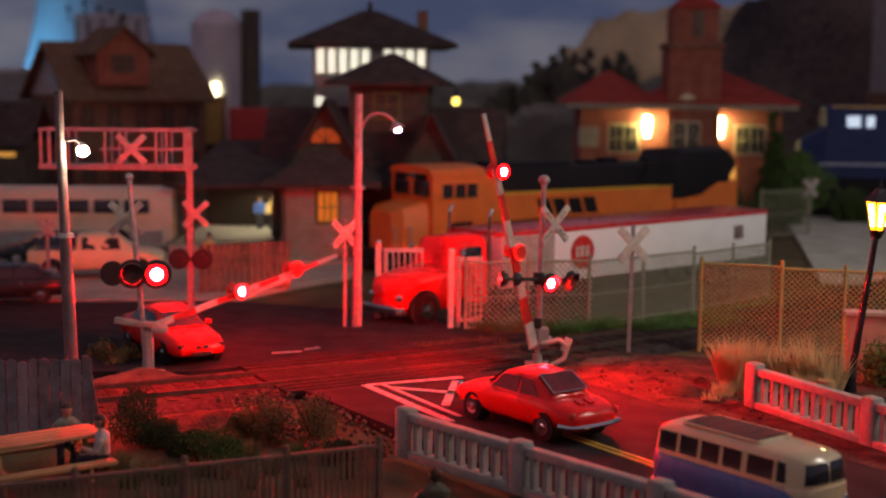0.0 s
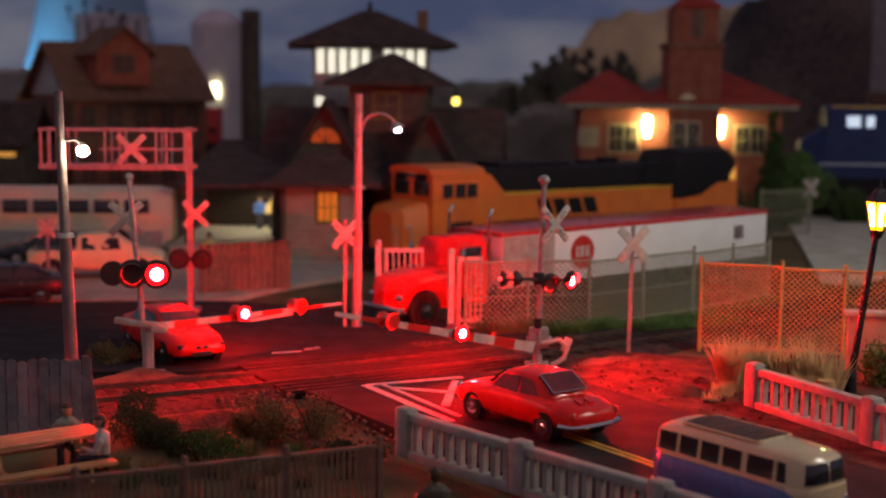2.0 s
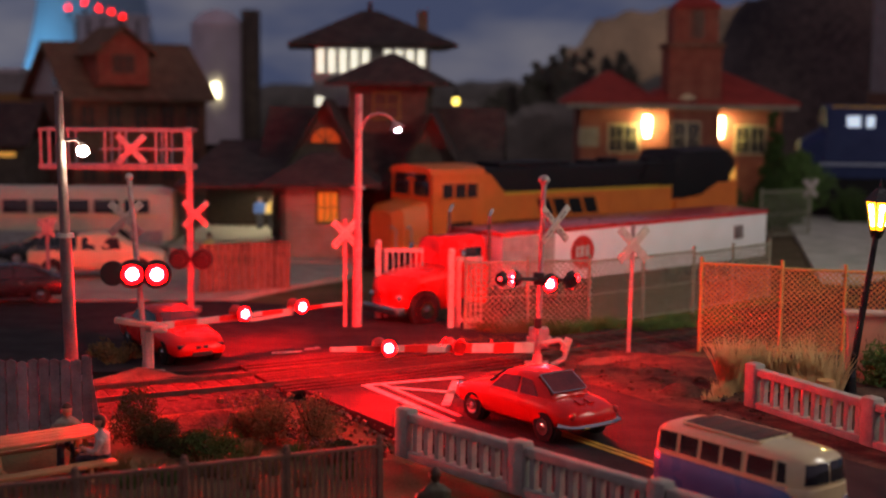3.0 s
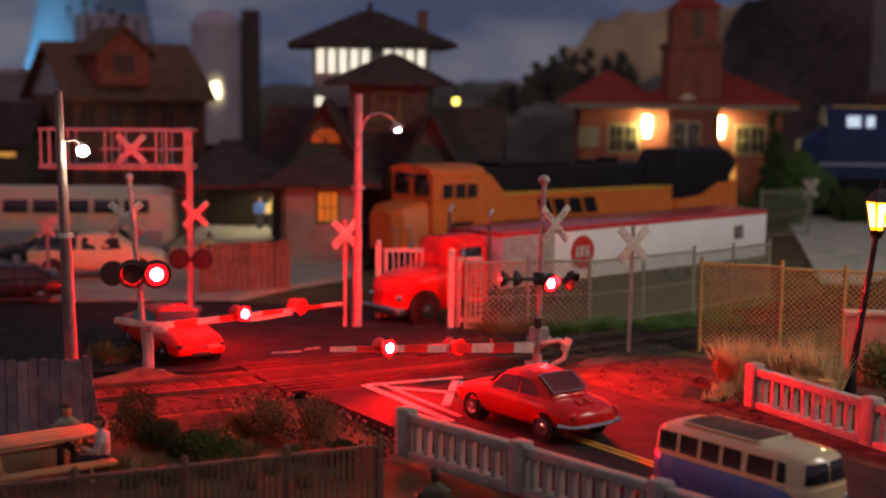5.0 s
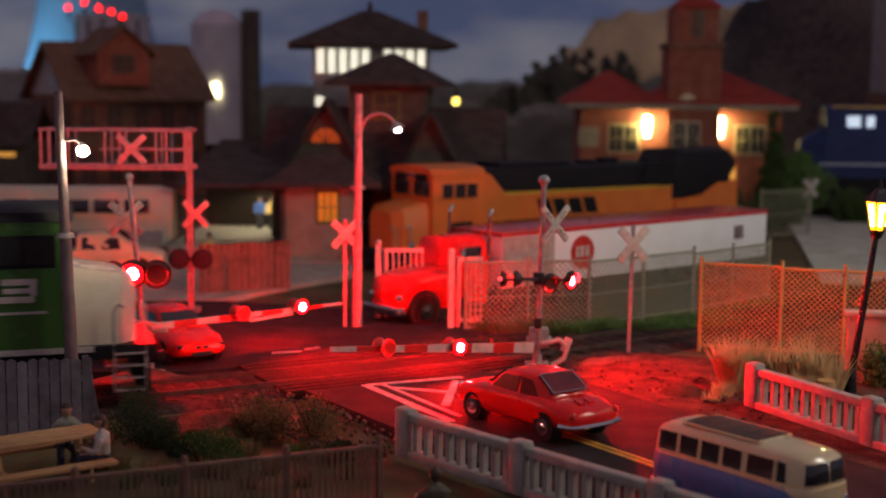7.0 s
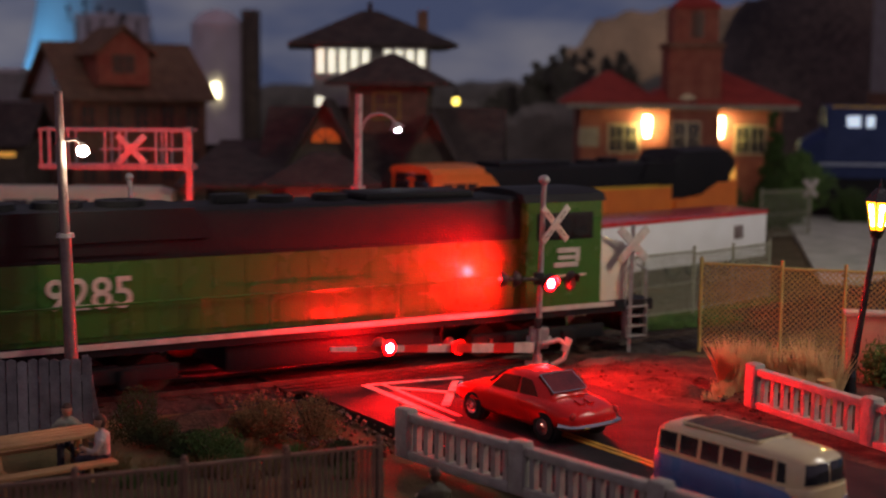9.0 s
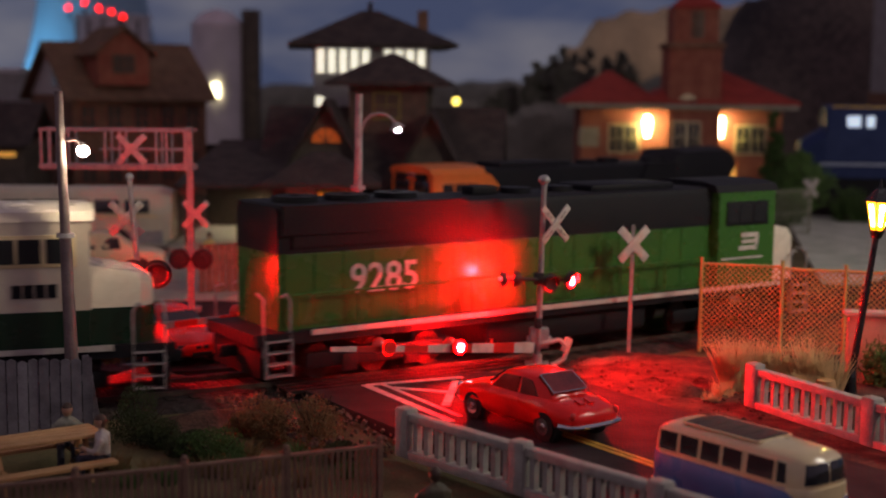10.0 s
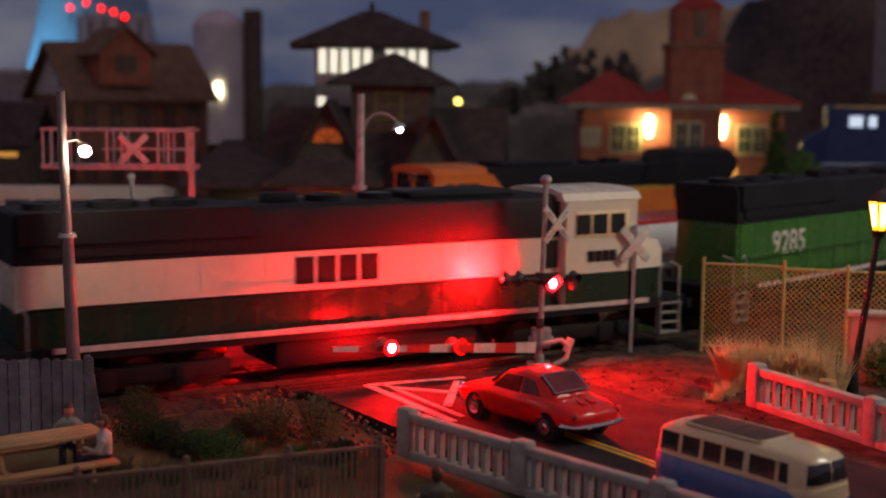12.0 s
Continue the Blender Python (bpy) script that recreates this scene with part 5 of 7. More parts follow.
def ghia():
    rows = [(-2.02, 0.55, 0.42, 0.58, 0.66), (-1.9, 0.70, 0.34, 0.66, 0.74), (-1.5, 0.78, 0.28, 0.76, 0.86), (-0.9, 0.82, 0.25, 0.82, 0.92), (-0.2, 0.80, 0.24, 0.82, 0.93),
            (0.6, 0.79, 0.24, 0.80, 0.90), (1.2, 0.80, 0.27, 0.77, 0.83), (1.7, 0.76, 0.32, 0.70, 0.76), (1.98, 0.62, 0.38, 0.60, 0.66), (2.07, 0.4, 0.44, 0.54, 0.58)]
    roof = [(-1.22, 0.62, 0.78, 0.5, 0.86, 0.89), (-0.95, 0.66, 0.80, 0.53, 1.06, 1.11), (-0.6, 0.68, 0.80, 0.55, 1.22, 1.29), (-0.1, 0.69, 0.80, 0.55, 1.27, 1.33),
            (0.35, 0.68, 0.80, 0.52, 1.22, 1.27), (0.62, 0.67, 0.80, 0.50, 1.06, 1.10), (0.95, 0.64, 0.80, 0.45, 0.84, 0.86)]
    side = [((0.66, 0.665, 0.86), (0.32, 0.585, 1.18), (-0.22, 0.592, 1.21), (-0.22, 0.675, 0.86)), ((-0.3, 0.675, 0.86), (-0.3, 0.592, 1.21), (-0.6, 0.588, 1.18), (-0.86, 0.652, 0.88))]
    g = coupe("coupe_car", 2.15, 30.65, 128, "glossy red two-door coupe waiting at the crossing", M_CARRED, rows, roof,
              [(1.18, 0.645, 0.31), (1.18, -0.645, 0.31), (-1.2, 0.655, 0.31), (-1.2, -0.655, 0.31)], [(q, "side_window") for q in side], pane=M_CABIN_GLASS)
    g.matrix_basis = g.matrix_basis @ Matrix.Scale(1.05, 4)
    sh = Shape()
    sh.poly([(-0.72, -0.45, 1.30), (-0.72, 0.45, 1.30), (-1.2, 0.48, 0.985), (-1.2, -0.48, 0.985), (-0.6, -0.46, 1.2), (-0.6, 0.46, 1.2), (-1.08, 0.5, 0.9), (-1.08, -0.5, 0.9)],
            [(0, 1, 2, 3), (7, 6, 5, 4), (0, 4, 5, 1), (1, 5, 6, 2), (2, 6, 7, 3), (3, 7, 4, 0)])
    part("rear_window", sh, M_CABIN_GLASS, g, smooth=0)
    part("rear_window_seal", Shape().tube([(-0.72, -0.46, 1.305), (-0.72, 0.46, 1.305), (-1.2, 0.49, 0.99), (-1.2, -0.49, 0.99), (-0.72, -0.46, 1.305)], 0.018, 6), M_CHROME, g, "thin chrome window trim")
    sh = Shape()
    sh.poly([(0.43, -0.46, 1.24), (0.43, 0.46, 1.24), (0.86, 0.56, 0.93), (0.86, -0.56, 0.93), (0.4, -0.46, 1.2), (0.4, 0.46, 1.2), (0.82, 0.56, 0.9), (0.82, -0.56, 0.9)],
            [(0, 1, 2, 3), (7, 6, 5, 4), (0, 4, 5, 1), (1, 5, 6, 2), (2, 6, 7, 3), (3, 7, 4, 0)])
    part("windscreen", sh, M_CARGLASS, g, smooth=0)
    part("rear_bumper", Shape().tube([(-1.7, -0.82, 0.42), (-2.0, -0.68, 0.42), (-2.1, -0.3, 0.42), (-2.1, 0.3, 0.42), (-2.0, 0.68, 0.42), (-1.7, 0.82, 0.42)], 0.055), M_CHROME, g)
    part("front_bumper", Shape().tube([(1.8, -0.78, 0.42), (2.1, -0.5, 0.42), (2.14, 0, 0.42), (2.1, 0.5, 0.42), (1.8, 0.78, 0.42)], 0.05), M_CHROME, g)
    for y in (-0.62, 0.62):
        part("tail_light", Shape().ball((-1.93, y, 0.64), 0.09, 2, (0.6, 0.9, 1)), M_REDPAINT, g)
        part("headlight", Shape().ball((1.86, y * 0.95, 0.64), 0.1, 2, (0.6, 1, 1)), M_CHROME, g)
    part("engine_lid_grille", Shape().box(-1.62, -0.14, 0.845, 0.22, 0.16, 0.02, ry=-16).box(-1.62, 0.14, 0.845, 0.22, 0.16, 0.02, ry=-16), M_CARRED, g)
    return g


def sedan(name, x, y, rz, label, paint, z=0.0):
    rows = [(-2.2, 0.72, 0.40, 0.78, 0.86), (-2.0, 0.82, 0.28, 0.88, 0.97), (-1.3, 0.86, 0.22, 0.90, 0.98), (0, 0.87, 0.20, 0.88, 0.96), (0.9, 0.87, 0.20, 0.84, 0.92), (1.6, 0.84, 0.24, 0.74, 0.82), (2.05, 0.74, 0.28, 0.62, 0.68), (2.2, 0.6, 0.34, 0.52, 0.56)]
    roof = [(-1.75, 0.68, 0.88, 0.5, 0.94, 0.96), (-1.1, 0.73, 0.88, 0.56, 1.28, 1.33), (-0.4, 0.74, 0.88, 0.58, 1.34, 1.40), (0.25, 0.74, 0.86, 0.56, 1.30, 1.35), (0.6, 0.73, 0.86, 0.52, 1.12, 1.15), (1.05, 0.7, 0.84, 0.46, 0.88, 0.9)]
    side = [((0.68, 0.735, 0.92), (0.24, 0.62, 1.24), (-0.35, 0.635, 1.29), (-0.35, 0.745, 0.92)), ((-0.42, 0.745, 0.92), (-0.42, 0.635, 1.29), (-1.0, 0.62, 1.24), (-1.4, 0.71, 0.94))]
    t = coupe(name, x, y, rz, label, paint, rows, roof, [(1.35, 0.70, 0.32), (1.35, -0.70, 0.32), (-1.3, 0.70, 0.32), (-1.3, -0.70, 0.32)], [(q, "side_window") for q in side], z=z)
    sh = Shape()
    sh.poly([(0.36, -0.5, 1.29), (0.36, 0.5, 1.29), (0.98, 0.6, 0.95), (0.98, -0.6, 0.95), (0.3, -0.5, 1.24), (0.3, 0.5, 1.24), (0.92, 0.6, 0.9), (0.92, -0.6, 0.9)],
            [(0, 1, 2, 3), (7, 6, 5, 4), (0, 4, 5, 1), (1, 5, 6, 2), (2, 6, 7, 3), (3, 7, 4, 0)])
    part("windscreen", sh, M_CARGLASS, t, smooth=0)
    for y in (-0.11, 0.11):
        part("grille", Shape().box(2.17, y, 0.53, 0.08, 0.17, 0.09, bev=0.02), M_BLACK, t)
    part("air_intake", Shape().box(2.16, 0, 0.34, 0.12, 0.6, 0.12, bev=0.02), M_BLACK, t)
    for y in (-0.52, 0.52):
        part("headlight", Shape().box(2.08, y, 0.56, 0.12, 0.34, 0.1, rz=-14 * (1 if y > 0 else -1), bev=0.02), M_CARGLASS, t)
    for y in (-0.92, 0.92):
        part("mirror", Shape().box(0.55, y, 0.95, 0.14, 0.16, 0.1, bev=0.03), paint, t)
    return t


QUAD = [(0, 1, 2, 3), (7, 6, 5, 4), (0, 4, 5, 1), (1, 5, 6, 2), (2, 6, 7, 3), (3, 7, 4, 0)]


def slab(outer, inner):
    """A four-cornered plate between an outer and an inner outline."""
    return Shape().poly(list(outer) + list(inner), QUAD)


def microbus():
    """Rounded two-tone van: blue below, cream above, many windows and an open fabric roof."""
    t = thing("microbus", 5.76, 24.32, -0.08, -52.4, "blue and cream split-window microbus with a folding fabric roof", "van", "road vehicles")
    t.matrix_basis = t.matrix_basis @ Matrix.Scale(0.855, 4)
    low, up, nose = [], [], []
    for x, w in ((-2.16, 0.60), (-2.08, 0.78), (-1.8, 0.85), (-0.5, 0.86), (1.2, 0.86), (1.75, 0.82), (1.98, 0.72), (2.1, 0.55), (2.15, 0.34)):
        low.append((x, [(w * 0.9, 0.3), (w * 0.99, 0.45), (w, 0.8), (w * 0.985, 1.12), (w * 0.95, 1.14), (0, 1.14)]))
    for x, w, zr in ((-2.14, 0.60, 1.56), (-2.06, 0.74, 1.69), (-1.8, 0.82, 1.78), (-0.5, 0.83, 1.80), (1.0, 0.83, 1.80), (1.4, 0.82, 1.785), (1.65, 0.80, 1.775), (1.82, 0.76, 1.755), (1.95, 0.69, 1.715), (2.03, 0.6, 1.64), (2.09, 0.45, 1.48)):
        wr = w * 0.88
        lift = max(0.02, (zr - 1.3) * 0.12)
        up.append((x, [(w, 1.13), (w * 0.985, 1.13 + (zr - 1.13) * 0.22), (w * 0.95, 1.13 + (zr - 1.13) * 0.52), (wr, zr - 0.13 * (zr - 1.13)), (wr * 0.84, zr), (wr * 0.45, zr + lift * 0.8), (0, zr + lift)]))
    for x, w, z in ((1.62, 0.845, 1.09), (1.8, 0.815, 0.98), (1.98, 0.735, 0.85), (2.1, 0.565, 0.74), (2.165, 0.35, 0.66)):
        nose.append((x, [(w, z), (w * 1.0, z + (1.14 - z) * 0.5), (w * 0.99, 1.13), (w * 0.95, 1.15), (0, 1.15)]))
    part("lower_body", Shape().loft(low), M_BLUEPAINT, t, smooth=60)
    part("upper_body", Shape().loft(up), M_CREAM, t, smooth=60)
    part("front_panel", Shape().loft(nose), M_CREAM, t, "cream front panel running down to a point", smooth=60)
    for sg in (-1, 1):
        part("waist_trim", Shape().tube([(-2.1, 0.7 * sg, 1.14), (-1.8, 0.86 * sg, 1.14), (1.2, 0.87 * sg, 1.14), (1.66, 0.845 * sg, 1.09), (1.98, 0.74 * sg, 0.86), (2.1, 0.57 * sg, 0.74), (2.175, 0.0, 0.62)], 0.018), M_CREAM, t)
        for x, w in ((-1.64, 0.5), (-1.03, 0.5), (-0.42, 0.5), (0.19, 0.5), (0.94, 0.68)):
            y0, y1 = 0.832 * sg, 0.775 * sg
            e = 0.032
            q = part("window_frame", slab([(x - w / 2 - e, y0 * 1.005, 1.2), (x + w / 2 + e, y0 * 1.005, 1.2), (x + w / 2 + e, y1 * 1.006, 1.67), (x - w / 2 - e, y1 * 1.006, 1.67)],
                                          [(x - w / 2 - e, y0 * 0.95, 1.2), (x + w / 2 + e, y0 * 0.95, 1.2), (x + w / 2 + e, y1 * 0.95, 1.67), (x - w / 2 - e, y1 * 0.95, 1.67)]), M_CREAM, t, smooth=0)
            part("side_window", slab([(x - w / 2, y0 * 1.014, 1.23), (x + w / 2, y0 * 1.014, 1.23), (x + w / 2, y1 * 1.016, 1.64), (x - w / 2, y1 * 1.016, 1.64)],
                                     [(x - w / 2, y0 * 0.98, 1.23), (x + w / 2, y0 * 0.98, 1.23), (x + w / 2, y1 * 0.98, 1.64), (x - w / 2, y1 * 0.98, 1.64)]), M_CARGLASS, q, smooth=0)
        part("quarter_window", slab([(1.38, 0.836 * sg, 1.23), (1.6, 0.815 * sg, 1.23), (1.55, 0.765 * sg, 1.62), (1.38, 0.785 * sg, 1.64)],
                                    [(1.38, 0.78 * sg, 1.23), (1.6, 0.76 * sg, 1.23), (1.55, 0.71 * sg, 1.62), (1.38, 0.73 * sg, 1.64)]), M_CARGLASS, t, smooth=0)
        # split windscreen: each pane bends round the nose
        rows = []
        for z, fx in ((1.24, 2.115), (1.42, 2.115), (1.56, 2.09), (1.66, 2.045)):
            rows.append([(fx - dx, y * sg * (1 - 0.2 * (z - 1.2)), z) for y, dx in ((0.035, 0.0), (0.2, 0.0), (0.4, 0.008), (0.56, 0.04), (0.67, 0.105))])
        sh = Shape()
        pts = [p for r in rows for p in r]
        pts += [(x - 0.12, y, z) for x, y, z in pts]
        fs = []
        for j in range(3):
            for i in range(4):
                k = j * 5 + i
                fs += [(k, k + 1, k + 6, k + 5), (20 + k, 20 + k + 5, 20 + k + 6, 20 + k + 1)]
        rim = [0, 1, 2, 3, 4, 9, 14, 19, 18, 17, 16, 15, 10, 5]
        fs += [(a, b, b + 20, a + 20) for a, b in zip(rim, rim[1:] + rim[:1])]
        sh.poly(pts, fs)
        part("windscreen", sh, M_CARGLASS, t, smooth=50)
        part("headlight", Shape().cyl((1.96, 0.5 * sg, 0.78), (2.14, 0.5 * sg, 0.78), 0.13, 0.12, 18).ball((2.13, 0.5 * sg, 0.78), 0.115, 2, (0.4, 1, 1)), M_CHROME, t)
        part("indicator", Shape().ball((2.06, 0.52 * sg, 1.0), 0.05, 2), M_YELLOWSTRIPE, t)
        part("tail_light", Shape().ball((-2.1, 0.62 * sg, 0.95), 0.06, 2), M_REDPAINT, t)
    part("fabric_roof", Shape().loft([(-1.4, [(0.54, 1.845), (0.52, 1.88), (0.3, 1.905), (0, 1.915)]), (0.62, [(0.54, 1.845), (0.52, 1.88), (0.3, 1.905), (0, 1.915)])]), mat("dark_fabric", (0.045, 0.032, 0.028), (0.085, 0.055, 0.042), 2.2, 0.75, bump=0.4), t)
    part("roof_edge", Shape().tube([(-1.43, -0.56, 1.855), (0.66, -0.56, 1.855), (0.66, 0.56, 1.855), (-1.43, 0.56, 1.855), (-1.43, -0.56, 1.855)], 0.028), M_CREAM, t)
    for i in range(4):
        part("fabric_fold", Shape().tube([(-1.15 + i * 0.45, -0.5, 1.88), (-1.15 + i * 0.45, 0, 1.915), (-1.15 + i * 0.45, 0.5, 1.88)], 0.018), bpy.data.materials["dark_fabric"], t)
    part("bumper", Shape().tube([(1.8, -0.9, 0.42), (2.15, -0.7, 0.42), (2.28, 0, 0.42), (2.15, 0.7, 0.42), (1.8, 0.9, 0.42)], 0.06), M_CREAM, t)
    part("rear_bumper", Shape().tube([(-1.9, -0.9, 0.42), (-2.18, -0.68, 0.42), (-2.24, 0, 0.42), (-2.18, 0.68, 0.42), (-1.9, 0.9, 0.42)], 0.06), M_CREAM, t)
    for x in (-1.25, 1.2):
        for y in (-0.72, 0.72):
            wheel(t, x, y, 0.33, 0.2, M_CREAM)


def lorry():
    """Red bonneted tractor with a white low trailer."""
    a, b = Vector((-1.9, 44.5)), Vector((13.4, 58.0))
    d = (a - b).normalized()
    rz = math.degrees(math.atan2(d.y, d.x))
    t = thing("tractor_truck", a.x, a.y, -0.1, rz, "red bonneted tractor truck with chrome stacks", "truck", "road vehicles")
    hood = []
    for x, w, z0, zs, zc in ((0.05, 0.7, 0.55, 1.3, 1.42), (-0.15, 0.92, 0.45, 1.45, 1.58), (-0.9, 1.0, 0.45, 1.62, 1.78), (-2.0, 1.05, 0.45, 1.72, 1.9)):
        hood.append((x, w, z0, zs, zc))
    part("bonnet", Shape().loft(body_rings(hood)), M_CARRED, t, smooth=60)
    part("cab", Shape().loft([(-2.0, [(1.1, 0.5), (1.12, 1.7), (0.95, 2.05), (0, 2.1)]), (-2.35, [(1.12, 0.5), (1.14, 1.7), (1.02, 2.62), (0.8, 2.75), (0, 2.8)]), (-3.6, [(1.12, 0.5), (1.14, 1.7), (1.02, 2.72), (0.8, 2.86), (0, 2.9)])]), M_CARRED, t, smooth=40)
    part("windscreen", Shape().poly([(-2.03, -0.85, 2.1), (-2.03, 0.85, 2.1), (-2.31, 0.88, 2.6), (-2.31, -0.88, 2.6), (-2.1, -0.85, 2.1), (-2.1, 0.85, 2.1), (-2.38, 0.88, 2.6), (-2.38, -0.88, 2.6)],
                                    [(0, 1, 2, 3), (7, 6, 5, 4), (0, 4, 5, 1), (1, 5, 6, 2), (2, 6, 7, 3), (3, 7, 4, 0)]), M_CARGLASS, t, smooth=0)
    for y in (-1.1, 1.1):
        part("side_window", Shape().box(-2.95, y, 2.2, 0.75, 0.06, 0.6, bev=0.02), M_CARGLASS, t)
        st = part("exhaust_pipe", Shape().cyl((-3.75, y * 0.95, 0.9), (-3.75, y * 0.95, 3.1), 0.09, n=12).tube([(-3.75, y * 0.95, 3.1), (-3.75, y * 0.95, 3.5), (-3.9, y * 0.95, 3.75)], 0.06), M_CHROME, t)
        part("mirror", Shape().box(-2.25, y * 1.25, 2.2, 0.05, 0.2, 0.5, bev=0.02).tube([(-2.3, y, 2.45), (-2.25, y * 1.25, 2.45)], 0.02), M_CHROME, t)
        part("headlight", Shape().ball((0.0, y * 0.65, 0.95), 0.13, 2), M_CHROME, t)
    for x in (-0.85, -4.6):
        for y in (-0.95, 0.95):
            part("wheel_arch", Shape().cyl((x, y - 0.12, 0.55), (x, y + 0.12, 0.55), 0.64, 0.64, 24), M_BLACK, t)
            wheel(t, x, y + (0.05 if y > 0 else -0.05), 0.5, 0.28)
    part("bumper", Shape().box(0.12, 0, 0.5, 0.16, 2.1, 0.3, bev=0.04), M_CHROME, t)
    part("chassis", Shape().box(-3.6, 0, 0.62, 4.4, 0.9, 0.25), M_BLACK, t)
    tr = thing("semi_trailer", a.x + d.x * -4.2, a.y + d.y * -4.2, -0.1, rz, "long white trailer with a red top edge and round emblem", "trailer", "road vehicles")
    part("box", Shape().span(-15.6, 0, -1.25, 1.25, 0.95, 2.78, bev=0.03), M_TRAILER, tr)
    part("top_edge", Shape().span(-15.65, 0.05, -1.28, 1.28, 2.76, 2.92, bev=0.02), M_REDPAINT, tr)
    part("front_panel", Shape().span(-2.6, -0.02, 1.24, 1.275, 1.0, 2.74), M_CONCRETE, tr, "dull grey front panel", smooth=0)
    part("emblem", Shape().cyl((-4.1, 1.24, 1.95), (-4.1, 1.28, 1.95), 0.62, 0.62, 30), M_REDPAINT, tr, "round red emblem")
    part("emblem_mark", Shape().box(-4.35, 1.285, 1.98, 0.2, 0.02, 0.42, bev=0.005).box(-4.05, 1.285, 1.98, 0.2, 0.02, 0.42, bev=0.005).box(-3.8, 1.285, 1.98, 0.14, 0.02, 0.42, bev=0.005), M_WHITE, tr, smooth=0)
    part("vent_box", Shape().box(-13.6, 1.28, 2.1, 0.55, 0.1, 0.55, bev=0.02), M_POLE, tr)
    for x in (-13.5, -12.2):
        for y in (-1.0, 1.0):
            wheel(tr, x, y, 0.48, 0.28)
    part("landing_gear", Shape().box(-3.4, 0, 0.5, 0.2, 1.6, 1.0), M_BLACK, tr, smooth=0)


def yard_vehicles():
    # cream pick-up
    t = thing("pickup_truck", -14.2, 54.6, -0.06, 8, "cream pick-up truck parked in the yard", "pickup", "road vehicles")
    rows = [(-2.7, 0.85, 0.5, 1.15, 1.18), (-2.6, 0.93, 0.42, 1.2, 1.22), (-0.3, 0.95, 0.4, 1.2, 1.24), (1.0, 0.95, 0.4, 1.2, 1.26), (2.3, 0.9, 0.42, 1.1, 1.18), (2.7, 0.75, 0.5, 0.95, 1.02)]
    part("body", Shape().loft(body_rings(rows)), M_CREAM, t, smooth=60)
    part("cab", Shape().loft(top_rings([(-0.75, 0.85, 1.15, 0.7, 1.75, 1.8), (0.2, 0.86, 1.15, 0.72, 1.86, 1.92), (0.8, 0.86, 1.15, 0.68, 1.72, 1.77), (1.5, 0.84, 1.15, 0.6, 1.22, 1.25)])), M_CREAM, t, smooth=60)
    part("bed", Shape().span(-2.5, -0.85, -0.75, 0.75, 1.18, 1.235), M_BLACK, t, smooth=0)
    for x, w in ((0.62, 0.75), (-0.28, 0.55)):
        part("side_window", Shape().poly([(x - w / 2, -0.85, 1.24), (x + w / 2, -0.85, 1.24), (x + w / 2 - 0.12, -0.72, 1.7), (x - w / 2, -0.74, 1.72), (x - w / 2, -0.78, 1.24), (x + w / 2, -0.78, 1.24), (x + w / 2 - 0.12, -0.65, 1.7), (x - w / 2, -0.65, 1.72)],
                                         [(0, 1, 2, 3), (7, 6, 5, 4), (0, 4, 5, 1), (1, 5, 6, 2), (2, 6, 7, 3), (3, 7, 4, 0)]), M_CARGLASS, t, smooth=0)
    for x in (-1.7, 1.75):
        for y in (-0.82, 0.82):
            part("wheel_arch", Shape().cyl((x, y - 0.12, 0.42), (x, y + 0.12, 0.42), 0.48, 0.48, 20), M_BLACK, t)
            wheel(t, x, y + (0.05 if y > 0 else -0.05), 0.38, 0.22)
    part("bumper", Shape().box(-2.75, 0, 0.55, 0.1, 1.8, 0.18, bev=0.03), M_CHROME, t)
    sedan("black_sedan", -15.9, 47.9, -165, "dark sedan with small lit tail lamps in the yard", M_BLACK_GLOSS, z=-0.02)
    # silver camper coach
    c = thing("coach_bus", -19.0, 63.5, -0.06, 4, "silver and cream coach with a long row of dark windows", "bus", "road vehicles")
    part("body", Shape().loft([(-6.2, [(1.1, 0.5), (1.2, 1.6), (1.05, 2.75), (0.8, 3.0), (0, 3.1)]), (5.5, [(1.1, 0.5), (1.2, 1.6), (1.05, 2.75), (0.8, 3.0), (0, 3.1)]), (6.1, [(0.95, 0.6), (1.05, 1.6), (0.85, 2.6), (0.6, 2.85), (0, 2.9)])]), M_COACH, c, smooth=50)
    part("skirt", Shape().span(-6.0, 5.7, -1.235, 1.235, 0.45, 1.05), M_SILVER, c, smooth=0)
    for i in range(8):
        part("side_window", Shape().box(-5.3 + i * 1.4, -1.165, 2.2, 1.15, 0.1, 0.62, rx=-7, bev=0.02), M_CARGLASS, c)
    part("side_stripe", Shape().box(-0.2, -1.22, 1.75, 11.4, 0.06, 0.12), M_CREAM, c, smooth=0)
    for x in (-4.0, 3.6):
        part("wheel_arch", Shape().cyl((x, -1.26, 0.55), (x, -0.9, 0.55), 0.62, 0.62, 20), M_BLACK, c)
        wheel(c, x, -1.13, 0.5, 0.26)
        wheel(c, x, 1.0, 0.5, 0.26)
    sedan("red_estate_car", -17.6, 59.0, -160, "dark hatchback with red tail lamps", M_BLACK_GLOSS, z=-0.06)


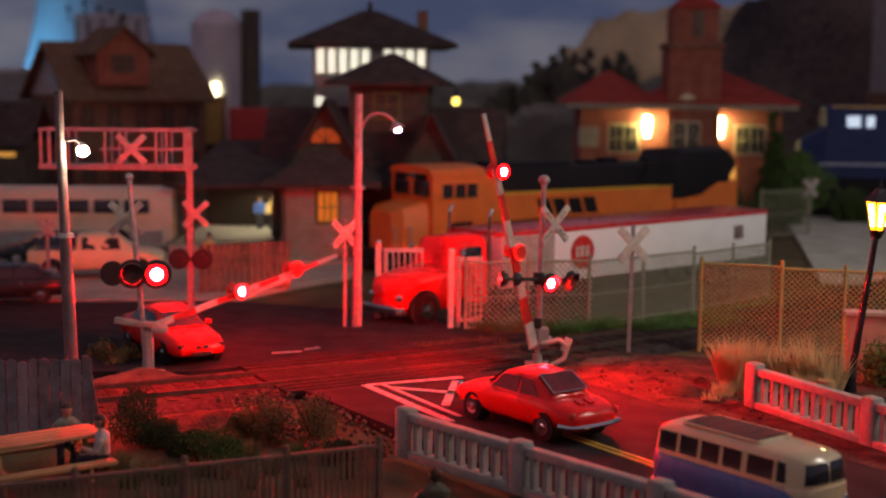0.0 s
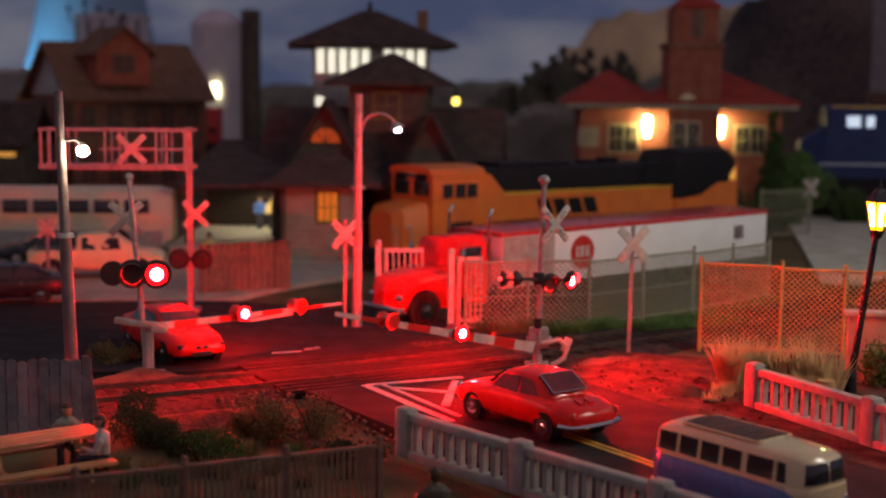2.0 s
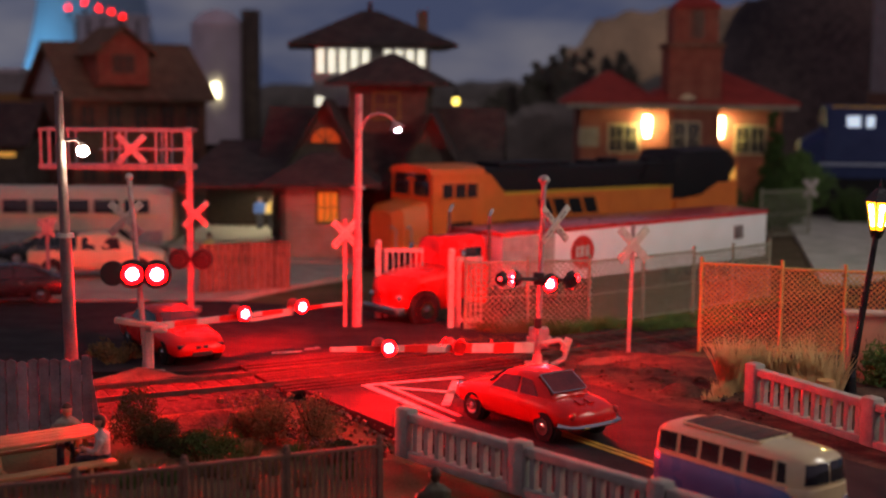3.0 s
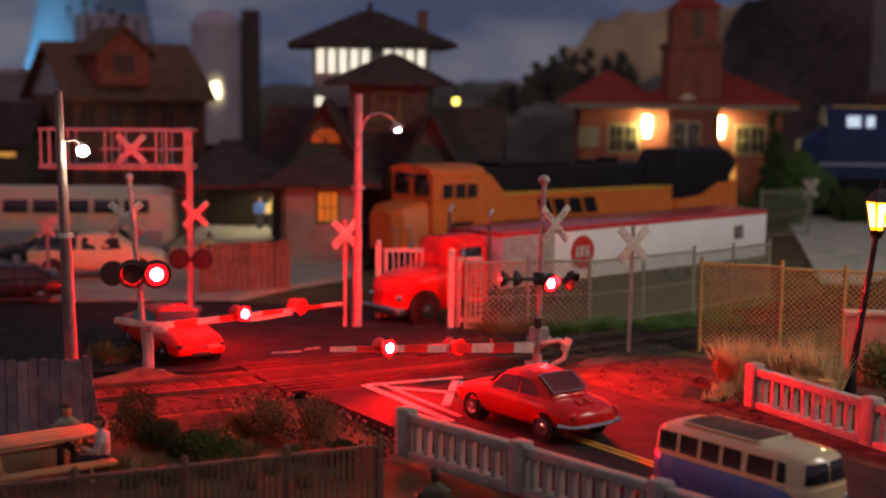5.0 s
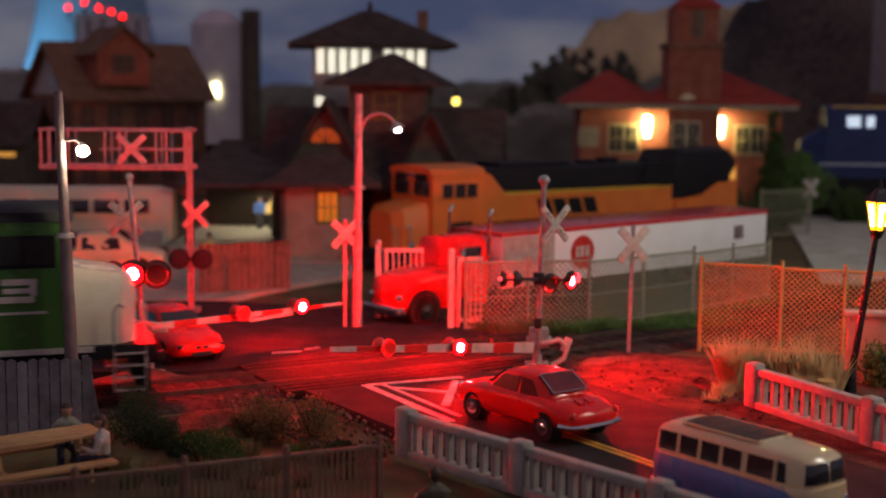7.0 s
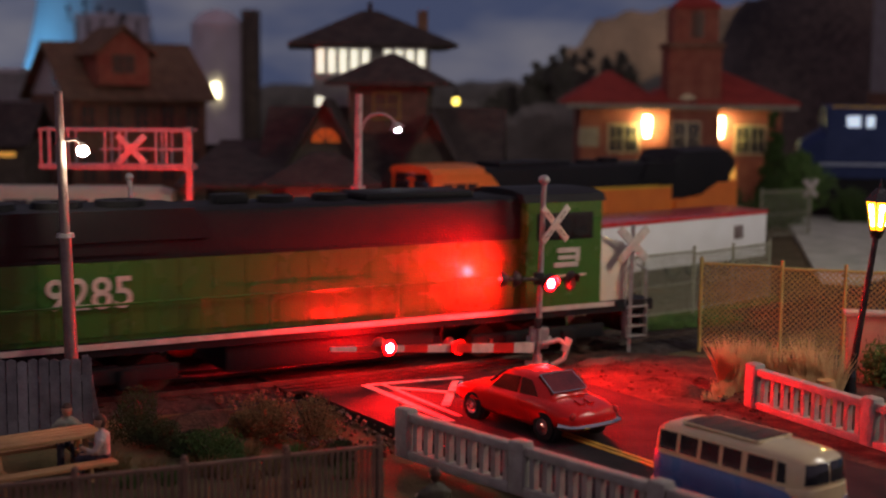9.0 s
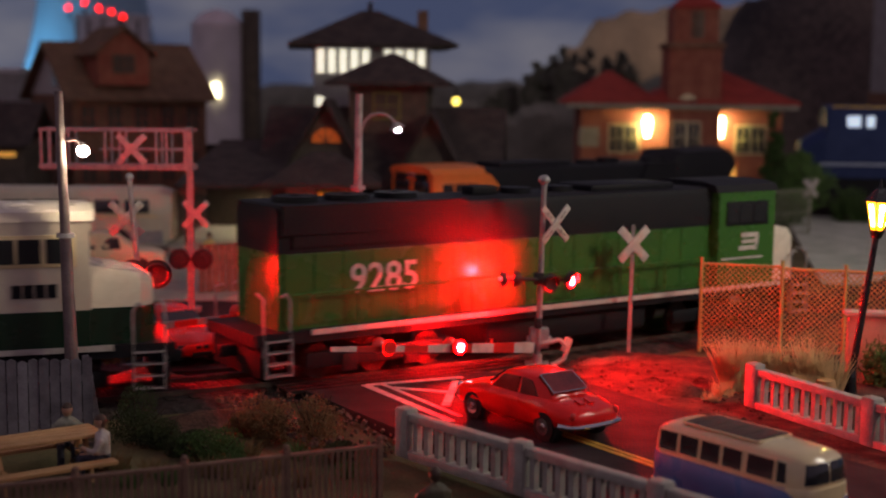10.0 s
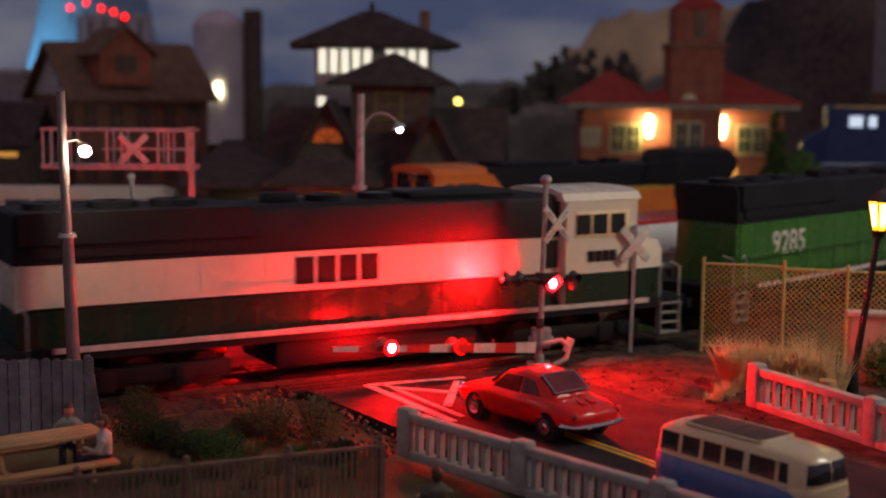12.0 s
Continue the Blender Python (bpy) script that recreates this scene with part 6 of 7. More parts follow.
# ---- buildings ----
def window(parent, x, y, z, w, h, pane, frame_m=None, bars=1):
    frame_m = frame_m or M_CREAM
    q = part("window", Shape().box(x, y + 0.02, z, w + 0.24, 0.12, h + 0.24), frame_m, parent, smooth=0)
    part("pane", Shape().box(x, y - 0.05, z, w, 0.06, h), pane, q, smooth=0)
    if bars:
        sh = Shape().box(x, y - 0.09, z, w, 0.04, 0.06)
        for i in range(bars):
            sh.box(x - w / 2 + w * (i + 1) / (bars + 1), y - 0.09, z, 0.06, 0.04, h)
        part("glazing_bar", sh, frame_m, q, smooth=0)
    return q


def gable_roof(parent, w, d, z, rise, over, material, x=0.0, y=0.0, name="roof", along_y=False):
    """A pitched roof with thick slopes, its ridge along x (or y)."""
    if along_y:
        o = [(x - w / 2 - over, z - over * rise / (w / 2)), (x, z + rise), (x + w / 2 + over, z - over * rise / (w / 2)), (x + w / 2 + over, z - over * rise / (w / 2) + 0.18), (x, z + rise + 0.22), (x - w / 2 - over, z - over * rise / (w / 2) + 0.18)]
        return part(name, Shape().prism(o, y - d / 2 - over, y + d / 2 + over), material, parent, smooth=0)
    e = z - over * rise / (d / 2)
    sh = Shape()
    pts = []
    for xx in (x - w / 2 - over, x + w / 2 + over):
        pts += [(xx, y - d / 2 - over, e), (xx, y, z + rise), (xx, y + d / 2 + over, e), (xx, y + d / 2 + over, e + 0.18), (xx, y, z + rise + 0.22), (xx, y - d / 2 - over, e + 0.18)]
    sh.poly(pts, [(0, 1, 2, 3, 4, 5), (11, 10, 9, 8, 7, 6)] + [(i, i + 6, (i + 1) % 6 + 6, (i + 1) % 6) for i in range(6)])
    return part(name, sh, material, parent, smooth=0)


def hip_roof(parent, w, d, z, rise, over, material, ridge=0.4, x=0.0, y=0.0, name="roof"):
    a, b = w / 2 + over, d / 2 + over
    r = w / 2 * ridge
    sh = Shape()
    sh.poly([(x - a, y - b, z), (x + a, y - b, z), (x + a, y + b, z), (x - a, y + b, z), (x - a, y - b, z + 0.2), (x + a, y - b, z + 0.2), (x + a, y + b, z + 0.2), (x - a, y + b, z + 0.2), (x - r, y, z + rise), (x + r, y, z + rise)],
            [(3, 2, 1, 0), (0, 1, 5, 4), (1, 2, 6, 5), (2, 3, 7, 6), (3, 0, 4, 7), (4, 5, 9, 8), (5, 6, 9), (6, 7, 8, 9), (7, 4, 8)])
    return part(name, sh, material, parent, smooth=0)


def gable_wall(parent, w, d, z, rise, material, x=0.0, y=0.0, along_y=False):
    if along_y:
        part("gable", Shape().prism([(x - w / 2, z), (x + w / 2, z), (x, z + rise)], y - d / 2, y + d / 2), material, parent, smooth=0)
    else:
        sh = Shape()
        sh.poly([(x - w / 2, y - d / 2, z), (x - w / 2, y + d / 2, z), (x - w / 2, y, z + rise), (x + w / 2, y - d / 2, z), (x + w / 2, y + d / 2, z), (x + w / 2, y, z + rise)],
                [(0, 1, 2), (5, 4, 3), (0, 3, 4, 1), (1, 4, 5, 2), (2, 5, 3, 0)])
        part("gable", sh, material, parent, smooth=0)


def buildings():
    # big brown freight house
    h = thing("freight_house", -24.6, 101, -0.2, 33, "brown two-storey freight house with a dormer and shingled roof", "house")
    part("wall", Shape().span(-5.0, 5.0, -5, 5, 0, 7.3), M_WALL_BROWN, h, smooth=0)
    gable_wall(h, 10.0, 10, 7.3, 3.5, M_WHITE)
    gable_roof(h, 10.0, 10, 7.35, 3.6, 0.7, M_ROOF_BROWN)
    part("dormer", Shape().span(-3.2, 0.6, -5.2, 0, 8.0, 10.4), M_WALL_BRICK, h, smooth=0)
    gable_wall(h, 3.8, 5.2, 10.4, 1.5, M_WALL_BRICK, x=-1.3, y=-2.6, along_y=True)
    gable_roof(h, 3.8, 5.2, 10.4, 1.6, 0.45, M_ROOF_BROWN, x=-1.3, y=-2.6, name="dormer_roof", along_y=True)
    window(h, -1.3, -5.22, 9.5, 1.5, 1.2, M_WALL_DARK, M_WALL_BROWN)
    for x in (-3.9, -2.0, 0.0, 2.0, 3.9):
        window(h, x, -5.02, 5.6, 1.0, 1.9, M_WALL_DARK, M_WALL_BRICK)
        window(h, x, -5.02, 2.2, 1.0, 2.2, M_WALL_DARK, M_WALL_BRICK)
    part("attic_window", Shape().box(-5.03, -1.2, 8.6, 0.1, 1.1, 1.3), M_CARGLASS, h, smooth=0)
    # long low shed at the left edge
    s = thing("long_shed", -33.5, 92, -0.2, 0, "long dark shed with a lit eave strip", "shed")
    part("wall", Shape().span(-10, 5.6, -3, 3, 0, 4.2), M_WALL_DARK, s, smooth=0)
    gable_roof(s, 15.6, 6, 4.2, 2.4, 0.5, M_ROOF_DARK, x=-2.2)
    part("lit_strip", Shape().box(-1.5, -3.08, 3.35, 13, 0.08, 0.28), M_WIN_AMBER, s, "narrow lit window strip", smooth=0)
    # pale far hall
    f = thing("far_hall", -46, 140, -0.2, 0, "pale bluish far industrial hall", "building")
    part("wall", Shape().span(-12, 3.0, -4, 4, 0, 9.2), M_WALL_GREY, f, smooth=0)
    part("roof", Shape().span(-12.3, 3.3, -4.3, 4.3, 9.2, 9.6), M_SILO, f, smooth=0)
    # silo with a lit doorway lamp and dark elevator leg
    si = thing("grain_silo", -25.3, 150, -0.2, 0, "pale grain silo with a domed top and dark elevator shaft", "silo")
    part("drum", Shape().cyl((0, 0, 0), (0, 0, 14.8), 2.9, 2.9, 28).cyl((0, 0, 14.8), (0, 0, 16.0), 2.9, 1.8, 28).cyl((0, 0, 16.0), (0, 0, 16.5), 1.8, 0.3, 28), M_SILO, si)
    part("elevator_shaft", Shape().span(2.8, 4.7, -1, 1, 0, 16.4, bev=0.2), M_WALL_DARK, si)
    part("wall_lamp", Shape().box(0.3, -3.15, 7.5, 0.65, 0.4, 1.7, bev=0.15), glow("silo_lamp", (1.0, 0.92, 0.5), 10), si, "glowing wall lamp")
    # power plant with a row of red warning lamps
    pp = thing("power_plant", -44.3, 180, -0.2, 0, "round grey plant tower with red warning lamps on its rim", "tower")
    part("drum", Shape().cyl((0, 0, 0), (0, 0, 16.6), 4.9, 4.9, 32).cyl((0, 0, 16.6), (0, 0, 17.2), 5.1, 5.1, 32), M_SILO, pp)
    for i in range(5):
        part("rib", Shape().box(-4 + 2 * i, -math.sqrt(max(0.5, 24 - (-4 + 2 * i) ** 2)), 8.3, 0.35, 0.3, 16.4), M_WALL_DARK, pp, smooth=0)
    for x, z in ((-4.45, 17.9), (-2.35, 18.6), (-0.45, 17.85), (1.15, 17.4), (2.6, 16.8)):
        y = -4.95
        part("lamp_stem", Shape().cyl((x, y + 0.35, z - 1.8), (x, y + 0.35, z), 0.12), M_BLACK, pp)
        housing(pp, (x, y, z), -14, 0.36, 0.0, 0.0)
        lens(pp, (x, y, z), -14, ROOF_ON, M_RED_ROOF, 0.36, "red warning lamp")
    # pale cooling tower lit by blue floodlight, whose blue is also put into the concrete's colour
    ct = thing("cooling_tower", -53.4, 205, -0.2, 0, "cooling tower washed in pale blue light", "tower")
    rings = [(0, 13.5), (6, 11.6), (12, 9.8), (18, 8.4), (24, 7.6), (30, 7.8)]
    sh = Shape()
    n = 32
    pts = [(r * math.cos(2 * math.pi * i / n), r * math.sin(2 * math.pi * i / n), z) for z, r in rings for i in range(n)]
    sh.poly(pts, [(j * n + i, j * n + (i + 1) % n, (j + 1) * n + (i + 1) % n, (j + 1) * n + i) for j in range(len(rings) - 1) for i in range(n)])
    part("shell", sh, mat("blue_lit_concrete", (0.35, 0.5, 0.62), (0.28, 0.42, 0.55), 0.1, 0.9), ct, smooth=60)
    part("rim", Shape().cyl((0, 0, 29.6), (0, 0, 30.4), 8.0, 8.0, 32, caps=False), M_SILO, ct)
    # switch tower
    tw = thing("switch_tower", -4.45, 80, -0.2, 6, "railway switch tower with a glowing window band and wide hip roof", "tower")
    part("wall", Shape().span(-3.3, 3.3, -2.6, 2.6, 0, 8.3), M_WALL_GREY, tw, smooth=0)
    part("cabin", Shape().span(-3.35, 3.35, -2.65, 2.65, 8.3, 10.4), M_WALL_GREY, tw, smooth=0)
    hip_roof(tw, 6.7, 5.3, 10.3, 2.2, 1.45, M_ROOF_DARK, 0.15)
    part("chimney", Shape().span(2.9, 3.5, 0.6, 1.2, 10.4, 12.6, bev=0.04), M_WALL_BROWN, tw)
    part("finial", Shape().cyl((0, 0, 12.3), (0, 0, 13.0), 0.2, 0.12), M_ROOF_DARK, tw)
    for i in range(10):
        x = -2.95 + i * 0.64
        if i == 5:
            continue
        window(tw, x, -2.68, 9.5, 0.42, 1.35, M_WIN_WHITE, M_WALL_GREY, 0)
    part("side_window", Shape().box(-3.0, -2.66, 6.75, 0.45, 0.1, 1.45), M_WIN_WHITE, tw, "lit narrow window", smooth=0)
    # dark gabled station house before the tower
    st = thing("station_house", -3.2, 70, -0.2, -4, "dark timber station house with steep gables and a fan window", "house")
    part("wall", Shape().span(-5.2, 5.6, -3.5, 3.5, 0, 3.6), M_WALL_DARK, st, smooth=0)
    gable_roof(st, 10.8, 7, 3.6, 3.2, 0.8, M_ROOF_DARK, x=0.2)
    part("tower", Shape().span(-1.6, 2.4, -1.4, 2.4, 3.6, 8.2), M_WALL_DARK, st, smooth=0)
    hip_roof(st, 4.0, 3.8, 8.1, 1.7, 1.1, M_ROOF_DARK, 0.1, x=0.4, y=0.5, name="tower_roof")
    for x, w in ((-2.3, 4.4), (2.9, 3.4)):
        gable_wall(st, w, 1.6, 3.6, 3.5 if x < 0 else 3.0, M_WALL_DARK, x=x, y=-3.6, along_y=True)
        gable_roof(st, w, 2.4, 3.6, 3.6 if x < 0 else 3.1, 0.4, M_ROOF_DARK, x=x, y=-3.4, name="gable_roof", along_y=True)
    fan = Shape()
    k = 10
    fan.prism([(-2.3 + 0.72 * math.cos(math.pi * i / k), 5.3 + 0.72 * math.sin(math.pi * i / k)) for i in range(k + 1)], -4.52, -4.42)
    part("fan_window", fan, M_FAN, st, "dim orange fan window", smooth=0)
    part("fan_bar", Shape().box(-2.3, -4.54, 5.65, 0.05, 0.04, 0.7).box(-2.5, -4.54, 5.55, 0.05, 0.04, 0.6, ry=-40).box(-2.1, -4.54, 5.55, 0.05, 0.04, 0.6, ry=40), M_WALL_DARK, st, smooth=0)
    window(st, 0.35, -1.42, 7.1, 1.2, 1.2, M_WALL_DARK, M_OLIVE)
    # small clapboard shelter with orange window
    sh_ = thing("station_shelter", -6.0, 62.2, -0.2, 3, "small grey clapboard shelter with an orange lit window", "shed")
    part("wall", Shape().span(-1.35, 2.1, -1.6, 2.2, 0.25, 3.6), M_WALL_TAN, sh_, smooth=0)
    for i in range(11):
        part("clapboard", Shape().box(0.375, -1.62, 0.5 + i * 0.29, 3.45, 0.06, 0.25, rx=6), M_WALL_TAN, sh_, smooth=0)
    hip_roof(sh_, 3.6, 3.8, 3.5, 1.5, 0.9, M_ROOF_DARK, 0.3, x=0.38, y=0.3)
    window(sh_, 0.65, -1.68, 2.6, 0.85, 1.3, M_WIN_ORANGE, M_OLIVE, 2)
    part("corner_post", Shape().span(-1.45, -1.25, -1.75, -1.6, 0.2, 3.6), M_WALL_DARK, sh_, smooth=0)
    part("platform", Shape().span(-1.8, 2.6, -2.6, 2.4, 0, 0.25), M_PAD, sh_, smooth=0)
    # open platform canopy joined to the shelter
    cp = thing("platform_canopy", -9.6, 67.5, -0.2, 0, "dark shingled platform canopy on slim posts over a pale platform", "canopy")
    part("canopy_roof", Shape().poly([(-3.0, -5.2, 3.25), (3.4, -5.2, 3.25), (3.4, 3.6, 5.0), (-2.2, 3.6, 5.0), (-3.0, -5.2, 3.43), (3.4, -5.2, 3.43), (3.4, 3.6, 5.2), (-2.2, 3.6, 5.2)],
                                     [(3, 2, 1, 0), (4, 5, 6, 7), (0, 1, 5, 4), (1, 2, 6, 5), (2, 3, 7, 6), (3, 0, 4, 7)]), M_ROOF_DARK, cp, smooth=0)
    part("platform", Shape().span(-3.4, 2.0, -4.6, 4.4, 0, 0.55, bev=0.03), M_PAD, cp, "pale concrete platform", smooth=0)
    # Near-black wall: the shade under the canopy is put into its colour.
    part("back_wall", Shape().span(-3.2, 3.6, 4.4, 4.7, 0, 4.9), M_TIE, cp, smooth=0)
    for x in (-2.6, 1.75):
        part("canopy_post", Shape().box(x, -4.4, 1.9, 0.16, 0.16, 2.75).box(x, -4.4, 3.1, 0.7, 0.12, 0.12), M_WALL_DARK, cp, smooth=0)
    # brick depot with wall lamps
    d = thing("brick_depot", 17.3, 101.5, 0.3, -2, "red brick railway depot with a clock tower and red tiled roof", "station")
    part("wall", Shape().span(-7.2, 7.4, -3.5, 4.5, -0.6, 6.6), M_WALL_BRICK, d, smooth=0)
    hip_roof(d, 5.0, 8, 6.5, 2.5, 1.1, M_ROOF_RED, 0.06, x=-4.9, y=0.5)
    hip_roof(d, 9.2, 8, 6.5, 2.7, 1.1, M_ROOF_RED, 0.1, x=2.8, y=0.5)
    part("tower", Shape().span(-1.0, 2.8, -4.3, 0, 0, 10.6), M_WALL_BRICK, d, smooth=0)
    part("tower_cornice", Shape().span(-1.2, 3.0, -4.5, 0.2, 10.6, 10.95), M_WALL_BROWN, d, smooth=0)
    part("belfry", Shape().span(-0.7, 2.5, -4.1, -0.3, 10.95, 13.4), M_WALL_BRICK, d, smooth=0)
    part("belfry_window", Shape().span(0.55, 1.45, -4.1, -3.9, 11.3, 13.2), M_WALL_TAN, d, smooth=0)
    hip_roof(d, 2.8, 3.6, 13.4, 1.6, 0.25, M_ROOF_RED, 0.1, x=1.0, y=-2.2, name="belfry_roof")
    part("fascia", Shape().span(-8.3, 8.3, -4.65, -4.4, 6.2, 6.55), M_WALL_TAN, d, smooth=0)
    for x in (-4.6, -3.5, 4.6, 5.7):
        window(d, x, -3.52, 4.0, 0.95, 1.9, M_CARGLASS, M_CREAM)
    part("shutter", Shape().box(-6.6, -3.55, 4.1, 1.5, 0.1, 1.4), M_WALL_TAN, d, "closed tan shutter", smooth=0)
    window(d, -0.1, -4.32, 4.2, 0.8, 2.0, M_CARGLASS, M_CREAM)
    window(d, 0.9, -4.32, 4.2, 0.8, 2.0, M_CARGLASS, M_CREAM)
    arch = Shape()
    arch.prism([(0.4 + 0.75 * math.cos(math.pi * i / 10), 6.2 + 1.1 * math.sin(math.pi * i / 10)) for i in range(11)], -4.42, -4.32)
    part("arched_window", arch, M_CREAM, d, smooth=0)
    part("arched_pane", Shape().box(0.1, -4.44, 6.6, 0.4, 0.06, 0.6).box(0.7, -4.44, 6.6, 0.4, 0.06, 0.6), M_CARGLASS, d, smooth=0)
    for x in (-2.4, 2.85):
        part("wall_lamp", Shape().cyl((x, -4.0, 4.3), (x, -4.0, 5.2), 0.16, 0.3, 12).cyl((x, -4.0, 5.2), (x, -4.0, 5.65), 0.3, 0.16, 12).ball((x, -4.0, 4.3), 0.16, 2), M_WARM, d, "bright warm wall lamp")
        part("lamp_bracket", Shape().box(x, -3.72, 5.75, 0.1, 0.5, 0.1), M_BLACK, d, smooth=0)
    # far right pale block
    b = thing("far_block", 33.8, 104, -0.2, 0, "plain pale building with a dark base", "building")
    part("wall", Shape().span(0, 6, -3, 3, 0, 16), M_WALL_GREY, b, smooth=0)
    part("base_band", Shape().span(-0.1, 6.1, -3.1, 3.1, 0, 8), M_WALL_BROWN, b, smooth=0)


# ---- hills and plants ----
def ridge(name, xs, y, heights, material, label, depth=10, rough=0.6, seed=1):
    """A hill with an uneven crest, drawn by a smooth list of heights and noise."""
    sh = Shape()
    n = 90
    pts = []
    rows = 7
    for j in range(rows):
        for i in range(n + 1):
            u = i / n
            x = xs[0] + (xs[1] - xs[0]) * u
            k = u * (len(heights) - 1)
            a = int(min(k, len(heights) - 2))
            f = k - a
            f = f * f * (3 - 2 * f)
            top = heights[a] * (1 - f) + heights[a + 1] * f + rough * noise.noise((x * 0.25, seed, 0)) + rough * 0.5 * noise.noise((x * 0.9, seed, 4))
            v = j / (rows - 1)
            pts.append((x, y + depth * v * v + 1.2 * noise.noise((x * 0.12, v * 4, seed)), -0.5 + (top + 0.5) * math.sin(v * math.pi / 2)))
    w = n + 1
    sh.poly(pts, [(j * w + i, j * w + i + 1, (j + 1) * w + i + 1, (j + 1) * w + i) for j in range(rows - 1) for i in range(n)])
    return tagged(part(name, sh, material, smooth=50), label, "hill", "", "structure")


def leaf_cloud(sh, c, r, n, size, rng, sc=(1, 1, 1), up=0.0):
    pts, fs = [], []
    for _ in range(n):
        v = Vector((rng.gauss(0, 1), rng.gauss(0, 1), rng.gauss(0, 1))).normalized() * r * (0.45 + 0.55 * rng.random() ** 0.5)
        p = Vector(c) + Vector((v.x * sc[0], v.y * sc[1], v.z * sc[2]))
        a = Vector((rng.gauss(0, 1), rng.gauss(0, 1), rng.gauss(0, 1) + up)).normalized() * size * rng.uniform(0.6, 1.3)
        b = a.orthogonal().normalized() * size * 0.45
        k = len(pts)
        pts += [p - a, p + b, p + a, p - b]
        fs.append((k, k + 1, k + 2, k + 3))
    sh.poly(pts, fs)


def bush(name, x, y, r, h, material, label, rng, n=900, size=0.07, up=0.0):
    t = thing(name, x, y, -0.25, 0, label, "bush", "bushes")
    st = Shape()
    for i in range(9):
        a = rng.uniform(0, 6.28)
        q = r * rng.uniform(0.3, 0.8)
        st.cyl((0, 0, 0), (q * math.cos(a), q * math.sin(a), h * rng.uniform(0.5, 0.9)), 0.025, 0.01, 5)
    part("stem", st, M_BARK, t)
    sh = Shape()
    for i in range(9):
        a, q = rng.uniform(0, 6.28), r * rng.uniform(0, 0.62)
        leaf_cloud(sh, (q * math.cos(a), q * math.sin(a), h * rng.uniform(0.12, 0.62)), r * 0.55, n // 9, size, rng, (1, 1, h / r * 0.6), up)
    part("crown", sh, material, t, smooth=0)


def grass_tuft(name, x, y, r, h, material, label, rng, n=160, lean=0.5):
    t = tagged(new(name), label, "grass", "grass tufts")
    t.matrix_basis = place(x, y, -0.25)
    sh = Shape()
    pts, fs = [], []
    for _ in range(n):
        a, q = rng.uniform(0, 6.28), r * rng.random()
        p = Vector((q * math.cos(a) * 0.5, q * math.sin(a) * 0.5, 0))
        d = Vector((math.cos(a) * lean * rng.random(), math.sin(a) * lean * rng.random(), 1)).normalized() * h * rng.uniform(0.55, 1.1)
        w = d.orthogonal().normalized() * (0.03 if h > 0.8 else 0.014)
        k = len(pts)
        pts += [p - w, p + w, p + d * 0.6 + w * 0.8, p + d * 0.6 - w * 0.8, p + d * 1.0 + Vector((d.x, d.y, 0)) * 0.25]
        fs += [(k, k + 1, k + 2, k + 3), (k + 3, k + 2, k + 4)]
    sh.poly(pts, fs)
    part("tuft", sh, material, t, smooth=0)


def tree(x, y, h, r, label, rng, material, n=2200, conical=False, size=0.22):
    t = thing("tree", x, y, -0.25, 0, label, "tree", "trees")
    tr = Shape().cyl((0, 0, 0), (0.1, 0, h * 0.55), 0.3, 0.16, 9).cyl((0.1, 0, h * 0.55), (0, 0, h * 0.92), 0.16, 0.04, 8)
    for i in range(8):
        a, z = rng.uniform(0, 6.28), h * rng.uniform(0.25, 0.7)
        tr.cyl((0.05, 0, z), (r * 0.7 * math.cos(a), r * 0.7 * math.sin(a), z + h * 0.12), 0.08, 0.02, 5)
    part("trunk", tr, M_BARK, t)
    sh = Shape()
    for i in range(60):
        v = rng.random() ** 1.25
        z = h * (0.12 + 0.85 * v)
        q = r * (1 - v * 0.85 if conical else math.sqrt(max(0.05, 1 - (2 * v - 0.9) ** 2)))
        a = rng.uniform(0, 6.28)
        qq = q * rng.uniform(0.2, 0.75)
        leaf_cloud(sh, (qq * math.cos(a), qq * math.sin(a), z), max(0.2, q * 0.42), n // 60, size, rng, (1, 1, 0.7))
    part("crown", sh, material, t, smooth=0)


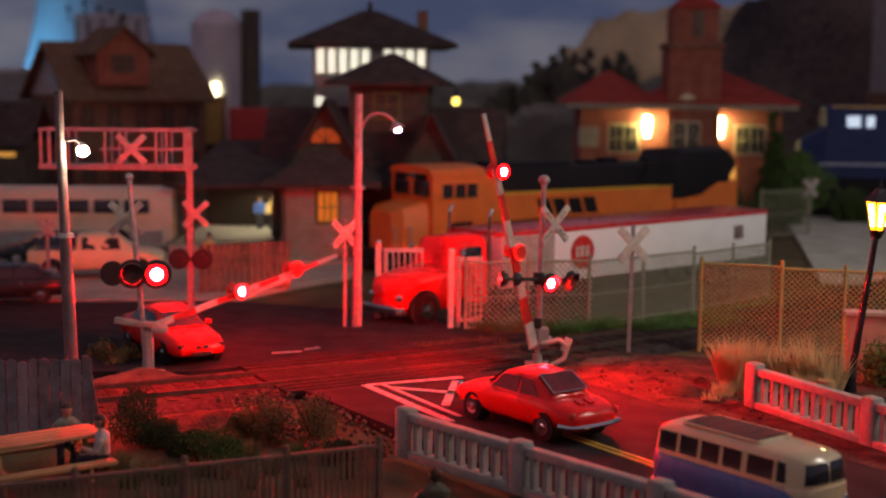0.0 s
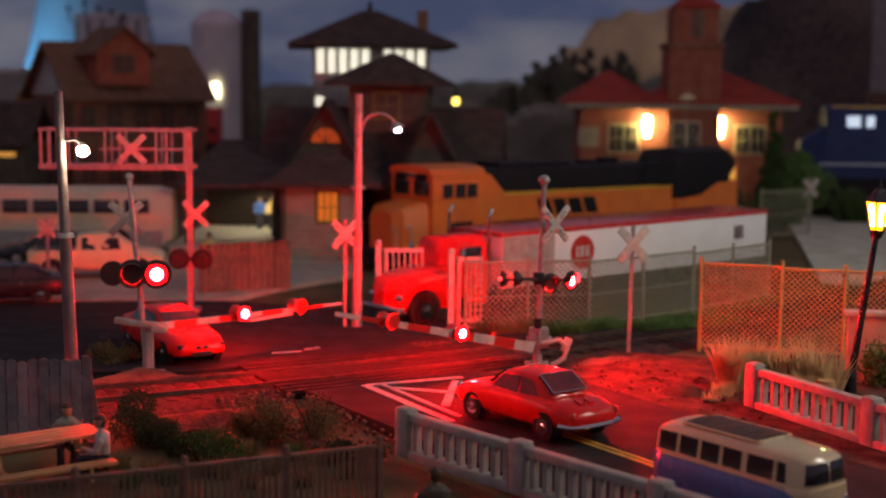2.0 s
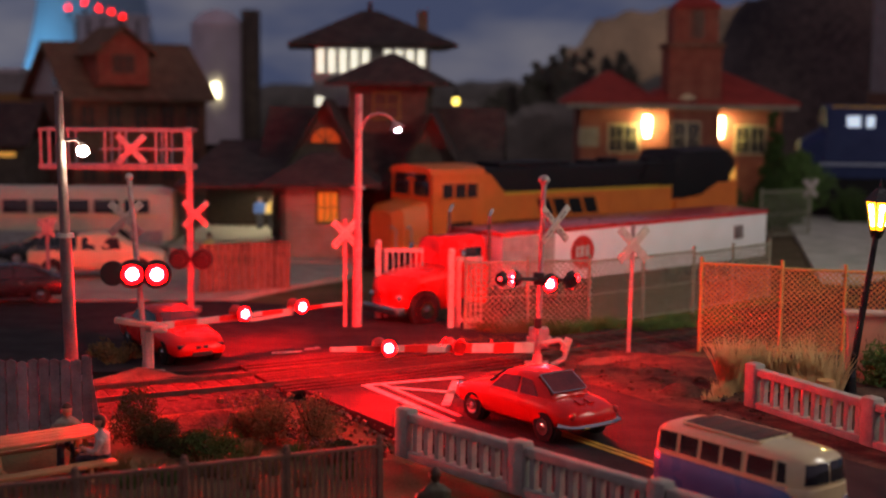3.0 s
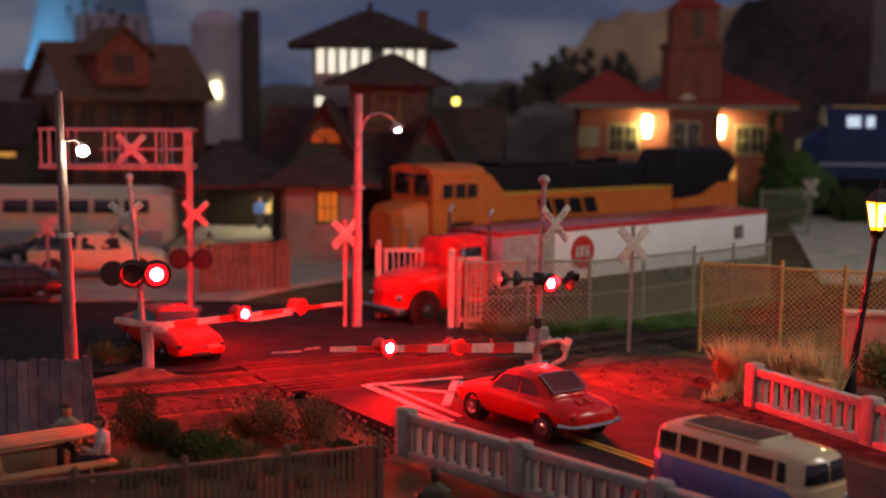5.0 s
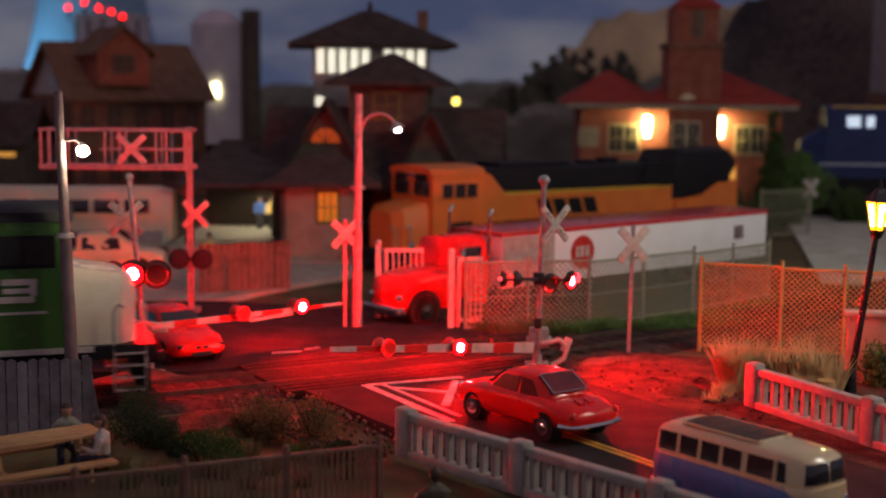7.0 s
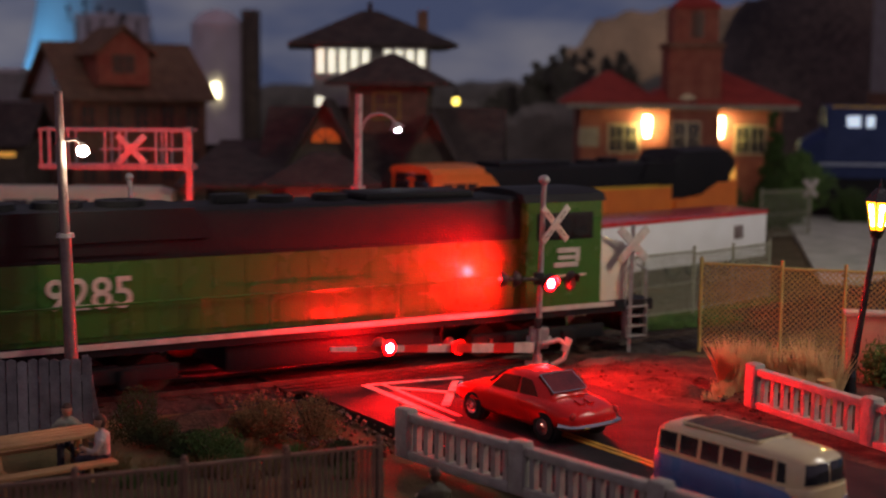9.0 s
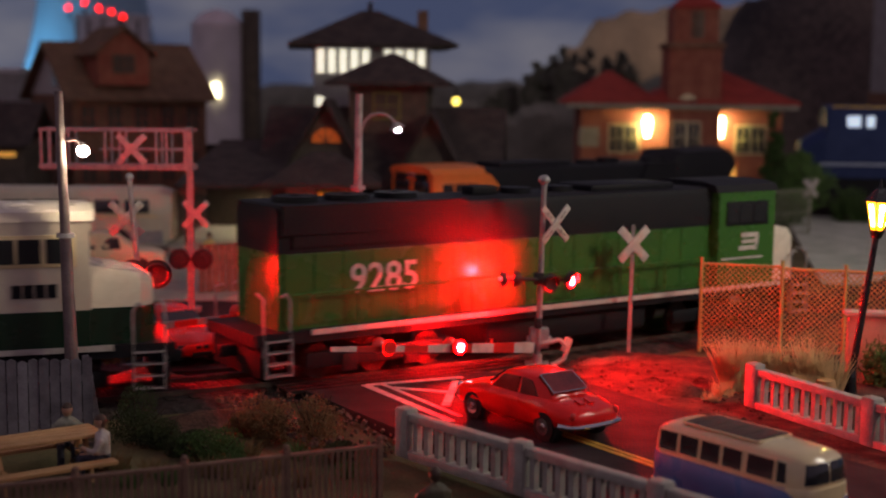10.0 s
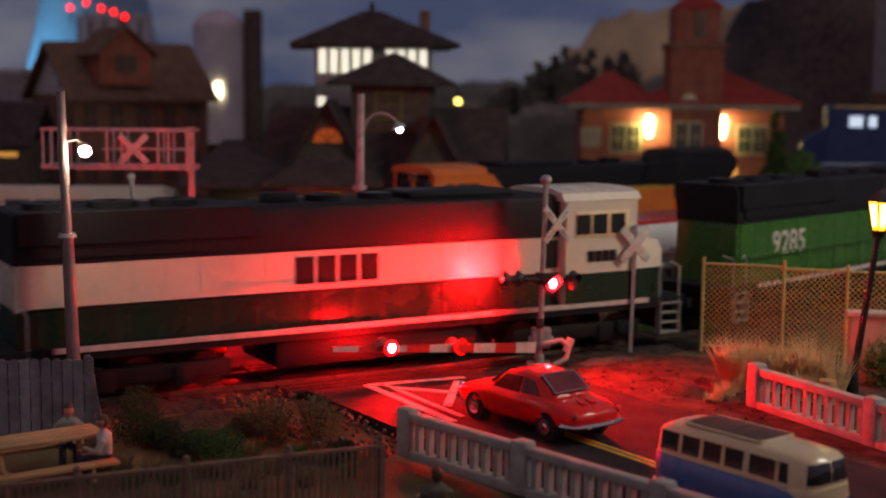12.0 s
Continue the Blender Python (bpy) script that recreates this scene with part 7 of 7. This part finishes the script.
def plants():
    rng = random.Random(11)
    ridge("backdrop_rock_face", (15.5, 88), 215, [3, 15, 19.5, 20.5, 21.5, 21, 22, 22, 23, 23, 24, 24, 25, 25, 26], M_ROCK, "tan painted rock face on the backdrop, faintly self-lit", 8, 1.6, 2)
    ridge("hill_dark", (24.5, 90), 130, [1.5, 18, 26, 30, 32, 34, 34, 34], M_MOUNTAIN, "dark steep mountain behind the depot", 20, 1.2, 5)
    ridge("far_woods", (-120, 60), 212, [7.5, 7.8, 8.2, 8.5, 8.2, 9.0, 9.5, 10], M_FAR_TREES, "low band of far woods, paled in colour for haze", 4, 1.4, 8)
    for k, (x, h) in enumerate(((4.0, 7.6), (5.2, 8.2), (6.4, 8.6), (7.6, 9.4), (8.7, 10.9), (9.8, 10.4), (11.0, 12.2), (12.3, 11.7), (13.7, 12.5), (15.0, 11.3), (16.6, 11.9), (18.0, 11.0), (2.6, 7.0), (10.3, 11.4))):
        y, r = 124 + 3.1 * (k % 3), 2.3
        tree(x, y, h, r * 1.25, "far conifer before the rock face, paled in colour for haze", rng, M_FAR_TREES, 7500, True, 0.31)
    ridge("woods_bank", (-1, 13.5), 117, [5.0, 5.6, 5.8, 6.0, 6.4, 6.6, 6.4, 6.0], M_FAR_TREES, "hazy wooded bank at the foot of the far trees", 3, 2.2, 12)
    tree(20.7, 84, 6.9, 1.7, "green bushy conifer beside the depot", rng, M_LEAF_GREEN, 2600, True, 0.2)
    tree(22.6, 84.5, 4.4, 2.2, "rounded bright green tree beside the depot", rng, M_LEAF_BRIGHT, 2600, False, 0.2)
    for x, y, r, h in ((17.6, 80.5, 1.6, 2.5), (19.0, 79, 1.4, 2.0), (24.8, 82.0, 1.4, 2.6), (26.2, 82, 1.3, 2.2), (20.8, 80, 1.3, 2.3)):
        bush("bush", x, y, r, h, M_LEAF_GREEN, "green shrub at the foot of the trees", rng, 900, 0.16)
    # planting along the near side of the line
    for x, y, r, h, m, l in ((-7.0, 29.9, 0.85, 1.35, M_LEAF_DARK, "dark rounded shrub behind the picnic table"), (-6.2, 29.2, 0.6, 0.85, M_LEAF_DARK, "dark low shrub in the verge"),
                             (-4.85, 28.0, 0.85, 1.0, M_LEAF_GREEN, "green grassy shrub in the verge"), (-3.95, 29.9, 0.72, 1.25, M_LEAF_TAN, "dry reddish shrub in the verge"),
                             (-2.85, 29.5, 0.7, 1.35, M_LEAF_TAN, "dry bushy shrub at the road edge"), (-5.6, 28.5, 0.5, 0.7, M_LEAF_DARK, "dark low shrub in the verge"),
                             (-2.2, 28.2, 0.42, 0.5, M_LEAF_DARK, "dark low shrub in the verge"), (-4.5, 30.4, 0.6, 0.6, M_LEAF_TAN, "dry low shrub in the verge")):
        bush("bush", x, y, r, h, m, l, rng, 3600, 0.032, 1.2)
    for i in range(16):
        grass_tuft("grass_tuft", -7.4 + i * 0.36 + rng.uniform(-0.1, 0.1), 27.2 + rng.uniform(-1.2, 1.4), 0.4, 0.45, rng.choice((M_LEAF_TAN, M_LEAF_TAN, M_LEAF_GREEN)), "short dry grass tuft", rng, 70, 0.7)
    for x, y, r, h, n in ((7.75, 34.7, 0.5, 1.5, 170), (8.3, 34.9, 0.5, 1.4, 150), (8.9, 34.6, 0.5, 1.3, 130), (9.6, 34.3, 0.5, 1.6, 120), (10.1, 34.0, 0.45, 1.3, 100), (9.3, 33.6, 0.4, 0.9, 100), (7.3, 34.0, 0.4, 0.6, 80), (6.9, 33.5, 0.35, 0.4, 60)):
        grass_tuft("straw_tuft", x, y, r, h * 1.1, M_STRAW, "tall dry straw grass beside the balustrade", rng, n * 2, 0.42)
    for i in range(34):
        x = 1.3 + i * 0.26
        grass_tuft("grass_tuft", x + rng.uniform(-0.2, 0.2), 41.9 + x * 0.33 + rng.uniform(-0.5, 0.8), 0.6, 0.6, rng.choice((M_LEAF_TAN, M_LEAF_BRIGHT, M_LEAF_GREEN)), "rough grass along the mesh fence", rng, 110, 0.8)
    for i in range(10):
        grass_tuft("grass_tuft", -0.6 + i * 0.3, 39.9 + rng.uniform(-0.4, 0.5) + i * 0.2, 0.45, 0.35, M_LEAF_TAN, "low dry grass by the rails", rng, 60, 0.9)
    for x, y in ((-9.4, 37.4), (-9.0, 38.0), (-9.9, 38.2)):
        bush("bush", x, y, 0.5, 0.8, M_LEAF_TAN, "dry shrub behind the far signal", rng, 700, 0.06, 0.8)
    bush("bush", 12.1, 35.8, 0.9, 1.9, M_LEAF_GREEN, "green hedge beside the lantern", rng, 1500, 0.08)
    # loose stones along the road edge
    for m, count, spots, label in ((M_SAND, 420, ((13.4, 15.6, -31, -24),), "pale loose rubble beside the road"),
                                   (M_SOIL, 320, ((21.6, 26, -33, -26), (23.0, 26, -30, -22)), "dark loose stones and debris on the shoulder")):
        st = Shape()
        for _ in range(count):
            n0, n1, d0, d1 = rng.choice(spots)
            p = road_point(rng.uniform(n0, n1), rng.uniform(d0, d1))
            s = rng.uniform(0.03, 0.14) * rng.uniform(0.4, 1)
            st.box(p[0], p[1], -0.06, s, s * rng.uniform(0.6, 1.2), s, rng.uniform(0, 90), rng.uniform(0, 40), rng.uniform(0, 40))
        tagged(part("loose_stones", st, m, smooth=0), label, "stones", "", "stuff")


# ---- table, figures ----
M_SKIN = mat("painted_skin", (0.50, 0.30, 0.20), (0.40, 0.23, 0.15), 6.0, 0.6, bump=0.05)
M_HAIR = mat("painted_brown_hair", (0.07, 0.04, 0.025), (0.045, 0.026, 0.016), 6.0, 0.6, bump=0.1)
M_TROUSER = mat("painted_dark_cloth", (0.05, 0.05, 0.075), (0.03, 0.03, 0.045), 6.0, 0.7, bump=0.1)


def figure(name, x, y, z, rz, label, material, seated=False, h=1.7):
    """A small painted figure, moulded in one piece and painted by zones."""
    sh = Shape()
    if seated:
        sh.loft([(-0.24, [(0.08, 0.55), (0.10, 0.85), (0.0, 0.92)]), (-0.12, [(0.15, 0.36), (0.15, 0.9), (0.0, 1.0)]), (0.12, [(0.15, 0.36), (0.15, 0.9), (0.0, 1.0)]), (0.24, [(0.08, 0.55), (0.10, 0.85), (0.0, 0.92)])])
        sh.cyl((0, 0, 0.9), (0, 0.02, 1.08), 0.07, 0.06).ball((0, 0.03, 1.17), 0.135, 2, (0.9, 1, 1.15))
        for g in (-1, 1):
            sh.cyl((g * 0.11, 0, 0.44), (g * 0.14, 0.46, 0.46), 0.12, 0.09).cyl((g * 0.14, 0.45, 0.0), (g * 0.14, 0.45, 0.46), 0.08).box(g * 0.14, 0.53, 0.04, 0.12, 0.26, 0.09)
            sh.cyl((g * 0.25, 0, 0.84), (g * 0.31, 0.14, 0.58), 0.075, 0.065).cyl((g * 0.31, 0.14, 0.58), (g * 0.2, 0.42, 0.68), 0.06, 0.05)
        neck, waist, crown = 1.03, 0.52, 1.2
    else:
        for g in (-1, 1):
            sh.cyl((g * 0.1, 0, 0), (g * 0.1, 0, 0.85), 0.085, 0.12).box(g * 0.1, 0.07, 0.04, 0.11, 0.26, 0.09)
            sh.cyl((g * 0.23, 0, h * 0.79), (g * 0.29, 0.03, h * 0.62), 0.075, 0.065).cyl((g * 0.29, 0.03, h * 0.62), (g * 0.27, 0.12, h * 0.46), 0.06, 0.05)
        sh.loft([(-0.23, [(0.07, h * 0.62), (0.09, h * 0.78), (0, h * 0.8)]), (-0.1, [(0.13, h * 0.46), (0.13, h * 0.79), (0, h * 0.84)]), (0.1, [(0.13, h * 0.46), (0.13, h * 0.79), (0, h * 0.84)]), (0.23, [(0.07, h * 0.62), (0.09, h * 0.78), (0, h * 0.8)])])
        sh.cyl((0, 0, h * 0.8), (0, 0.01, h * 0.9), 0.07, 0.06).ball((0, 0.02, h * 0.94), 0.135, 2, (0.9, 1, 1.15))
        neck, waist, crown = h * 0.86, h * 0.5, h * 0.955
    bmesh.ops.recalc_face_normals(sh.bm, faces=sh.bm.faces)
    me = bpy.data.meshes.new(name)
    sh.bm.to_mesh(me)
    sh.bm.free()
    tmp = bpy.data.objects.new(name, me)
    scene.collection.objects.link(tmp)
    md = tmp.modifiers.new("fuse", "REMESH")
    md.mode, md.voxel_size = "VOXEL", 0.035
    fused = bpy.data.meshes.new_from_object(tmp.evaluated_get(bpy.context.evaluated_depsgraph_get()))
    bpy.data.objects.remove(tmp)
    bpy.data.meshes.remove(me)
    fused.materials.clear()
    for m in (material, M_SKIN, M_HAIR, M_TROUSER):
        fused.materials.append(m)
    for p in fused.polygons:
        c = p.center
        p.material_index = (2 if c.z > crown or c.y < 0.0 else 1) if c.z > neck else (3 if c.z < waist else (1 if c.y > 0.3 else 0))
        p.use_smooth = True
    fused.transform(Matrix.Scale(S, 4))
    ob = new(name, fused)
    ob.matrix_basis = place(x, y, z, rz)
    return tagged(ob, label, "figurine", "figurines")


def picnic():
    t = thing("picnic_table", -8.2, 26.55, -0.3, 36, "light pine picnic table with attached benches", "picnic table")
    for i in range(4):
        part("table_board", Shape().box(0, -0.36 + i * 0.24, 0.95, 2.5, 0.22, 0.07, bev=0.012), M_PINE, t)
    for y in (-0.95, 0.95):
        part("bench_board", Shape().box(0, y, 0.5, 2.5, 0.32, 0.08, bev=0.012), M_PINE, t)
    for x in (-0.9, 0.9):
        part("trestle", Shape().box(x, 0, 0.46, 0.09, 2.1, 0.1).box(x, -0.4, 0.45, 0.08, 0.1, 1.05, rx=-28).box(x, 0.4, 0.45, 0.08, 0.1, 1.05, rx=28), M_PINE, t, smooth=0)
    figure("seated_figurine", -7.95, 27.75, -0.2, 195, "plain seated figurine in grey-green at the picnic table", M_FIG, True)
    figure("seated_figurine", -6.95, 26.75, -0.2, 100, "plain seated figurine in white at the picnic table", M_FIG_WHITE, True)
    figure("seated_figurine", -0.1, 24.2, -0.5, 20, "plain dark figurine sitting below the balustrade", M_FIG_DARK, True)
    figure("standing_figurine", -9.7, 70.4, 0.32, 180, "plain standing figurine in blue near the shelter", M_FIG_BLUE)
    figure("standing_figurine", -9.05, 70.2, 0.32, 170, "plain standing figurine in yellow and white near the shelter", M_FIG_YELLOW)
    figure("seated_figurine", -10.3, 58.5, 0.1, 180, "plain seated figurine in yellow at the yard edge", M_FIG_YELLOW, True)
    b = thing("park_bench", -9.6, 57.6, -0.1, 5, "low dull green bench at the yard edge", "bench")
    part("seat", Shape().box(0, 0, 0.45, 2.6, 0.6, 0.5, bev=0.05), mat("dull_green_paint", (0.16, 0.24, 0.14), (0.11, 0.17, 0.1)), b)
    l = thing("platform_lamp", -8.7, 69.2, 0.3, 0, "small lit lamp on a thin post at the shelter", "street lamp")
    part("post", Shape().cyl((0, 0, 0), (0, 0, 3.0), 0.06, 0.05, 8), M_BLACK, l)
    part("bulb", Shape().ball((-0.1, 0.1, 3.08), 0.09, 2), glow("platform_bulb", (1.0, 0.84, 0.55), 2000), l)
    part("shade", Shape().cyl((-0.1, 0.1, 2.92), (-0.1, 0.1, 3.3), 0.36, 0.06, 14, caps=False), M_BLACK, l)
    # barrel and prop standing among the straw
    q = thing("wooden_barrel", 9.75, 33.3, -0.25, 0, "ochre barrel among the straw grass", "barrel")
    part("staves", Shape().cyl((0, 0, 0), (0, 0, 0.4), 0.24, 0.3, 16).cyl((0, 0, 0.4), (0, 0, 0.8), 0.3, 0.23, 16), M_PINE, q)
    part("hoop", Shape().cyl((0, 0, 0.52), (0, 0, 0.58), 0.295, 0.285, 16), M_BLACK, q)
    w = thing("garden_wall", 12.9, 36.6, -0.25, -8, "low tan wall behind the lantern", "wall")
    part("wall", Shape().span(-1.6, 4, -0.2, 0.2, 0, 1.9, bev=0.03), M_WALL_TAN, w)
    part("coping", Shape().span(-1.7, 4.1, -0.28, 0.28, 1.9, 2.02, bev=0.02), M_CONCRETE, w)


def motions():
    for ob, rows in MOVES:
        walk(ob, rows)


ground()
roads()
backdrop()
main_line()
verges()
near_signal()
far_signal()
sign_posts()
gantry()
poles()
trains()
fences()
balustrades()
ghia()
sedan("red_sedan", -7.95, 38.7, -56, "red sports sedan waiting beyond the crossing", M_CARRED)
microbus()
lorry()
yard_vehicles()
buildings()
plants()
picnic()
motions()
